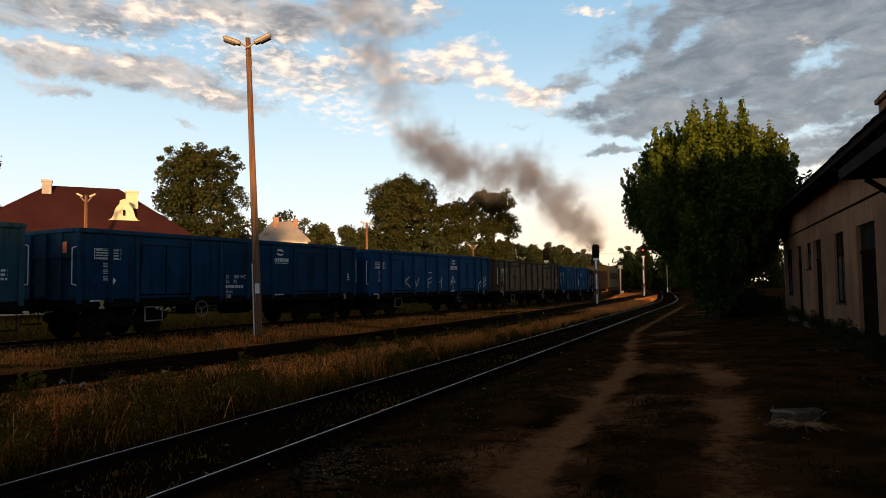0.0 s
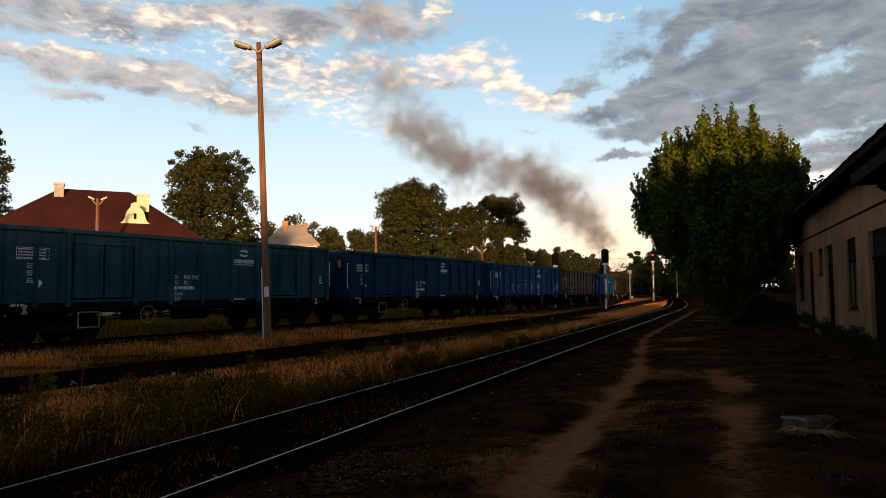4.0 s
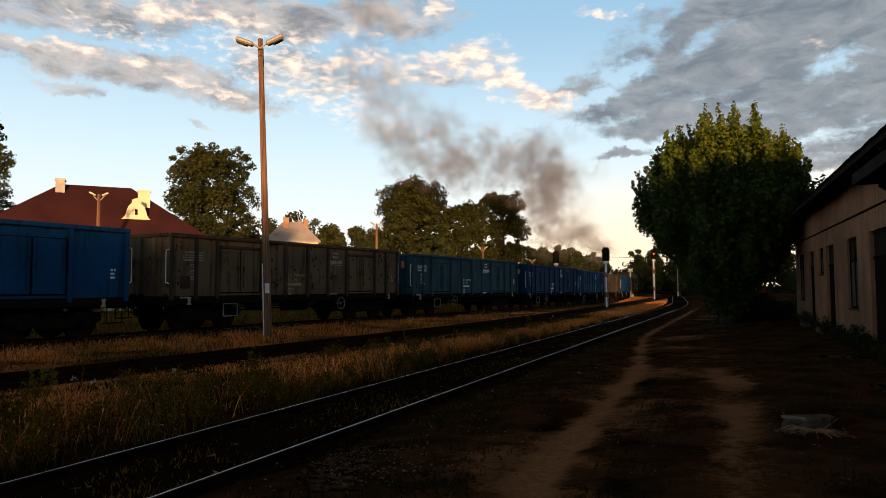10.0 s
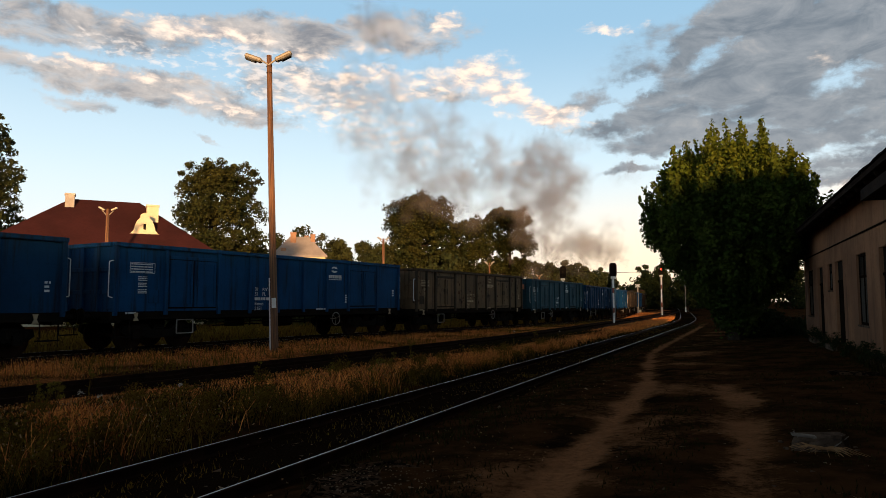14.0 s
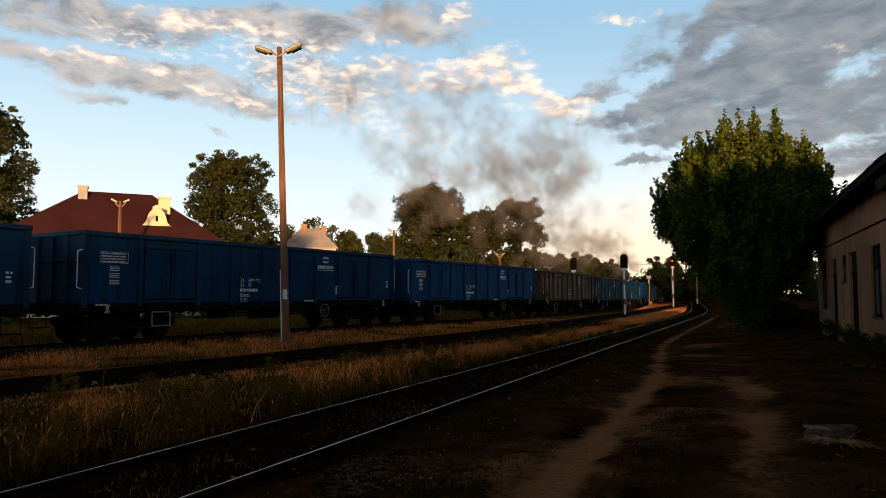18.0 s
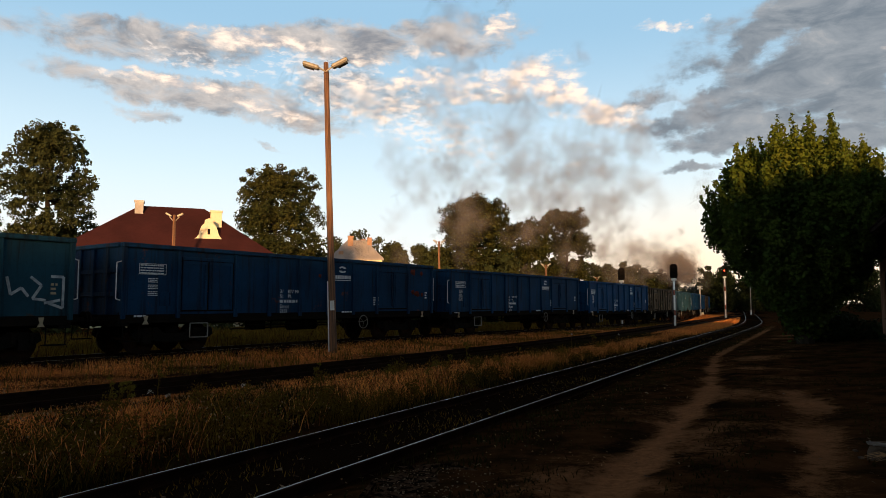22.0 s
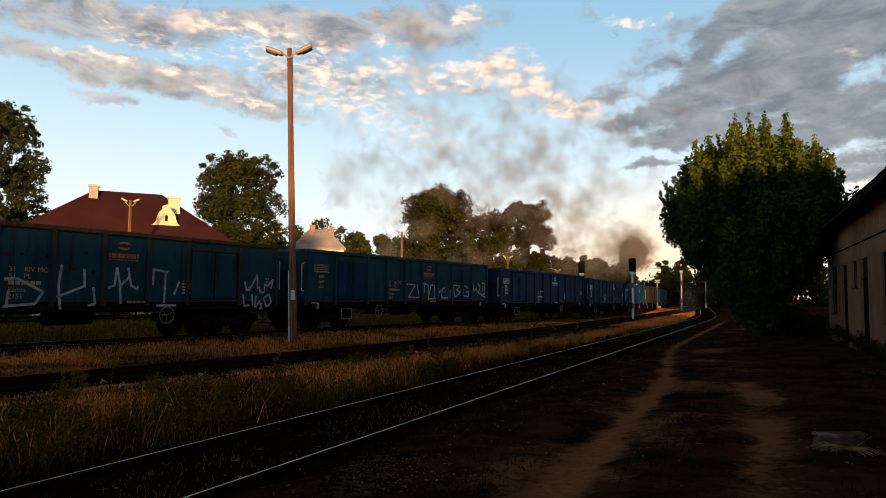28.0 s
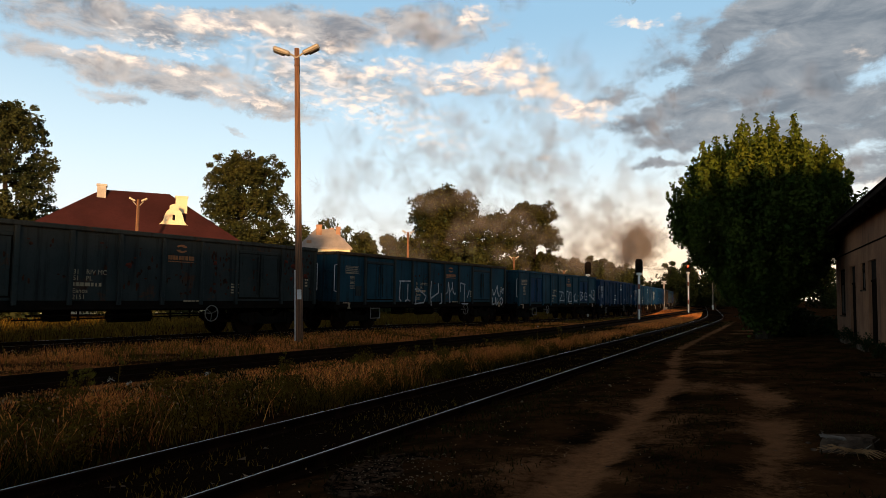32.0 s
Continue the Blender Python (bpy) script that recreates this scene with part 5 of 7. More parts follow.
# eave tiles, slightly uneven
bm0 = bmesh.new()
box(bm0, -0.12, 0.12, -0.36, 0.03, 0.0, 0.030, bevel=0.01)
tile = mesh_of("tile", bm0, M["tile_dark"])
for i, s in enumerate(np.arange(9, B_HI + 0.3, 0.27)):
    part("tile", tile, None, building, m=pose(s, EAVE_L + 0.02 + rng.uniform(-0.012, 0.012), EAVE_Z + 0.10 + rng.uniform(0, 0.022), -slope - 2, 0, rng.uniform(-2, 2)))
for c, w, a, b, k in OPEN:
    if k == "window":
        win = thing("window", "", "")
        win.parent = building
        win.matrix_basis = pose(c, WALL_L, 0)
        bm = bmesh.new()
        for u0, u1, z0, z1 in ((-w / 2, -w / 2 + 0.06, a, b), (w / 2 - 0.06, w / 2, a, b), (-w / 2, w / 2, b - 0.07, b), (-w / 2, w / 2, a, a + 0.07), (-0.03, 0.03, a, b),
                               (-w / 2, w / 2, a + (b - a) * 0.68 - 0.03, a + (b - a) * 0.68 + 0.03)):
            box(bm, u0, u1, -0.10, -0.055, z0, z1)
        fr = part("frame", bm, M["door_dark"], win)
        bm = bmesh.new()
        box(bm, -w / 2, w / 2, -0.085, -0.075, a, a + (b - a) * 0.68)
        part("board", bm, M["board_grey"], win, "grey boarding in place of glass")
        bm = bmesh.new()
        box(bm, -w / 2, w / 2, -0.085, -0.075, a + (b - a) * 0.68, b)
        part("pane", bm, M["glass_dark"], win)
        bm = bmesh.new()
        box(bm, -w / 2 - 0.06, w / 2 + 0.06, -0.14, 0.02, a - 0.05, a, bevel=0.01)
        part("sill", bm, M["concrete"], win)
    else:
        dr = thing("door", "", "")
        dr.parent = building
        dr.matrix_basis = pose(c, WALL_L, 0)
        for sx in (-1, 1):
            bm = bmesh.new()
            x0, x1 = sorted((sx * 0.01, sx * (w / 2 - 0.02)))
            box(bm, x0, x1, -0.13, -0.08, a, b - 0.62, bevel=0.008)
            for z0, z1 in ((a + 0.15, a + 0.9), (a + 1.05, b - 0.80)):
                box(bm, x0 + 0.08, x1 - 0.08, -0.085, -0.068, z0, z1, bevel=0.008)
            part("leaf", bm, M["door_dark"], dr)
        bm = bmesh.new()
        box(bm, -w / 2, w / 2, -0.12, -0.09, b - 0.58, b)
        part("transom_pane", bm, M["glass_dark"], dr)
        bm = bmesh.new()
        box(bm, -w / 2, w / 2, -0.14, -0.06, b - 0.64, b - 0.57)
        part("transom", bm, M["door_dark"], dr)
        bm = bmesh.new()
        box(bm, -w / 2 - 0.1, w / 2 + 0.1, -0.1, 0.35, 0.1, a, bevel=0.02)
        part("step", bm, M["concrete"], dr)
# a boarded hood over a doorway, its side towards the path
H0, H1, HO = 9.0, 12.2, -2.15
bm = bmesh.new()
a = [bm.verts.new(v) for s in (H0, H1) for v in ((s, WALL_L, 3.33), (s, HO, 3.33), (s, HO, 3.50), (s, WALL_L, 4.25))]
for f in ((0, 1, 2, 3), (4, 7, 6, 5), (0, 4, 5, 1), (1, 5, 6, 2), (2, 6, 7, 3), (3, 7, 4, 0)):
    bm.faces.new([a[i] for i in f])
hood = part("door_hood", bm, M["tile_dark"], building, "dark boarded hood over a doorway")
for s in (H0 + 0.1, H1 - 0.1):
    bm = bmesh.new()
    tube(bm, (s, WALL_L, 2.6), (s, HO - 0.35, 3.32), 0.045, seg=6)
    part("bracket", bm, M["door_dark"], hood)
bm = bmesh.new()
box(bm, 17.0, 17.8, -4.4, -4.0, 4.6, 5.75)
box(bm, 16.93, 17.87, -4.47, -3.93, 5.75, 5.88, bevel=0.02)
part("chimney", bm, M["plaster"], building)


# ---------------------------------------------------------------- lamp pole between the tracks
def t_frame(s, l):
    h = radians(29.15)
    return math.sin(h) * s - math.cos(h) * l, math.cos(h) * s + math.sin(h) * l


px_, py_ = t_frame(16.75, 16.45)
pole = thing("lamp_pole", "tall leaning wooden lamp pole with two street lamp heads", "lamp pole",
             pose(px_, py_, 0.1) @ Matrix.Rotation(radians(-2.2), 4, "Y"))
PH = 10.2
bm = bmesh.new()
tube(bm, (0, 0, -0.3), (0, 0, PH), 0.135, 0.085, seg=14)
part("post", bm, M["pole_wood"], pole, "weathered brown wooden post", smooth=False)
bm = bmesh.new()
tube(bm, (-0.125, -0.09, 0.05), (-0.11, -0.085, 2.45), 0.022, seg=6)
part("conduit", bm, M["white"], pole, "white cable conduit")
bm = bmesh.new()
box(bm, -0.03, 0.12, -0.150, -0.142, 1.45, 1.78)
part("notice", bm, M["white"], pole, "small white notice")
for side, lift in ((-1, 22), (1, 24)):
    bm = bmesh.new()
    tube(bm, (0, -0.06, PH - 0.35), (side * 0.22, -0.06, PH - 0.20), 0.03, seg=7)
    tube(bm, (side * 0.22, -0.06, PH - 0.22), (side * 0.34, -0.06, PH - 0.21 + 0.05 * (side > 0)), 0.03, seg=7)
    arm = part("arm", bm, M["lamp_shell"], pole)
    bm = bmesh.new()
    box(bm, 0, 0.62, -0.13, 0.13, -0.06, 0.09, bevel=0.045)
    hd_ = part("lamp_head", bm, M["lamp_shell"], arm, m=pose(side * 0.24, -0.06, PH - 0.22, 0, -lift if side > 0 else lift, 0) @ (Matrix.Rotation(math.pi, 4, "Z") if side < 0 else Matrix.Identity(4)))
    bm = bmesh.new()
    box(bm, 0.18, 0.58, -0.11, 0.11, -0.11, -0.055, bevel=0.025)
    part("lens", bm, M["lens_dark"], arm, "dark lamp glass", m=hd_.matrix_basis.copy())
bm = bmesh.new()
for z in (PH - 0.4, PH - 0.62):
    ring(bm, (0, 0, z), 0.098, 0.008, axis="z", seg=12)
tube(bm, (0.11, -0.08, PH - 0.35), (0.11, -0.09, PH - 1.0), 0.012, seg=5)
part("clamp", bm, M["black"], pole)


# ---------------------------------------------------------------- signals
def colour_signal(x, y, height, head, lit, label, turn=0.0):
    sg = thing("railway_signal", label, "signal", pose(x, y, float(ground_z(np.array([x]), np.array([y]))[0]), 0, 0, turn), group="colour light signals")
    n = 9
    hh = height - head
    for i in range(n):
        bm = bmesh.new()
        tube(bm, (0, 0, hh * i / n), (0, 0, hh * (i + 1) / n), 0.075, seg=10)
        part("mast_band", bm, M["white"] if i not in (2, 6) else M["loco_red"], sg)
    bm = bmesh.new()
    extrude_outline(bm, [(-0.26, hh + 0.12), (0.26, hh + 0.12), (0.30, hh + 0.3), (0.30, height - 0.18), (0.18, height), (-0.18, height), (-0.30, height - 0.18), (-0.30, hh + 0.3)], -0.14, 0.10)
    hd = part("signal_head", bm, M["black"], sg, "black signal head")
    cnt = 3
    for i in range(cnt):
        z = hh + 0.38 + (head - 0.6) * i / (cnt - 1)
        bm = bmesh.new()
        disc(bm, (0, -0.145, z), 0.10, 0.02)
        part("lamp_lens", bm, M["red_light"] if lit == i else M["glass_dark"], hd)
        bm = bmesh.new()
        for a in range(9):
            an = math.pi * a / 8
            an2 = math.pi * (a + 1) / 8 if a < 8 else an
            if a < 8:
                p = [(0.13 * math.cos(q), d, z + 0.13 * math.sin(q)) for q, d in ((an, -0.14), (an2, -0.14), (an2, -0.32), (an, -0.32))]
                bm.faces.new([bm.verts.new(v) for v in p])
        part("visor", bm, M["black"], hd)
    bm = bmesh.new()
    box(bm, -0.2, 0.2, -0.12, 0.12, hh - 0.08, hh + 0.12, bevel=0.02)
    part("junction_box", bm, M["white"], sg)
    bm = bmesh.new()
    tube(bm, (-0.14, 0.1, 0.1), (-0.14, 0.1, hh), 0.02, seg=5)
    tube(bm, (0.14, 0.1, 0.1), (0.14, 0.1, hh), 0.02, seg=5)
    for z in np.arange(0.4, hh, 0.33):
        tube(bm, (-0.14, 0.1, z), (0.14, 0.1, z), 0.012, seg=4)
    part("ladder", bm, M["frame_grey"], sg)
    return sg


colour_signal(12.75, 56.1, 4.95, 1.25, None, "red and white banded signal mast with a dark head", -14)
colour_signal(25.1, 84.3, 6.4, 1.45, 1, "red and white banded signal mast showing a red light", -14)
colour_signal(10.0, 65.2, 5.3, 1.3, None, "dark-headed signal standing behind the train", -14)


# ---------------------------------------------------------------- houses behind the train
def hip_roof(bm, w, d, z0, z1, ridge, over=0.5, y_off=0.0):
    a = [bm.verts.new(v) for v in ((-w / 2 - over, -d / 2 - over, z0), (w / 2 + over, -d / 2 - over, z0), (w / 2 + over, d / 2 + over, z0), (-w / 2 - over, d / 2 + over, z0),
                                   (-ridge / 2, 0, z1), (ridge / 2, 0, z1))]
    b = [bm.verts.new(v.co - Vector((0, 0, 0.2))) for v in a[:4]]
    for f in ((0, 1, 5, 4), (1, 2, 5), (2, 3, 4, 5), (3, 0, 4)):
        bm.faces.new([a[i] for i in f])
    for i in range(4):
        j = (i + 1) % 4
        bm.faces.new((a[j], a[i], b[i], b[j]))
    bm.faces.new(b[::-1])


def simple_window(parent, x, y, z, w, h):
    wn = thing("window", "", "")
    wn.parent = parent
    wn.matrix_basis = pose(x, y, z)
    bm = bmesh.new()
    for u0, u1, z0, z1 in ((-w / 2, -w / 2 + 0.09, 0, h), (w / 2 - 0.09, w / 2, 0, h), (-w / 2, w / 2, 0, 0.09), (-w / 2, w / 2, h - 0.09, h), (-0.04, 0.04, 0, h)):
        box(bm, u0, u1, -0.06, 0.02, z0, z1)
    part("frame", bm, M["white"], wn)
    bm = bmesh.new()
    box(bm, -w / 2, w / 2, -0.02, 0.01, 0, h)
    part("pane", bm, M["glass_dark"], wn)


def villa(x, y, turn):
    h = thing("villa", "villa with a dark red hip roof and a cream scrolled dormer", "house", pose(x, y, 0.1, 0, 0, turn))
    W, D, E, R = 14.6, 10.0, 5.4, 9.6
    bm = bmesh.new()
    box(bm, -W / 2, W / 2, -D / 2, D / 2, -0.2, E)
    part("wall", bm, M["cream"], h)
    bm = bmesh.new()
    hip_roof(bm, W, D, E, R, 4.9)
    part("roof", bm, M["roof_red"], h, "dark brown-red tiled hip roof")
    # scrolled dormer gable, set back on the slope
    dx, dy, dz = 2.7, -3.4, 6.55
    bm = bmesh.new()
    prof = [(-1.62, 0), (1.62, 0), (1.62, 0.20), (1.22, 0.34), (0.98, 0.66), (0.86, 1.15), (0.70, 1.52), (0.42, 1.80), (0.40, 2.12), (0, 2.30)]
    prof = prof + [(-a, b) for a, b in prof[2:-1]][::-1]
    extrude_outline(bm, [(0.76 * a + dx, 0.80 * b + dz) for a, b in prof], dy - 0.3, dy)
    dm = part("dormer", bm, M["cream"], h, "cream scrolled dormer gable")
    bm = bmesh.new()
    a = [bm.verts.new((dx + u, v, w)) for v in (dy, dy + 2.6) for u, w in ((-0.75, dz - 0.3), (0.75, dz - 0.3), (0, dz + 1.3))]
    for f in ((0, 1, 2), (5, 4, 3), (0, 3, 4, 1), (1, 4, 5, 2), (2, 5, 3, 0)):
        bm.faces.new([a[i] for i in f])
    part("dormer_roof", bm, M["roof_red"], dm)
    bm = bmesh.new()
    box(bm, dx - 0.09, dx + 0.09, dy - 0.34, dy - 0.28, dz + 0.55, dz + 0.98, bevel=0.02)
    part("oculus", bm, M["glass_dark"], dm)
    for cx, cy, w, z0, z1, mt in ((-2.45, -0.6, 0.62, 7.6, 9.85, "chalk"), (3.3, -1.9, 0.85, 6.6, 9.15, "cream")):
        bm = bmesh.new()
        box(bm, cx - w / 2, cx + w / 2, cy - 0.4, cy + 0.4, z0, z1)
        box(bm, cx - w / 2 - 0.06, cx + w / 2 + 0.06, cy - 0.46, cy + 0.46, z1 - 0.1, z1 + 0.06, bevel=0.02)
        part("chimney", bm, M[mt], h)
    for x in (-5.5, -2.7, 0.2, 3.1, 5.8):
        for z in (0.9, 3.4):
            simple_window(h, x, -D / 2, z, 1.1, 1.6)
    bm = bmesh.new()
    box(bm, -W / 2 - 0.5, W / 2 + 0.5, -D / 2 - 0.62, -D / 2 - 0.48, E - 0.22, E - 0.06)
    part("gutter", bm, M["cream"], h)
    return h


villa(-27.9, 52.0, 28)


def cottage(x, y, turn):
    h = thing("cottage", "small house with a pale grey hip roof and orange brick chimneys", "house", pose(x, y, 0.1, 0, 0, turn))
    W, D, E, R = 7.2, 7.0, 8.2, 11.2
    bm = bmesh.new()
    box(bm, -W / 2, W / 2, -D / 2, D / 2, -0.2, E)
    part("wall", bm, M["cream"], h)
    bm = bmesh.new()
    hip_roof(bm, W, D, E, R, 2.7, 0.3)
    part("roof", bm, M["roof_grey"], h, "pale grey hip roof")
    for cx, cy, w, z1 in ((-0.9, -0.9, 0.8, 11.7), (1.9, -0.7, 0.65, 11.5), (1.0, 0.6, 0.6, 11.4)):
        bm = bmesh.new()
        box(bm, cx - w / 2, cx + w / 2, cy - 0.35, cy + 0.35, 9.0, z1)
        box(bm, cx - w / 2 - 0.05, cx + w / 2 + 0.05, cy - 0.4, cy + 0.4, z1 - 0.15, z1 + 0.02, bevel=0.02)
        part("chimney", bm, M["brick"], h)
    bm = bmesh.new()
    box(bm, -2.6, -1.9, -D / 2 + 0.5, -D / 2 + 1.6, E + 0.3, E + 1.1)
    part("dormer", bm, M["brick"], h)
    for x in (-2.2, 0, 2.2):
        for z in (1.2, 5.0):
            simple_window(h, x, -D / 2, z, 1.1, 1.4)
    return h


cottage(-23.5, 98.0, 14)


def yard_lamp(x, y, height, turn=0.0):
    lp = thing("yard_lamp", "slim concrete lamp post with two short arms", "street lamp", pose(x, y, 0.06, 0, 0, turn), group="yard lamps")
    bm = bmesh.new()
    tube(bm, (0, 0, -0.1), (0, 0, height), 0.15, 0.10, seg=8)
    part("post", bm, M["pole_wood"], lp)
    for sx in (-1, 1):
        bm = bmesh.new()
        tube(bm, (0, 0, height - 0.5), (sx * 0.34, 0, height - 0.12), 0.035, seg=6)
        a = part("arm", bm, M["lamp_shell"], lp)
        bm = bmesh.new()
        box(bm, -0.22, 0.22, -0.10, 0.10, -0.06, 0.07, bevel=0.03)
        part("lamp_head", bm, M["lamp_shell"], a, m=pose(sx * 0.38, 0, height, 0, -sx * 28, 0))
    return lp


yard_lamp(-23.5, 44.1, 7.9, 20)
yard_lamp(-7.1, 62.6, 7.6, 15)
yard_lamp(3.4, 75.9, 6.1, 10)
yard_lamp(13.0, 110.0, 6.0, 10)


def twin_post(x, y, height):
    """Two legs that lean together, as old line poles have."""
    tp = thing("line_pole", "wooden line pole with two legs leaning together", "pole", pose(x, y, 0.06))
    for sx in (-1, 1):
        bm = bmesh.new()
        tube(bm, (sx * 0.55, 0, -0.1), (sx * 0.07, 0, height), 0.13, 0.09, seg=8)
        part("leg", bm, M["pole_wood"], tp)
    bm = bmesh.new()
    tube(bm, (-0.34, 0, height * 0.42), (0.34, 0, height * 0.42), 0.06, seg=6)
    part("brace", bm, M["pole_wood"], tp)
    return tp


twin_post(-20.0, 58.7, 7.9)


# ---------------------------------------------------------------- trees
def leaf_cloud(blobs, n, size, seed, shell=0.55, droop=0.0, gaps=-1.05):
    """Leaves as small bent quads, thick near the skin of each blob (x, y, z, radius across, radius up)."""
    r = np.random.default_rng(seed)
    b = np.array(blobs)
    vol = (b[:, 3] ** 2 * b[:, 4]) ** 0.75
    pick = r.choice(len(b), n, p=vol / vol.sum())
    d = r.normal(size=(n, 3))
    d /= np.linalg.norm(d, axis=1)[:, None]
    rad = (shell + (1 - shell) * r.random(n) ** 0.6) * (1 + 0.10 * r.normal(size=n))
    sc = np.stack([b[pick, 3], b[pick, 3], b[pick, 4]], 1)
    # hollows: drop leaves by a smooth pattern, so that gaps open
    c = b[pick, :3] + d * rad[:, None] * sc
    hole = np.sin(c[:, 0] * 2.3 / size * 0.22 + 1.3 * np.sin(c[:, 2] * 1.9 / size * 0.22)) + np.sin(c[:, 1] * 2.1 / size * 0.22 + c[:, 2] * 1.1 / size * 0.22)
    keep = hole > gaps + 0.5 * r.random(n)
    c, d = c[keep], d[keep]
    m = len(c)
    nrm = d + r.normal(size=(m, 3)) * 0.7
    nrm /= np.linalg.norm(nrm, axis=1)[:, None]
    up = r.normal(size=(m, 3))
    u = np.cross(nrm, up)
    u /= np.linalg.norm(u, axis=1)[:, None]
    v = np.cross(nrm, u)
    s = size * r.uniform(0.55, 1.25, m)[:, None]
    v[:, 2] -= droop
    k = r.uniform(0.45, 0.8, m)[:, None]
    return np.stack([c - u * s * 0.5, c - v * s * k * 0.5 + nrm * s * 0.1, c + u * s * 0.5, c + v * s * k * 0.5 + nrm * s * 0.1], 1)


def limbs(bm, base, top, r0, blobs, seed, seg=9):
    r = random.Random(seed)
    base, top = Vector(base), Vector(top)
    n = 5
    prev, pr = base, r0
    for i in range(1, n + 1):
        q = base.lerp(top, i / n) + Vector((r.uniform(-1, 1), r.uniform(-1, 1), 0)) * 0.06 * (top - base).length / n * 2
        rr = r0 * (1 - 0.75 * i / n)
        tube(bm, prev, q, pr, rr, seg=seg, caps=(i == 1))
        prev, pr = q, rr
    for b in blobs:
        t = min(max((b[2] - b[4] * 0.6 - base.z) / max(top.z - base.z, 0.1), 0.15), 0.85)
        st = base.lerp(top, t)
        en = Vector(b[:3])
        md = st.lerp(en, 0.5) + Vector((0, 0, -0.08 * (en - st).length))
        rr = r0 * (1 - 0.75 * t) * 0.45
        tube(bm, st, md, rr, rr * 0.7, seg=6, caps=False)
        tube(bm, md, en, rr * 0.7, rr * 0.3, seg=6, caps=False)


def make_tree(name, label, x, y, z, blobs, trunk_top, r0, n, size, leaf, seed, shell=0.55, group="", gaps=-1.05):
    tr = thing(name, label, "tree", pose(x, y, z), group=group)
    bm = bmesh.new()
    limbs(bm, (0, 0, -0.2), (0, 0, trunk_top), r0, blobs, seed)
    part("trunk", bm, M["bark"], tr)
    part("crown", quads("crown", leaf_cloud(blobs, n, size, seed, shell, gaps=gaps), leaf), None, tr)
    return tr


def crown(seed, height, base, radius, n, size=0.36, flat=0.8, top=0.62, inner=4):
    """Blobs of an uneven crown between base and height: lobes on the skin of an egg, some inside."""
    r = random.Random(seed)
    out = []
    for i in range(n):
        k = (i + 0.5) / n
        u = 2 * k - 1                                   # from the bottom to the top
        prof = math.sqrt(max(0.0, 1 - u * u)) ** (0.8 if u > 0 else 0.7)
        a = i * 2.39996 + r.uniform(-0.5, 0.5)
        s = radius * size * r.uniform(0.6, 1.25)
        d = max(0.0, radius * prof * r.uniform(0.70, 1.10) - s * 0.7)
        z = base + (height - base) * (0.5 + 0.5 * u * r.uniform(0.86, 1.0))
        z = min(z, height - s * flat * 0.8)
        out.append((d * math.cos(a), d * math.sin(a), z, s, s * flat))
    for i in range(inner):
        a = i * 2.1
        out.append((radius * 0.25 * math.cos(a), radius * 0.25 * math.sin(a), base + (height - base) * (0.3 + 0.4 * i / max(inner - 1, 1)), radius * 0.5, (height - base) * 0.2))
    return out


def boughs(seed, height, base, radius, n_lobes, n_clumps, clump, top_heavy=0.5, narrow=1.0):
    """A broadleaf crown in two steps: big lobes round the stem, each set with small flat clumps of leaves over its skin.
    Returns the lobes (for the limbs) and the clumps."""
    r = random.Random(seed)
    lobes, out = [], []
    for i in range(n_lobes):
        u = 2 * ((i * 0.7548777 + 0.31) % 1.0) - 1            # height on the egg, bottom to top
        prof = (1 - abs(u) ** 3.0) ** 0.62 if u > 0 else (1 - abs(u) ** 2.6) ** 0.5
        a = 2 * math.pi * ((i * 0.5698403) % 1.0) + r.uniform(-0.3, 0.3)
        s = radius * r.uniform(0.24, 0.40)
        d = max(0.0, radius * prof * r.uniform(0.82, 1.08) - s * 0.8) * (1.0 if i % 5 else 0.45)
        z = base + (height - base) * (0.5 + 0.5 * u)
        z = min(max(z, base + s * 0.5), height - s * 0.85 * narrow - clump * 0.4 + 0.4 * r.random())
        lobes.append((d * math.cos(a), d * math.sin(a), z, s, s * 0.9 * narrow))
    for lx, ly, lz, s, sz in lobes:
        for j in range(n_clumps):
            u = 1 - 2 * (j + 0.5) / n_clumps
            b = j * 2.39996 + r.uniform(-0.5, 0.5)
            q = math.sqrt(1 - u * u)
            f = r.uniform(0.72, 1.12)
            c = clump * r.uniform(0.55, 1.3)
            out.append((lx + s * f * q * math.cos(b), ly + s * f * q * math.sin(b), lz + sz * f * u, c, c * 0.8))
    return lobes, out


def clump_leaves(clumps, per, size, seed):
    """Leaves of each clump: spread over its upper side, leaning outward."""
    r = np.random.default_rng(seed)
    b = np.repeat(np.array(clumps), per, axis=0)
    n = len(b)
    d = r.normal(size=(n, 3))
    d[:, 2] = np.where(d[:, 2] < 0, d[:, 2] * 0.6, d[:, 2])
    d /= np.linalg.norm(d, axis=1)[:, None]
    c = b[:, :3] + d * (r.random(n) ** 0.4)[:, None] * np.stack([b[:, 3], b[:, 3], b[:, 4]], 1)
    nrm = d * 0.8 + r.normal(size=(n, 3)) * 0.6 + np.array([0, 0, 0.15])
    nrm /= np.linalg.norm(nrm, axis=1)[:, None]
    u = np.cross(nrm, r.normal(size=(n, 3)))
    u /= np.linalg.norm(u, axis=1)[:, None]
    v = np.cross(nrm, u)
    s = size * r.uniform(0.55, 1.25, n)[:, None]
    k = r.uniform(0.5, 0.85, n)[:, None]
    return np.stack([c - u * s * 0.5, c - v * s * k * 0.5 + nrm * s * 0.1, c + u * s * 0.5, c + v * s * k * 0.5 + nrm * s * 0.1], 1)


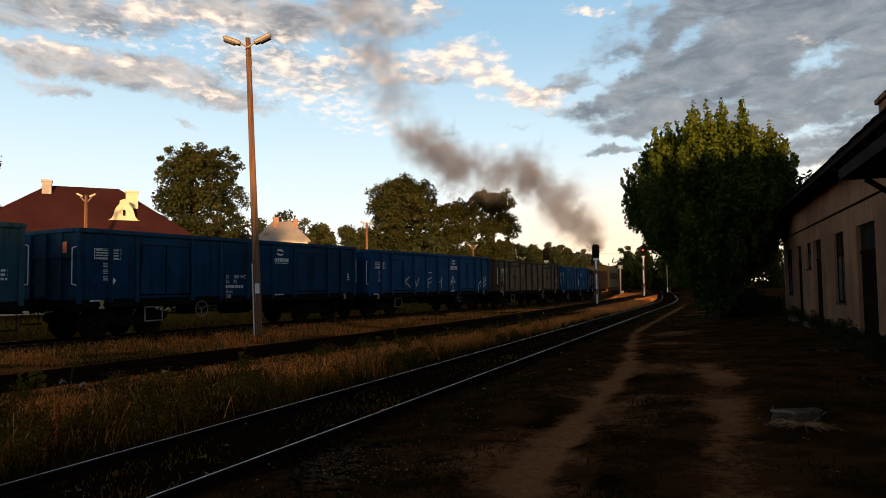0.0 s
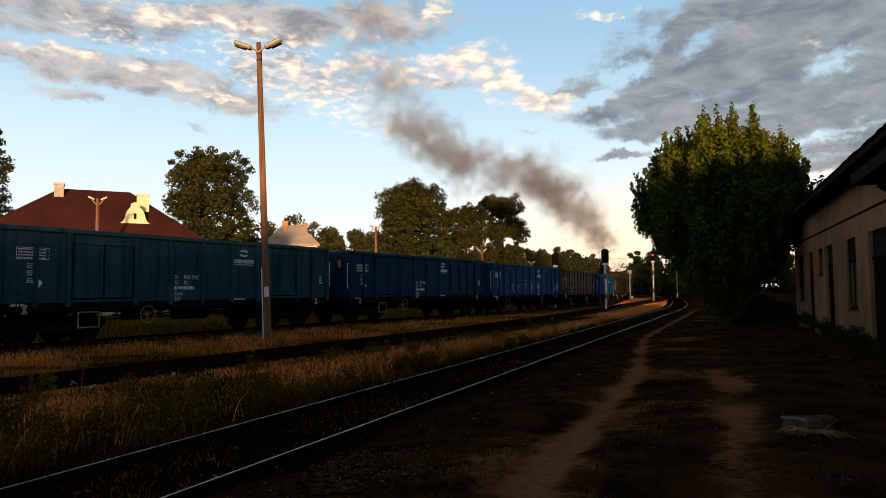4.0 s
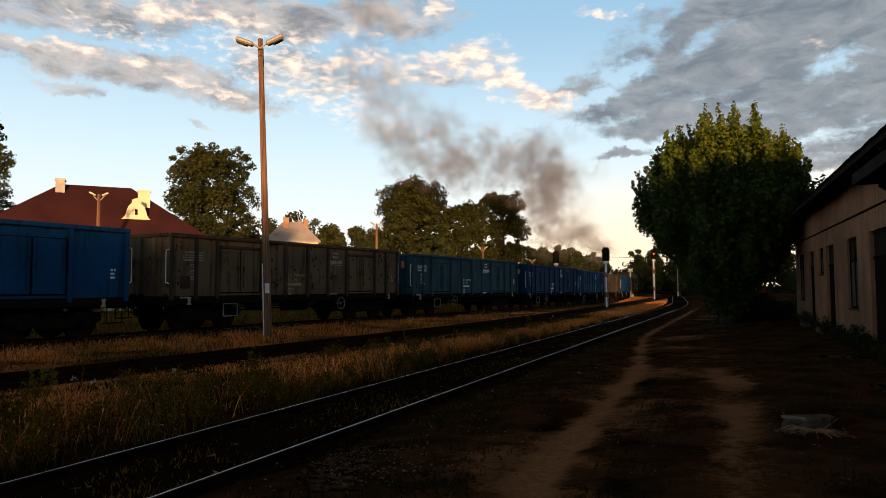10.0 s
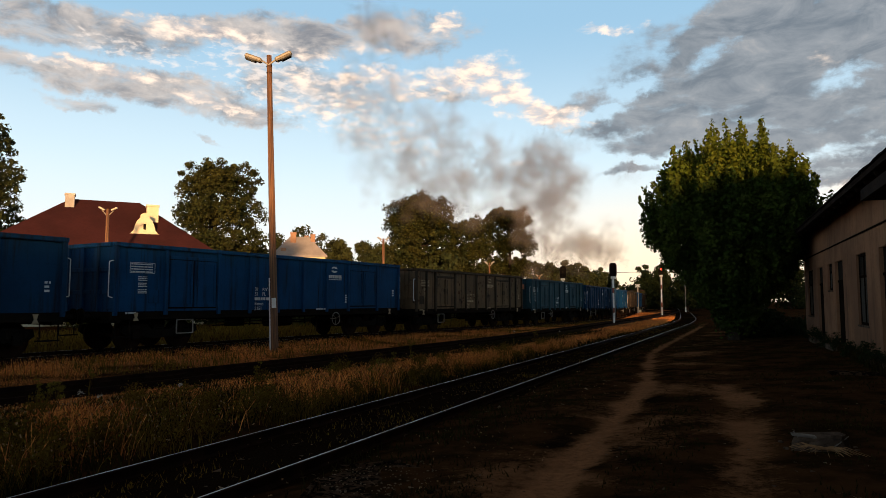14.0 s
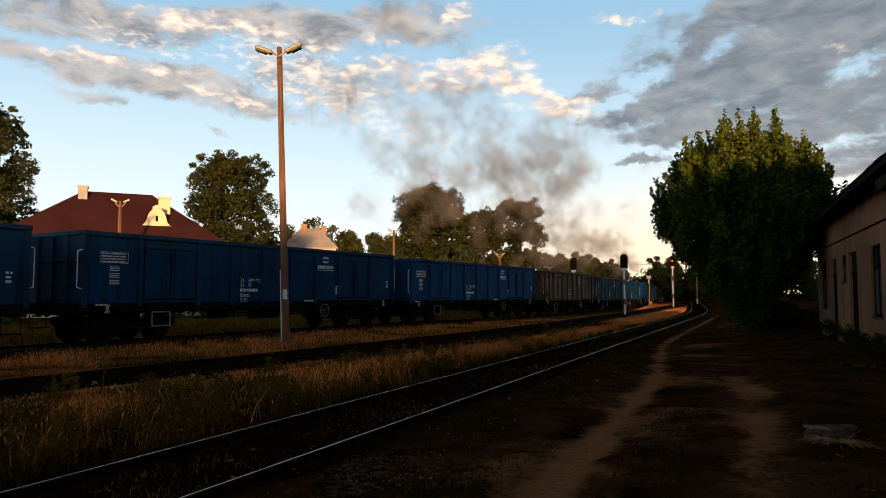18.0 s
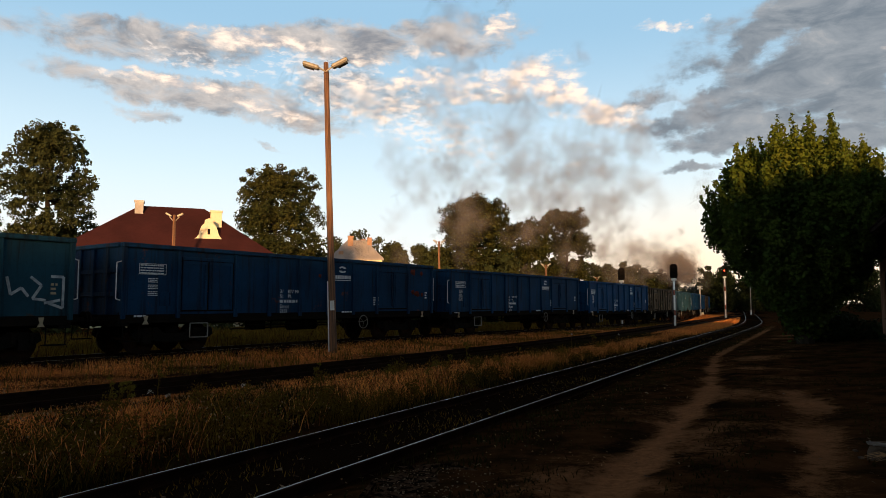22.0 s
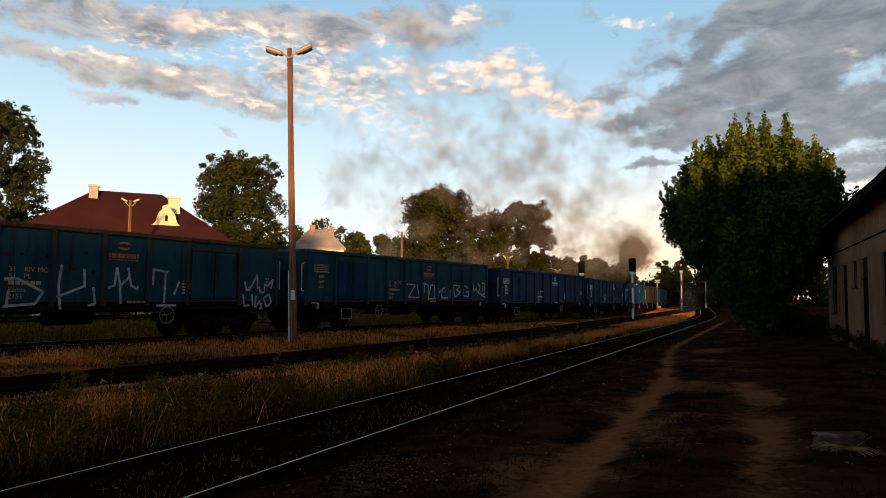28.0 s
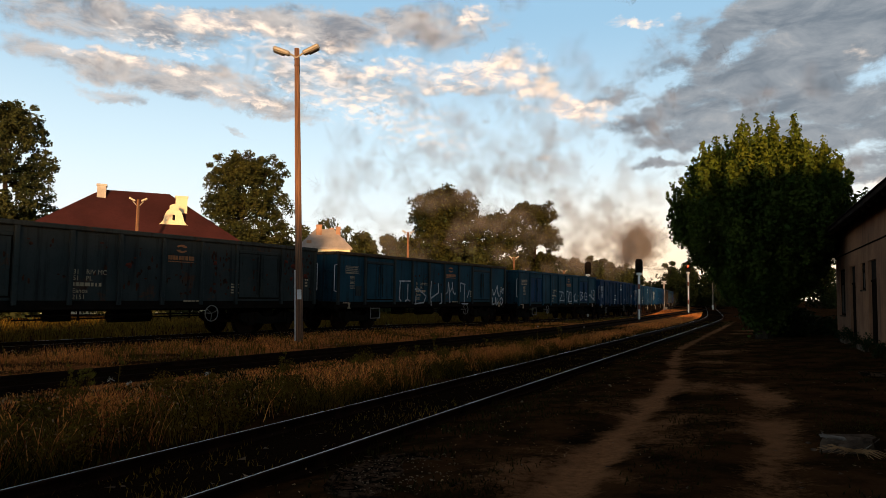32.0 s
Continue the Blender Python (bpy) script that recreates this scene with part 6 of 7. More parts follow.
def bough_tree(name, label, x, y, lobes, clumps, trunk_top, r0, per, size, leaf, seed, group=""):
    tr = thing(name, label, "tree", pose(x, y, 0.1), group=group)
    bm = bmesh.new()
    limbs(bm, (0, 0, -0.2), (0, 0, trunk_top), r0, lobes, seed)
    part("trunk", bm, M["bark"], tr)
    # a loose dark heart of shaded leaves, and the leafy clumps outside
    heart = [(a * 0.8, b * 0.8, c, s * 0.85, t * 0.8) for a, b, c, s, t in lobes]
    part("crown", quads("crown", np.concatenate([clump_leaves(clumps, per, size, seed), leaf_cloud(heart, len(clumps) * per // 4, size * 1.1, seed + 1, 0.1, gaps=-1.3)]), leaf), None, tr)
    return tr


# the maple beside the path: an upturned egg of leaves with upright shoots on top
MX, MY = 11.6, 28.7
mb, core = [], []
rs = random.Random(12)
ENV_Z = [0.9, 1.6, 2.6, 3.6, 4.6, 5.4, 6.2, 7.0, 7.7, 8.3]
ENV_R = [0.4, 1.0, 2.1, 3.05, 3.7, 3.75, 3.35, 2.65, 1.8, 0.8]
for z, rad in zip(ENV_Z[:-2], ENV_R[:-2]):
    core.append((0, 0, z, max(rad * 0.74, 0.9), 0.8))
# leafy sprays that stand up and out all over the head
# sprays above 6.1 m take the lightened colour, painted as if sunlit
young_lit = []
for i in range(300):
    k = (i + 0.5) / 300
    z = 1.0 + 6.6 * k
    rad = float(np.interp(z, ENV_Z, ENV_R))
    a = i * 2.39996 + rs.uniform(-0.3, 0.3)
    d = rad * rs.uniform(0.78, 1.04)
    w = rs.uniform(0.17, 0.34)
    hgt = rs.uniform(0.30, 0.55)
    for j in range(3):
        q = 0.90 + 0.055 * j
        (young_lit if z > 6.1 and j > 0 else mb).append((d * q * math.cos(a), d * q * math.sin(a), z - 0.25 + 0.33 * j, w * (1.3 - 0.40 * j), hgt * (1 - 0.22 * j)))
# upright leading shoots on top
for i in range(30):
    a, d = i * 2.39996, 2.75 * math.sqrt((i + 0.5) / 30)
    hgt = 8.35 - 0.20 * d * d + rs.uniform(-0.6, 0.45)
    w = rs.uniform(0.22, 0.34)
    ca, sa = d * math.cos(a), d * math.sin(a)
    mb.append((ca, sa, hgt - 1.5, w * 2.2, 0.8))
    for j in range(5):
        young_lit.append((ca * (1 + 0.03 * j) + rs.uniform(-0.08, 0.08), sa * (1 + 0.03 * j) + rs.uniform(-0.08, 0.08), hgt - 1.0 + 0.38 * j, w * (1.75 - 0.34 * j), 0.34))
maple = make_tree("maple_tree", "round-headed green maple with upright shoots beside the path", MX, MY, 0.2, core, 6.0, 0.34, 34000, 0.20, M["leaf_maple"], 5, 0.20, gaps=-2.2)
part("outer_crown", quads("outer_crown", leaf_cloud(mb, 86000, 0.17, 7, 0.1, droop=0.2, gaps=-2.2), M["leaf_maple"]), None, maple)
part("young_crown", quads("young_crown", leaf_cloud(young_lit, 30000, 0.17, 6, 0.0, droop=0.25, gaps=-2.2), M["leaf_young_lit"]), None, maple, "yellow-green new leaves on the upright shoots, lightened as if sunlit")

# oaks and other trees beyond the train
bough_tree("oak_tree", "broad dark oak with ragged lobes behind the train", -20.75, 56.3, *boughs(21, 13.5, 1.8, 4.5, 30, 15, 0.62), 10.5, 0.45, 110, 0.22, M["leaf_oak"], 22)
bough_tree("oak_tree", "large spreading oak in a group beyond the yard", -5.9, 94.7, *boughs(31, 16.7, 2.0, 6.4, 36, 15, 0.85), 13.0, 0.55, 100, 0.34, M["leaf_oak"], 32)
bough_tree("oak_tree", "rounded oak in a group beyond the yard", 2.0, 100.0, *boughs(41, 14.3, 1.0, 4.8, 22, 13, 0.8), 10.5, 0.4, 90, 0.34, M["leaf_oak"], 42)
bough_tree("oak_tree", "tall oak at the end of a group in drifting smoke", 7.6, 103.8, *boughs(51, 16.3, 1.5, 4.4, 24, 14, 0.8), 12.0, 0.4, 90, 0.34, M["leaf_oak"], 52)
bough_tree("poplar_tree", "tall narrow poplar behind the train", -39.6, 52.9, *boughs(61, 17.1, 2.0, 3.9, 34, 14, 0.55, narrow=1.5), 14.0, 0.4, 90, 0.24, M["leaf_poplar"], 62)
bough_tree("poplar_tree", "tall poplar beside another behind the train", -46.0, 50.0, *boughs(71, 17.0, 2.0, 3.9, 32, 13, 0.6, narrow=1.5), 14.0, 0.4, 80, 0.24, M["leaf_poplar"], 72)
# lower trees and bushes along the yard's far side
FAR = [(-25.6, 112, 14.6, 4.2), (-30.6, 111, 13.4, 3.6), (-21.6, 112, 12.8, 3.2), (-18.5, 103, 11.2, 3.2), (-14.3, 100, 10.6, 3.4), (-10.5, 92, 9.6, 3.6), (-2.0, 88, 8.0, 3.4), (13.5, 118, 8.6, 3.2), (16.5, 124, 8.8, 3.0), (20.3, 128, 9.6, 2.8), (24.0, 134, 9.8, 2.0),
       (27.5, 146, 8.6, 2.6), (31.5, 150, 9.2, 1.7), (34, 156, 8.4, 3.0), (-34, 84, 7.5, 4.0), (20, 150, 9.0, 4.5), (-29, 96, 9.5, 3.8)]
for i, (x, y, hgt, rad) in enumerate(FAR):
    make_tree("yard_tree", "low leafy tree beyond the goods train", x, y, 0.05, crown(80 + i, hgt, 0.6, rad, 16, 0.36), hgt * 0.7, 0.22, 7000, 0.52, M["leaf_far"], 90 + i, 0.3, group="low trees beyond the yard")
DARK = [(36.5, 135, 9.0, 2.6), (40.5, 136, 8.4, 2.6), (45, 134, 8.0, 3.2), (50, 134, 8.0, 4.0), (56, 130, 7.5, 4.5), (44, 150, 9.5, 4.0), (52, 150, 9.0, 4.4), (62, 128, 9, 5), (36, 178, 10, 5)]
for i, (x, y, hgt, rad) in enumerate(DARK):
    make_tree("lineside_tree", "dark tree where the line bends away", x, y, 0.05, crown(180 + i, hgt, 0.3, rad, 14, 0.36), hgt * 0.7, 0.22, 6000, 0.5, M["leaf_dark"], 190 + i, 0.3, group="trees at the bend of the line")


def line_post(x, y):
    """A slim grey post with a whitewashed foot."""
    lp = thing("line_post", "slim grey concrete post with a whitewashed foot", "post", pose(x, y, 0.05))
    bm = bmesh.new()
    tube(bm, (0, 0, 0.7), (0, 0, 5.9), 0.10, 0.07, seg=8)
    part("shaft", bm, M["dull_steel"], lp)
    bm = bmesh.new()
    tube(bm, (0, 0, -0.1), (0, 0, 0.7), 0.13, 0.105, seg=8)
    part("foot", bm, M["white"], lp, "whitewashed foot")


line_post(39.9, 120.0)


def cross_post(x, y):
    """A pale marker post with two short crossed boards at its head."""
    cp = thing("marker_post", "pale marker post with crossed boards beside the line", "post", pose(x, y, 0.0, 0, 0, -14))
    bm = bmesh.new()
    box(bm, -0.10, 0.10, -0.08, 0.08, -0.1, 4.35, bevel=0.02)
    part("shaft", bm, M["chalk"], cp)
    for a in (-32, 32):
        bm = bmesh.new()
        box(bm, -0.42, 0.42, -0.02, 0.02, -0.07, 0.07, bevel=0.008)
        part("cross_board", bm, M["white"], cp, m=pose(0, -0.10 - 0.0006 * a, 4.1, 0, a, 0))


cross_post(26.3, 100.0)
# small cream box added as a stand-in for a sun-bright spot
bm = bmesh.new()
box(bm, -0.2, 0.2, -0.16, 0.16, -0.05, 0.5, bevel=0.05)
single("relay_box", bm, M["cream"], "low pale box standing in for a sun-bright spot by the rails", "box", pose(27.9, 105.0, 0.0, 0, 0, -14))


def wood(name, label, cx, cy, n, spread_x, spread_y, hgt, size, leaf, seed, count):
    r = random.Random(seed)
    bl = []
    for i in range(n):
        s = r.uniform(0.35, 0.6) * hgt
        bl.append((cx + r.uniform(-1, 1) * spread_x, cy + r.uniform(-1, 1) * spread_y, r.uniform(0.2, 0.62) * hgt, s * 1.2, s * 0.8))
    return tagged(new(name, quads(name, leaf_cloud(bl, count, size, seed, 0.5), leaf)), label, "woods", kind="stuff")


wood("distant_woods", "distant line of woods", 30, 330, 60, 170, 14, 11, 2.2, M["leaf_far"], 301, 14000)
wood("distant_woods", "distant line of woods behind houses", -150, 220, 60, 90, 40, 10, 1.8, M["leaf_far"], 302, 14000)
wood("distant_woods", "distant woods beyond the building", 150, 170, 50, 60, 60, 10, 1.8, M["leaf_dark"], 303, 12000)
# unseen woods, added to keep the sun off the far wagons and loco
wood("tall_woods", "unseen tall woods added to shade the far wagons", 74, -42, 80, 32, 5, 19, 1.1, M["leaf_dark"], 305, 40000)
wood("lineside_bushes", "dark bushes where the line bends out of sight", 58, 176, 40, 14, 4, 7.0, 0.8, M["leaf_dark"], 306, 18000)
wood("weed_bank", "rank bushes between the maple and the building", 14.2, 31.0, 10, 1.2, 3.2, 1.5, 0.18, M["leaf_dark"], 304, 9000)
for k, (hx, hy) in enumerate(((-38, 34), (-30, 38), (-22, 43.5), (-14, 49), (-6, 58), (2, 68))):
    wood("hedge", "low unkempt hedge beyond the train", hx, hy, 26, 4.6, 1.6, 2.4, 0.32, M["leaf_far"], 310 + k, 7000)


# ---------------------------------------------------------------- grass and weeds
def blades(xy, height, width, seed, lean=0.35, material=None, name="grass", label="", category="grass", low_at=None, heads=0.0):
    """Bent blades of grass: two tapering quads each."""
    r = np.random.default_rng(seed)
    n = len(xy)
    z = ground_z(xy[:, 0], xy[:, 1]) - 0.02
    h = height * r.uniform(0.45, 1.25, n)
    if low_at is not None:
        h = h * np.clip((np.abs(line_lateral(xy[:, 0], xy[:, 1], low_at)[0]) - 1.3) / 3.4, 0.16, 1)
    a = r.uniform(0, 2 * np.pi, n)
    b = r.uniform(0, 2 * np.pi, n)
    base = np.stack([xy[:, 0], xy[:, 1], z], 1)
    w = np.stack([np.cos(a), np.sin(a), 0 * a], 1) * (width * r.uniform(0.6, 1.3, n))[:, None]
    ln = np.stack([np.cos(b), np.sin(b), 0 * b], 1) * (h * lean * r.uniform(0.2, 1.0, n))[:, None]
    up = np.stack([0 * h, 0 * h, h], 1)
    mid = base + up * 0.55 + ln * 0.35
    tip = base + up + ln
    q1 = np.stack([base - w, base + w, mid + w * 0.7, mid - w * 0.7], 1)
    q2 = np.stack([mid - w * 0.7, mid + w * 0.7, tip + w * 0.15, tip - w * 0.15], 1)
    parts = [q1, q2]
    if heads:
        k = r.random(n) < 0.55
        hw = w[k] / np.maximum(np.linalg.norm(w[k], axis=1), 1e-6)[:, None] * heads
        t0, t1 = (mid + (tip - mid) * 0.55)[k], (tip + (tip - mid) * 0.12)[k]
        hm = (t0 + t1) / 2
        parts.append(np.stack([t0, hm + hw, t1, hm - hw], 1))
    return tagged(new(name, quads(name, np.concatenate(parts), material)), label, category, kind="stuff")


def strip(line, lo, hi, s_lo, s_hi, n, seed, dens=None, power=1.6):
    """Random spots along a line, lo to hi metres to its left, thicker near the camera."""
    r = np.random.default_rng(seed)
    s = s_lo + (s_hi - s_lo) * r.random(n) ** power
    l = r.uniform(lo, hi, n)
    p = np.array([on_line(line, v) for v in s])
    xy = np.stack([p[:, 0] - np.cos(p[:, 2]) * l, p[:, 1] + np.sin(p[:, 2]) * l], 1)
    if dens is not None:
        keep = r.random(n) < dens(xy[:, 0], xy[:, 1], l)
        xy = xy[keep]
    return xy


patch = lambda f, o, lo=-0.3: (lambda x, y, l: np.clip(0.45 + 0.63 * (nz(x, y, f, o) - lo), 0.08, 1) * np.clip(0.6 + 0.8 * nz(x, y, f * 3.7, o + 1), 0.08, 1))
# between the near and the disused track
def clear_of_mid(f):
    """Thins the grass out over the bed of the disused track."""
    return lambda x, y, l: f(x, y, l) * np.clip((np.abs(line_lateral(x, y, LINE_MID)[0]) - 0.9) * 2.5, 0, 1)


def far_in(x, y):
    return math.sin(radians(23.2)) * x + math.cos(radians(23.2)) * y


dry_part = lambda x, y, l: np.clip(0.42 + (l - 2.4) / 2.6 + (far_in(x, y) - 10) / 6 + 0.6 * nz(x, y, 0.75, 0.9), 0.03, 1) * np.clip(0.5 + 0.9 * nz(x, y, 2.6, 1.9), 0.03, 1)
green_part = lambda x, y, l: np.clip((far_in(x, y) - 2) / 8, 0.4, 1) * np.clip(1.15 - (far_in(x, y) - 9) / 22 + 0.5 * nz(x, y, 0.9, 2.2), 0.10, 1) * np.clip(0.5 + 0.9 * nz(x, y, 2.3, 0.4), 0.04, 1)
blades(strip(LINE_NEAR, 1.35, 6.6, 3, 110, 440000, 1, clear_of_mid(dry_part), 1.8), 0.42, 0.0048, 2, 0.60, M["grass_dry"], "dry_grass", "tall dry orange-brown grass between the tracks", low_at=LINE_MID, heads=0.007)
blades(strip(LINE_NEAR, 1.1, 6.2, 0, 60, 150000, 3, clear_of_mid(green_part), 1.9), 0.34, 0.0065, 4, 0.8, M["grass_green"], "green_weeds", "green weeds and grass between the tracks", low_at=LINE_MID)
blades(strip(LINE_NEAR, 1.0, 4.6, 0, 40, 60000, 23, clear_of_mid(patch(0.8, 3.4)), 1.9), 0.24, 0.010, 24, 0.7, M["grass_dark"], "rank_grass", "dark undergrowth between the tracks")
def grass_heads(xy, lo, hi, size, seed, material, label):
    """Tiny loose flower and seed heads that stand among the grass."""
    r = np.random.default_rng(seed)
    n = len(xy)
    low = np.clip((np.abs(line_lateral(xy[:, 0], xy[:, 1], LINE_MID)[0]) - 1.0) / 3.0, 0.25, 1)
    c = np.stack([xy[:, 0], xy[:, 1], ground_z(xy[:, 0], xy[:, 1]) + r.uniform(lo, hi, n) * low], 1)
    u, v = r.normal(size=(n, 3)) * size, r.normal(size=(n, 3)) * size
    return tagged(new("grass_heads", quads("grass_heads", np.stack([c - u, c - v, c + u, c + v], 1), material)), label, "grass", kind="stuff")


grass_heads(strip(LINE_NEAR, 1.2, 6.2, 3, 60, 15000, 41, clear_of_mid(patch(0.7, 0.3)), 1.9), 0.12, 0.46, 0.008, 42, M["straw"], "pale seed heads among the grass between the tracks")
grass_heads(strip(LINE_NEAR, 1.2, 6.0, 3, 40, 9000, 43, clear_of_mid(patch(0.9, 2.3)), 1.9), 0.10, 0.40, 0.009, 44, M["flower"], "small yellow-green flower heads among the weeds")
grass_heads(strip(LINE_TRAIN, -5.4, -1.6, 3, 60, 6000, 45, clear_of_mid(patch(0.6, 1.3)), 1.6), 0.08, 0.30, 0.010, 46, M["straw"], "pale seed heads beside the train's track")
grass_heads(strip(LINE_NEAR, -3.2, 0.7, 0, 30, 2600, 47, patch(0.9, 3.3), 1.8), 0.01, 0.07, 0.006, 48, M["straw"], "tiny pale flowers low beside the rails")
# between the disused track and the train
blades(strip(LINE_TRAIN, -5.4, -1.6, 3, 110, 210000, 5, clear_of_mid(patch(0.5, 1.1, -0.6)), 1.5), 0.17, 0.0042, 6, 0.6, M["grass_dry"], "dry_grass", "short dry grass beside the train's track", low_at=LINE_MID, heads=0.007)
blades(strip(LINE_TRAIN, -5.4, -1.5, 3, 60, 14000, 7, clear_of_mid(patch(0.7, 3.1)), 1.5), 0.26, 0.012, 8, 0.5, M["grass_green"], "green_weeds", "green grass beside the train's track")
# inside and beside the near rails
blades(strip(LINE_NEAR, -0.66, 0.66, 0, 60, 11000, 11, patch(0.9, 0.7), 1.8), 0.07, 0.007, 12, 0.8, M["grass_green"], "green_weeds", "low weeds between the rails of a track")
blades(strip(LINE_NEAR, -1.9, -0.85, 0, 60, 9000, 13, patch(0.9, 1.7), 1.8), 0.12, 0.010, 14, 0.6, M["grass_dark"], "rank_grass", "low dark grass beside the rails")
# beyond the train
blades(strip(LINE_TRAIN, 1.8, 16, 0, 90, 26000, 15, None, 1.2), 0.35, 0.02, 16, 0.5, M["grass_green"], "green_weeds", "grass beyond the train")
off_rut = lambda x, y, l: np.clip((rut_distance(x, y) - 0.38) * 2.2, 0, 1) * patch(0.8, 5.0, -0.2)(x, y, l)
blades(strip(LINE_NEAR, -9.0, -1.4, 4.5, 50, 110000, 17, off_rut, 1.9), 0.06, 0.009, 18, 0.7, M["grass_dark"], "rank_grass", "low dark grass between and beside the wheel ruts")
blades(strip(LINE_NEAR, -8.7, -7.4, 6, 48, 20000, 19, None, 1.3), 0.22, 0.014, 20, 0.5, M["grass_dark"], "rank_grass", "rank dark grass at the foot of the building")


# ---------------------------------------------------------------- smoke
def smoke_material():
    """Thin soot: each wisp is densest at its middle and fades out to its rim."""
    m = bpy.data.materials.new("thin_brown_smoke")
    m.use_nodes = True
    t = m.node_tree
    bs = t.nodes["Principled BSDF"]
    bs.inputs["Base Color"].default_value = (0.215, 0.192, 0.186, 1)
    bs.inputs["Roughness"].default_value = 1.0
    bs.inputs["Specular IOR Level"].default_value = 0.0
    at = t.nodes.new("ShaderNodeAttribute")
    at.attribute_name = "wisp"
    ln = t.nodes.new("ShaderNodeVectorMath")
    ln.operation = "LENGTH"
    t.links.new(at.outputs["Vector"], ln.inputs[0])
    t.links.new(mth(t, "MULTIPLY", ramp(t, ln.outputs["Value"], 0.70, 0.0), 0.085), bs.inputs["Alpha"])
    return m


M["smoke"] = smoke_material()
scene.cycles.transparent_max_bounces = 128


def puff_mesh(seed, n, radius, wisp):
    """A loose ball of soft wisps of soot, dense inside and thin at the rim."""
    r = np.random.default_rng(seed)
    d = r.normal(size=(n, 3))
    d /= np.linalg.norm(d, axis=1)[:, None]
    c = d * (radius * r.random(n) ** 0.6)[:, None]
    nrm = r.normal(size=(n, 3))
    nrm /= np.linalg.norm(nrm, axis=1)[:, None]
    u = np.cross(nrm, r.normal(size=(n, 3)))
    u /= np.linalg.norm(u, axis=1)[:, None]
    v = np.cross(nrm, u)
    s = wisp * r.uniform(0.6, 1.4, n)[:, None]
    me = quads("smoke_puff", np.stack([c - u * s, c - v * s, c + u * s, c + v * s], 1), M["smoke"])
    at = me.attributes.new("wisp", "FLOAT_VECTOR", "POINT")
    at.data.foreach_set("vector", np.tile(np.array([-1, 0, 0, 0, -1, 0, 1, 0, 0, 0, 1, 0], np.float32), n))
    return me


PUFFS = [puff_mesh(400 + i, 10, 1.8, 2.0) for i in range(6)]
SMALL_PUFFS = [puff_mesh(430 + i, 12, 0.8, 0.8) for i in range(4)]
HAZES = [puff_mesh(410 + i, 9, 3.2, 3.2) for i in range(5)]
BIG_PUFFS = [puff_mesh(420 + i, 12, 2.4, 2.4) for i in range(5)]
SMOKE = thing("smoke_plume", "brown-grey exhaust smoke drifting from the locomotive", "smoke")
SMOKE_PUFFS = []


def train_s(t):
    """Metres that the train has gone since the start."""
    return 2.85 * t + 0.0249 * t * t


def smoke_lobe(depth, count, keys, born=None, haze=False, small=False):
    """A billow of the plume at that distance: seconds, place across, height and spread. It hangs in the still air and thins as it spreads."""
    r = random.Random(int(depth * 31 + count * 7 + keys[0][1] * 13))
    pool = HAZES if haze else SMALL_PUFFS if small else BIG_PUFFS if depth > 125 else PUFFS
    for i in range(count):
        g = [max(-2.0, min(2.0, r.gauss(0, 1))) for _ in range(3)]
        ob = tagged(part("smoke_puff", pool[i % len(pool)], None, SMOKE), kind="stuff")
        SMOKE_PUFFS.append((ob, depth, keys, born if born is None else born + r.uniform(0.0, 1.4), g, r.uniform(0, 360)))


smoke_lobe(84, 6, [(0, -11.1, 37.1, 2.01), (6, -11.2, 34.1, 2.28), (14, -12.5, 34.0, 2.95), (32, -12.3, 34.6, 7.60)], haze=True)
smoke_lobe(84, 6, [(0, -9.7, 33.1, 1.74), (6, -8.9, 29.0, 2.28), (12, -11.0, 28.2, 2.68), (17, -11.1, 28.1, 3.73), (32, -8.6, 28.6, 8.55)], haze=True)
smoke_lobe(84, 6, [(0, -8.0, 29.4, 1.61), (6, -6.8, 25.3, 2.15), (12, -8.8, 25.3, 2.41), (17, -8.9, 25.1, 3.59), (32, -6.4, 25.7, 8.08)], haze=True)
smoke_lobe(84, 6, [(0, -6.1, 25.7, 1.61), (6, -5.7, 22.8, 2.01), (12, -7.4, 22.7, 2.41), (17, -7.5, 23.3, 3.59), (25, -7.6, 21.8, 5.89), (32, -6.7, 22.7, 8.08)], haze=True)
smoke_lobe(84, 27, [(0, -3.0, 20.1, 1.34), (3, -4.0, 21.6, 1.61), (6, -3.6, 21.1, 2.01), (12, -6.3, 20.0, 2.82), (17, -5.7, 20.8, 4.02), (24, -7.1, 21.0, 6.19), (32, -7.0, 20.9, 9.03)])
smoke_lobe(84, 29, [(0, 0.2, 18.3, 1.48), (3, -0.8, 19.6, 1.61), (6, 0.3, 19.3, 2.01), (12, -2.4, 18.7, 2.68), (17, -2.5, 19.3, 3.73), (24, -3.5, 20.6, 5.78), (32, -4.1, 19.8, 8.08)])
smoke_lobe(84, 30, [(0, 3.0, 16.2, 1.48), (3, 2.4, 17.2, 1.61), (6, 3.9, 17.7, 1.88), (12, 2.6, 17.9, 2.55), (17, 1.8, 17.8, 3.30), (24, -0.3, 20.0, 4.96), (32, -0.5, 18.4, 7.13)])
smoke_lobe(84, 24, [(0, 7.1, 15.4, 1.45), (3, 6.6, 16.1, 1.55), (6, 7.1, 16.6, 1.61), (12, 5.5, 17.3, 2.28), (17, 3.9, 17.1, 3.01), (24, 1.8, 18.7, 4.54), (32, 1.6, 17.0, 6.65)])
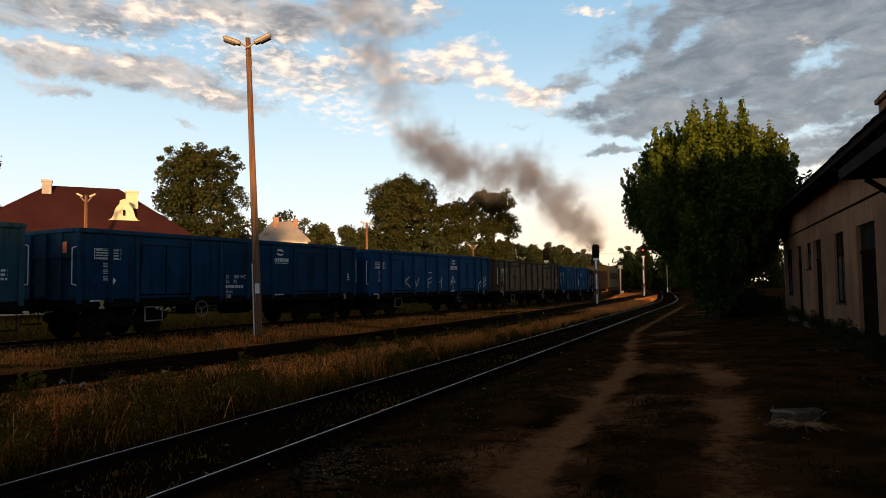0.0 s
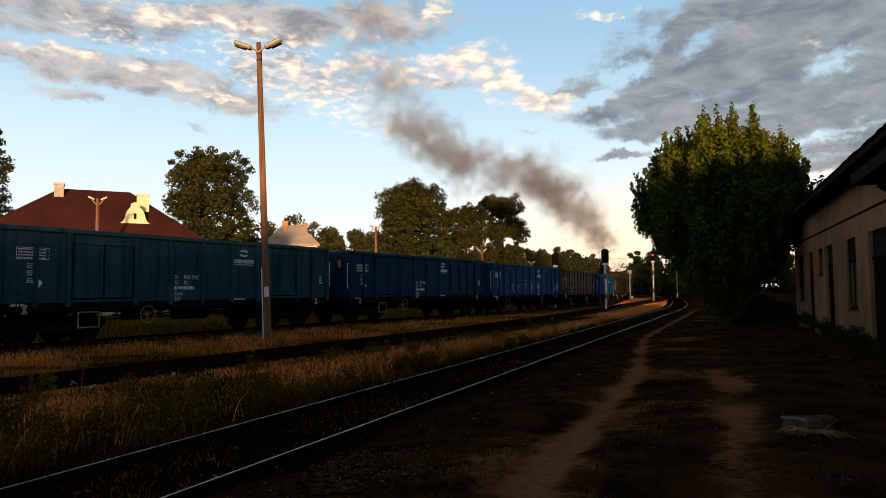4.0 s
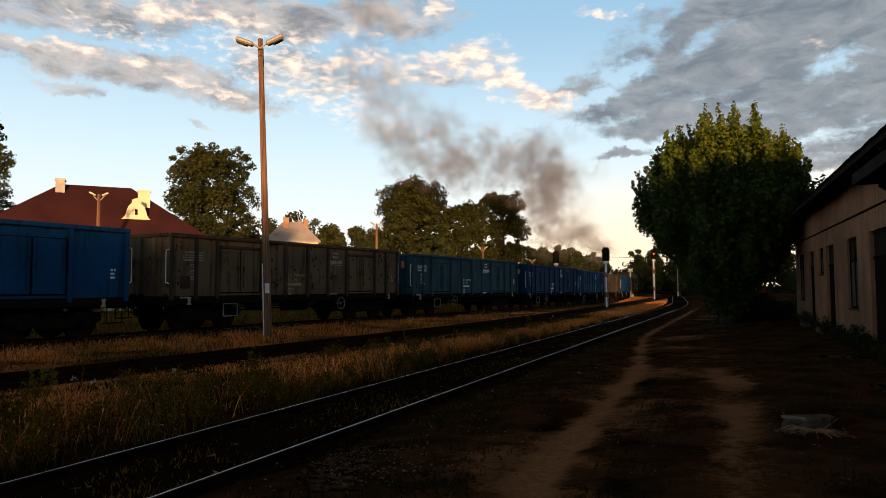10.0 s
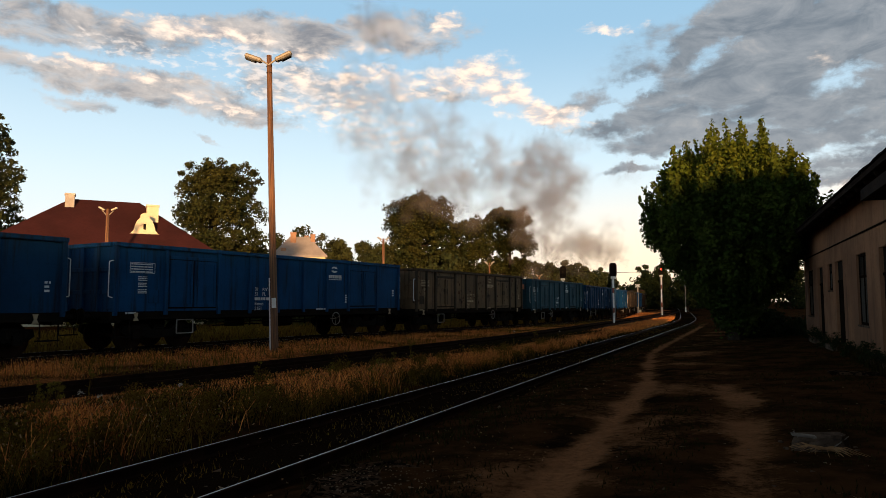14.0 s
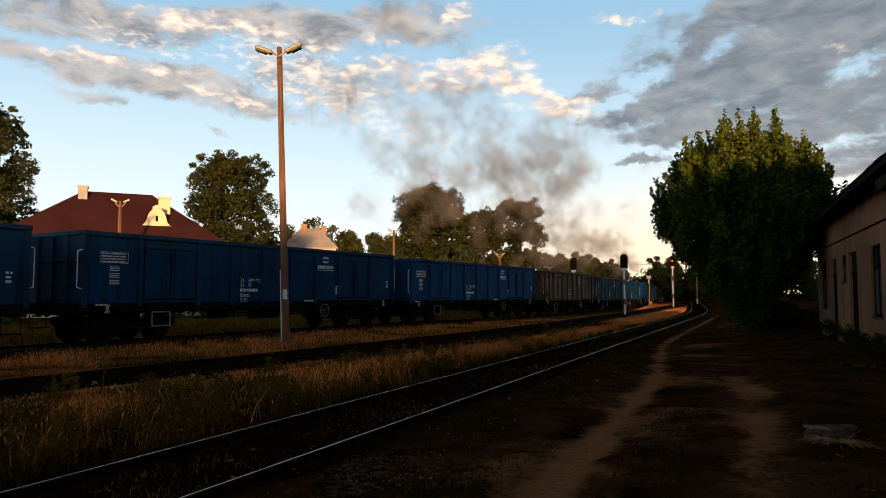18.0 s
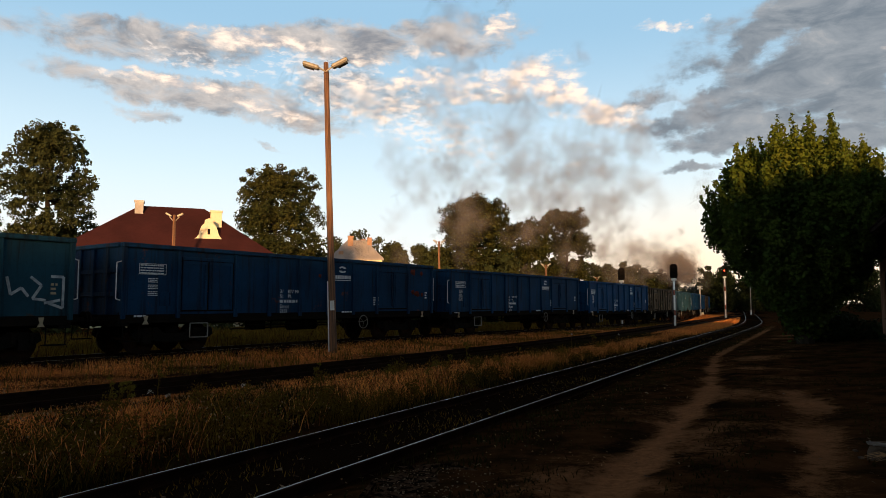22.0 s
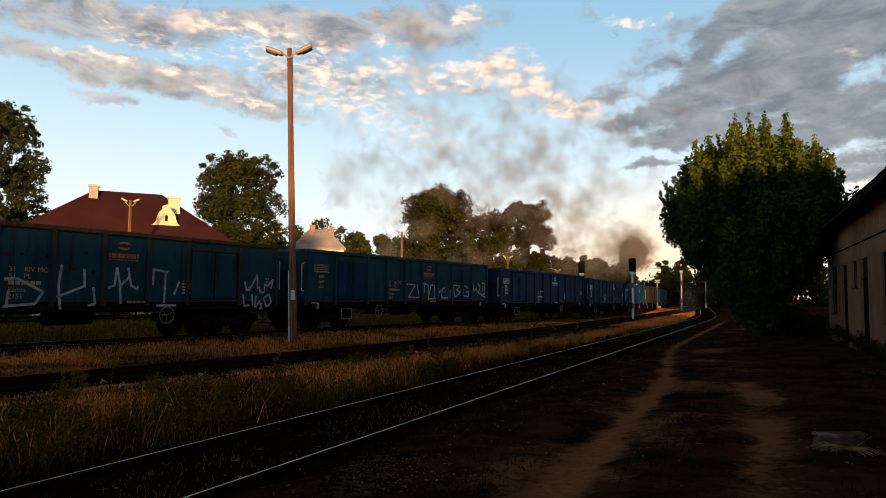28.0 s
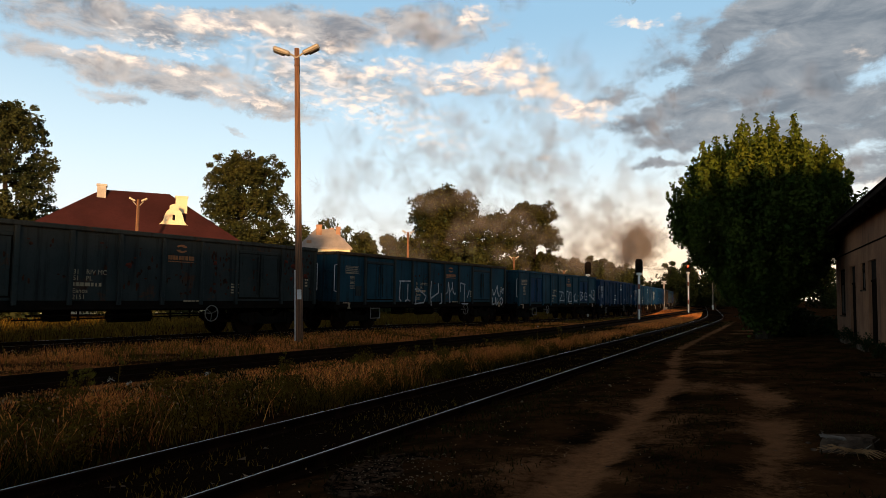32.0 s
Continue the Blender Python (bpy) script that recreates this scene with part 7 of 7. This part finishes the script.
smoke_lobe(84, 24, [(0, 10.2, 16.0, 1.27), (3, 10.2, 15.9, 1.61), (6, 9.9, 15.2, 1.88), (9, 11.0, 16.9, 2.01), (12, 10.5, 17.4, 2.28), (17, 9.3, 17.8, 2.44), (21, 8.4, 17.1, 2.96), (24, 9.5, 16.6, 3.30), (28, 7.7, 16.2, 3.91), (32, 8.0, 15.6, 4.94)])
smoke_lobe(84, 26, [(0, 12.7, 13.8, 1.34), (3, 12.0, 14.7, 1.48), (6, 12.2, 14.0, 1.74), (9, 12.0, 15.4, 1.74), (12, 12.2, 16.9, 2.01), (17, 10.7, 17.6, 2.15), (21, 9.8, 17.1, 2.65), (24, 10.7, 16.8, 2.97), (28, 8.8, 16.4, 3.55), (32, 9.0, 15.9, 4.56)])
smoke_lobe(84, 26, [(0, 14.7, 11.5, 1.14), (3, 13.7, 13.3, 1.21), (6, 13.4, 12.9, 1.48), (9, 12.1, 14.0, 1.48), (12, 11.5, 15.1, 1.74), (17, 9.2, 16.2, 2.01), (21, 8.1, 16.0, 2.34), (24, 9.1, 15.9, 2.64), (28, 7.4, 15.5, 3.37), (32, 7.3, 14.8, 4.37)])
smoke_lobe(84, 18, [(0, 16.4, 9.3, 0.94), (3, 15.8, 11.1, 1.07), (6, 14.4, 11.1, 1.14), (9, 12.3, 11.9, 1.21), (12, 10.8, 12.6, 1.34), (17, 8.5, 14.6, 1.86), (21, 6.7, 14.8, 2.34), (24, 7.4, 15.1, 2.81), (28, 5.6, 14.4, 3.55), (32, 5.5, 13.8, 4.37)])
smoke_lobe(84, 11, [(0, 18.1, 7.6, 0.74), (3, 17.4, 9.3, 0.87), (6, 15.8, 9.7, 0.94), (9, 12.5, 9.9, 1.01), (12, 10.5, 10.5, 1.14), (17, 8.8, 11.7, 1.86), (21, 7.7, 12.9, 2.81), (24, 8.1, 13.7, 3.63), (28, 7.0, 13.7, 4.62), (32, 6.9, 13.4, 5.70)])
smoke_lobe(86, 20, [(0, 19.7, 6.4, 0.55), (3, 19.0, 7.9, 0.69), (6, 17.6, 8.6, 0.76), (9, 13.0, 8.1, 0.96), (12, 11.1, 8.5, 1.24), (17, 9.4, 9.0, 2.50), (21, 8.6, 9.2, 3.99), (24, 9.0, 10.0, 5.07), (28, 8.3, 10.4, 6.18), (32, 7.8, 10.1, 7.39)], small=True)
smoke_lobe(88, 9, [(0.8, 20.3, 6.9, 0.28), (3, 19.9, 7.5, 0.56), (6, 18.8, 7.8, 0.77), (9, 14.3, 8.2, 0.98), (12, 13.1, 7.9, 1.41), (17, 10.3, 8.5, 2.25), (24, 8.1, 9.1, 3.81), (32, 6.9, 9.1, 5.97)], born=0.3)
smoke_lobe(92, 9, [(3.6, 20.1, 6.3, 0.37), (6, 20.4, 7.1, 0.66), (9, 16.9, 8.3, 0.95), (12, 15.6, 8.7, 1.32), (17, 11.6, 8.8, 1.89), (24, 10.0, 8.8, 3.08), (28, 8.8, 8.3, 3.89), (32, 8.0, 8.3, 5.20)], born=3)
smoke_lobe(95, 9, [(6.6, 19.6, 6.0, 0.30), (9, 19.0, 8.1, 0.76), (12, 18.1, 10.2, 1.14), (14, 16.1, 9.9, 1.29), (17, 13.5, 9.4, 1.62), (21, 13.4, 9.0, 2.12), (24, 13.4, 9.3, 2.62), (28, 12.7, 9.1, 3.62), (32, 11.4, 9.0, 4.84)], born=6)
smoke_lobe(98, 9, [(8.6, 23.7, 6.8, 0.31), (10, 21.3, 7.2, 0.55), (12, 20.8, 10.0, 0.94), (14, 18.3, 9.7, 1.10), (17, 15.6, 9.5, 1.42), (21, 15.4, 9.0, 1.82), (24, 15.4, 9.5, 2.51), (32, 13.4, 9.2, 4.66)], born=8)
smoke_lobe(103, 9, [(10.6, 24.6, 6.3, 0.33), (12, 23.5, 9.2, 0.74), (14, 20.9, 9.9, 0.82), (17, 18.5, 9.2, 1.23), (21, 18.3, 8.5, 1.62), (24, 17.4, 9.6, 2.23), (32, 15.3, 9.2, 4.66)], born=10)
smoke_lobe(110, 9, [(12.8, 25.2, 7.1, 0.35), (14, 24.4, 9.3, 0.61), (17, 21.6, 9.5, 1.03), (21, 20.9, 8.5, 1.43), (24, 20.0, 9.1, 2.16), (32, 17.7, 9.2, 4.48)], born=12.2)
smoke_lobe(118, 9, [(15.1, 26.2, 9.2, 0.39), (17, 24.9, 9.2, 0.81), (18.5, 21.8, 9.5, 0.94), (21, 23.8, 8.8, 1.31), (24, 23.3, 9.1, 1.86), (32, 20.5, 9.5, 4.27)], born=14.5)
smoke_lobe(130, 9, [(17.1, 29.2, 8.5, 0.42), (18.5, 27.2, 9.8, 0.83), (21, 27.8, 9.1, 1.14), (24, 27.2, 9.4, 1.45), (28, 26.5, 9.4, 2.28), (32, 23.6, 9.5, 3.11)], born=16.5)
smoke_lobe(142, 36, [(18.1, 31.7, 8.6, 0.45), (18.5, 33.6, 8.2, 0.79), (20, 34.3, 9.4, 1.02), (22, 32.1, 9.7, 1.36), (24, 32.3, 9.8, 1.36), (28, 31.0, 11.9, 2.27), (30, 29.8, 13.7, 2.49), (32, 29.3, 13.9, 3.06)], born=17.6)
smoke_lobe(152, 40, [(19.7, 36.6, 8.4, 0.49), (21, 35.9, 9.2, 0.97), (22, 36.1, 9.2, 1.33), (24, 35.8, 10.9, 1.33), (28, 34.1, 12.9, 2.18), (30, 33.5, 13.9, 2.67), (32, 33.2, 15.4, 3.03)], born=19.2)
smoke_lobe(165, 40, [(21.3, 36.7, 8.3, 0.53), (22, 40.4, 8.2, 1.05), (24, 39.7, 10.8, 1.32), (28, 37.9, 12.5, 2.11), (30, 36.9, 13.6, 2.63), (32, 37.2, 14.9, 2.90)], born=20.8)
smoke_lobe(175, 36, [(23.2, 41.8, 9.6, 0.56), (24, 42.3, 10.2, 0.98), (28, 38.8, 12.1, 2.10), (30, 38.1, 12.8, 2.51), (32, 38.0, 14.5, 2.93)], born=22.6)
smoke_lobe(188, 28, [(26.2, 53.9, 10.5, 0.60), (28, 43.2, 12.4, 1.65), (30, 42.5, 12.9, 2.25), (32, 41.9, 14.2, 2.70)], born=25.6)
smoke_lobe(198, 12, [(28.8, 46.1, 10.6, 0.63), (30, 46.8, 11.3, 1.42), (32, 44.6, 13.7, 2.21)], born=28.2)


# ---------------------------------------------------------------- small things on the ground
def gz(x, y):
    return float(ground_z(np.array([x]), np.array([y]))[0])


def lump(seed, sx, sy, sz, cuts=2, rough=0.16):
    """A broken, rounded block."""
    bm = bmesh.new()
    bmesh.ops.create_icosphere(bm, subdivisions=cuts, radius=1.0)
    for v in bm.verts:
        n = noise.noise(v.co * 1.7 + Vector((seed * 3.1, seed, 0)))
        p = v.co * (1 + rough * 2 * n)
        q = Vector([math.copysign(min(abs(c), 0.72), c) for c in p])
        v.co = Vector((q.x * sx, q.y * sy, q.z * sz)) / 0.72
    return bm


# broken concrete slab sunk in the ground beside the rails
slab_t = thing("rubble_slab", "broken concrete slab and gravel sunk in the earth", "rubble", pose(-0.75, 6.75, gz(-0.75, 6.75), 0, 0, 24))
r7 = random.Random(5)
bm = bmesh.new()
extrude = [(-0.86, -0.48), (-0.35, -0.98), (0.12, -0.82), (0.72, -0.44), (0.66, 0.05), (0.40, 0.56), (-0.15, 0.62), (-0.62, 0.25)]
a = [bm.verts.new((x, y, -0.05)) for x, y in extrude]
b = [bm.verts.new((x * 0.97, y * 0.97, -0.006 + r7.uniform(-0.012, 0.014))) for x, y in extrude]
bm.faces.new(b)
for i in range(len(a)):
    j = (i + 1) % len(a)
    bm.faces.new((a[i], a[j], b[j], b[i]))
part("slab", bm, M["slab_dark"], slab_t)
for i in range(240):
    x, y = r7.uniform(-0.62, 0.62), r7.uniform(-0.75, 0.5)
    s = r7.uniform(0.004, 0.013)
    part("stone", lump(i, s, s * 0.7, s * 0.45, 1, 0.5), M["stone_chip"], slab_t, m=pose(x, y, 0.018, 0, 0, r7.uniform(0, 360)))
# a raised pale edge of the slab
for ex, ey, el_, er in ((-0.60, -0.72, 0.36, -44), (-0.74, -0.10, 0.34, 68), (0.45, -0.60, 0.30, 30), (0.1, 0.58, 0.30, 8)):
    part("edge", lump(43 + int(el_ * 100), el_, 0.030, 0.024, 3, 0.55), M["slab_dark"], slab_t, m=pose(ex, ey, 0.004, 0, 2, er))

# pale block wrapped in torn sheeting, with straw round it
BX, BY = 3.78, 7.3
blk = thing("concrete_block", "pale broken concrete block with straw at its foot, beside the rut", "rubble", pose(BX, BY, gz(BX, BY), 0, 0, -28))
bm = bmesh.new()
extrude = [(-0.27, -0.17), (-0.05, -0.19), (0.24, -0.14), (0.29, 0.03), (0.20, 0.16), (-0.10, 0.19), (-0.24, 0.10)]
a = [bm.verts.new((x, y, -0.05)) for x, y in extrude]
b = [bm.verts.new((x * r7.uniform(0.85, 0.98), y * r7.uniform(0.85, 0.98), 0.10 + r7.uniform(-0.035, 0.02))) for x, y in extrude]
top = bm.verts.new((-0.03, 0.02, 0.125))
for i in range(len(a)):
    j = (i + 1) % len(a)
    bm.faces.new((a[i], a[j], b[j], b[i]))
    bm.faces.new((b[i], b[j], top))
part("block", bm, M["concrete"], blk, m=pose(0, 0, 0.02, 4, -5, 0))
for i in range(7):
    part("fragment", lump(50 + i, r7.uniform(0.015, 0.04), r7.uniform(0.012, 0.03), r7.uniform(0.008, 0.02), 2, 0.4), M["concrete"], blk, m=pose(r7.uniform(-0.42, 0.42), r7.uniform(-0.3, 0.24), 0.01, 0, 0, r7.uniform(0, 360)))
for i, (ox, oy, oz, ln_x, tilt, turn_) in enumerate(((-0.13, -0.10, 0.125, 0.13, 14, 20), (0.10, 0.06, 0.13, 0.15, -10, -35), (-0.20, 0.03, 0.09, 0.12, 50, 80), (0.20, -0.08, 0.09, 0.12, -40, 60))):
    part("sheet_scrap", lump(70 + i, ln_x, 0.035, 0.006, 3, 0.6), M["sheet"], blk, "torn pale sheeting", m=pose(ox, oy, oz, tilt, tilt * 0.4, turn_))
bm = bmesh.new()
for i in range(44):
    an = r7.uniform(3.0, 6.4)
    p = Vector((r7.uniform(-0.02, 0.12), r7.uniform(-0.24, -0.16), 0.02))
    md = p + Vector((math.cos(an), math.sin(an) * 0.7, 0.3)) * r7.uniform(0.08, 0.2)
    q = md + Vector((math.cos(an), math.sin(an), -0.25)) * r7.uniform(0.08, 0.22)
    tube(bm, p, md, 0.0034, 0.0028, seg=4, caps=False)
    tube(bm, md, q, 0.0028, 0.0012, seg=4, caps=False)
part("straw", bm, M["straw"], blk)
# boards and slabs lying near the building
for i, (x, y, sx, sy, sz, rot) in enumerate(((7.9, 13.6, 0.55, 0.16, 0.03, -18), (9.2, 14.6, 0.4, 0.14, 0.03, 12), (6.4, 9.2, 0.7, 0.10, 0.025, -38), (6.9, 8.6, 0.5, 0.16, 0.03, -20))):
    bm = bmesh.new()
    box(bm, -sx, sx, -sy, sy, 0, sz * 2, bevel=0.012)
    single("old_board", bm, M["slab_dark"], "weathered grey board lying in dark weeds", "board", pose(x, y, gz(x, y) + 0.01, 2, 1, rot), group="boards lying about")
# litter and stones in the ballast
pos = strip(LINE_NEAR, -2.4, 1.2, 0, 16, 520, 71)
r8 = np.random.default_rng(9)
stones = []
for x, y in pos:
    s = r8.uniform(0.010, 0.032)
    d = r8.normal(size=(4, 3)) * s
    z = gz(x, y) + 0.01
    stones.append([[x + d[k][0], y + d[k][1], z + abs(d[k][2]) * 0.5] for k in range(4)])
tagged(new("ballast_stones", quads("ballast_stones", np.array(stones), M["stone_chip"])), "loose pale chips of ballast and litter by the rails", "stones", kind="stuff")
pos = strip(LINE_NEAR, -8.0, -2.0, 3, 16, 700, 72)
stones = []
for x, y in pos:
    s = r8.uniform(0.006, 0.020)
    d = r8.normal(size=(4, 3)) * s
    z = gz(x, y) + 0.006
    stones.append([[x + d[k][0], y + d[k][1], z + abs(d[k][2]) * 0.5] for k in range(4)])
tagged(new("path_gravel", quads("path_gravel", np.array(stones), M["stone_chip"])), "small stones scattered on the dirt path", "stones", kind="stuff")


# tall weeds with yellow-green heads, and pale seed clocks
def weed(x, y, h, heads, colour, seed):
    r = random.Random(seed)
    w = thing("tall_weed", "tall weed with yellow-green flower heads" if colour == "flower" else "tall stalk with a pale round seed head", "weed", pose(x, y, gz(x, y)),
              group="tall weeds between the tracks")
    bm = bmesh.new()
    fl = []
    for i in range(heads):
        a, d = r.uniform(0, 6.28), r.uniform(0.02, 0.16) * h
        top = Vector((d * math.cos(a), d * math.sin(a), h * r.uniform(0.72, 1.0)))
        fork = Vector((0, 0, h * r.uniform(0.35, 0.6)))
        tube(bm, fork, top, 0.004, 0.003, seg=4, caps=False)
        fl.append(top)
    tube(bm, (0, 0, -0.03), (0, 0, h * 0.62), 0.007, 0.004, seg=5)
    tagged(part("stalk", bm, M["grass_green"], w), kind="stuff")
    n = 26
    rr = np.random.default_rng(seed)
    pts = []
    for f in fl:
        c = np.array(f) + rr.normal(size=(n, 3)) * np.array([0.022, 0.022, 0.014])
        u, v = rr.normal(size=(n, 3)) * 0.007, rr.normal(size=(n, 3)) * 0.007
        pts.append(np.stack([c - u, c - v, c + u, c + v], 1))
    tagged(part("bloom", quads("bloom", np.concatenate(pts), M[colour]), None, w), kind="stuff")
    lv = []
    for i in range(14):
        z = h * rr.uniform(0.05, 0.7)
        a = rr.uniform(0, 6.28)
        d = np.array([math.cos(a), math.sin(a), 0.3]) * h * 0.16
        sd = np.array([-math.sin(a), math.cos(a), 0]) * 0.012
        b0 = np.array([0, 0, z])
        lv.append([b0, b0 + d * 0.5 + sd, b0 + d, b0 + d * 0.5 - sd])
    part("leaves", quads("leaves", np.array(lv), M["grass_green"]), None, w)
    return w


rw = random.Random(41)
for i in range(34):
    s = 5.5 + 26 * rw.random() ** 1.5
    x, y, h = on_line(LINE_NEAR, s)
    l = rw.uniform(1.8, 5.4)
    x, y = x - math.cos(h) * l, y + math.sin(h) * l
    if abs(float(line_lateral(np.array([x]), np.array([y]), LINE_MID)[0][0])) < 2.6:
        continue
    weed(x, y, rw.uniform(0.45, 0.85), rw.randint(3, 7), "flower", 600 + i)
for i in range(9):
    s = 6.0 + 30 * rw.random() ** 1.3
    x, y, h = on_line(LINE_NEAR, s)
    l = rw.uniform(2.5, 6.0)
    x, y = x - math.cos(h) * l, y + math.sin(h) * l
    if abs(float(line_lateral(np.array([x]), np.array([y]), LINE_MID)[0][0])) < 2.2:
        continue
    weed(x, y, rw.uniform(0.4, 0.65), 1, "seed", 700 + i)
# bushy weeds along the building's foot
for i in range(16):
    s = 11 + 19 * (i + rw.random()) / 16
    h = radians(20.7)
    l = -3.45 + rw.uniform(0.12, 0.4)
    x, y = math.sin(h) * s - math.cos(h) * l, math.cos(h) * s + math.sin(h) * l
    hh = rw.uniform(0.18, 0.55)
    bl = [(rw.uniform(-0.2, 0.2), rw.uniform(-0.15, 0.15), hh * rw.uniform(0.3, 0.9), 0.13, 0.15) for _ in range(5)]
    make_weed = thing("weed_bush", "dark leafy weeds at the foot of the wall", "weed", pose(x, y, gz(x, y)), group="weeds along the wall")
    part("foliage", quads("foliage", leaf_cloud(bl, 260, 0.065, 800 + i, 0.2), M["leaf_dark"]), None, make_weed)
    bm = bmesh.new()
    for b in bl:
        tube(bm, (0, 0, -0.05), b[:3], 0.012, 0.005, seg=4, caps=False)
    part("stems", bm, M["bark"], make_weed)
# a thin wire across the far sky
bm = bmesh.new()
prev = None
for i in range(13):
    k = i / 12
    p = Vector((6 + 62 * k, 118 + 16 * k, 7.9 - 1.2 * math.sin(math.pi * k) + 0.8 * k))
    if prev:
        tube(bm, prev, p, 0.035, seg=4, caps=False)
    prev = p
single("overhead_wire", bm, M["black"], "thin overhead wire beyond the signals", "wire")

# leafy weeds in the strip between the tracks
bl = []
for i in range(300):
    s = 3.5 + 22 * rw.random() ** 1.5
    x, y, h = on_line(LINE_NEAR, s)
    l = 1.3 + 4.2 * rw.random() ** 1.3
    x, y = x - math.cos(h) * l, y + math.sin(h) * l
    if abs(float(line_lateral(np.array([x]), np.array([y]), LINE_MID)[0][0])) < 2.7:
        continue
    r_ = rw.uniform(0.10, 0.26)
    bl.append((x, y, gz(x, y) + r_ * rw.uniform(0.5, 1.3), r_, r_ * 1.1))
tagged(new("leafy_weeds", quads("leafy_weeds", leaf_cloud(bl, 60000, 0.045, 901, 0.1), M["grass_green"])), "leafy green weeds between the tracks", "weeds", kind="stuff")


# ---------------------------------------------------------------- what moves
def motions():
    times = [0.5 * i for i in range(65)]
    for at, ob in TRAIN:
        rows = []
        for t in times:
            x, y, h = on_line(LINE_TRAIN, at + train_s(t))
            rows.append((t, pose(x, y, train_z(at + train_s(t)), 0, 0, 90 - math.degrees(h))))
        walk(ob, rows)
    # the wheels roll; those at the same place of a bogie turn alike
    lead = {}
    for at, ob in TRAIN:
        for b in ob.children:
            if not b.name.startswith("bogie"):
                continue
            for w in b.children:
                if not w.name.startswith("wheelset"):
                    continue
                key = round(w.matrix_basis.translation.x, 2)
                if key not in lead:
                    x = w.matrix_basis.translation.x
                    walk(w, [(0.15 * i, pose(x, 0, 0.46) @ Matrix.Rotation(train_s(0.15 * i) / 0.46, 4, "Y")) for i in range(214)] )
                    lead[key] = w
                else:
                    a = lead[key].animation_data
                    w.rotation_mode = "QUATERNION"
                    w.animation_data_create()
                    w.animation_data.action = a.action
                    w.animation_data.action_slot = a.action_slot
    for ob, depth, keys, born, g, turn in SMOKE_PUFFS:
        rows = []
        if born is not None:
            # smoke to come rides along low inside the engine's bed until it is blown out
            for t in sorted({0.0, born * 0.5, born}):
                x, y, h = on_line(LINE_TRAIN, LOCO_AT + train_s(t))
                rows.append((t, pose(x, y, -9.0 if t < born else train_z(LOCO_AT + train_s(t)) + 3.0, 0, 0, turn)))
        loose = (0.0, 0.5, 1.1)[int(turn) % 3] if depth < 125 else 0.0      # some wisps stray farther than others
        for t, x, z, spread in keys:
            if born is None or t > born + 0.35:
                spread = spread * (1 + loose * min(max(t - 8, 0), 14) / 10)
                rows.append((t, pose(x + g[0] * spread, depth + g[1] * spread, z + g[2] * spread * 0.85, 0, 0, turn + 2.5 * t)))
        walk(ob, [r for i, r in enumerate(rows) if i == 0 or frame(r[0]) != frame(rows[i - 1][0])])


motions()
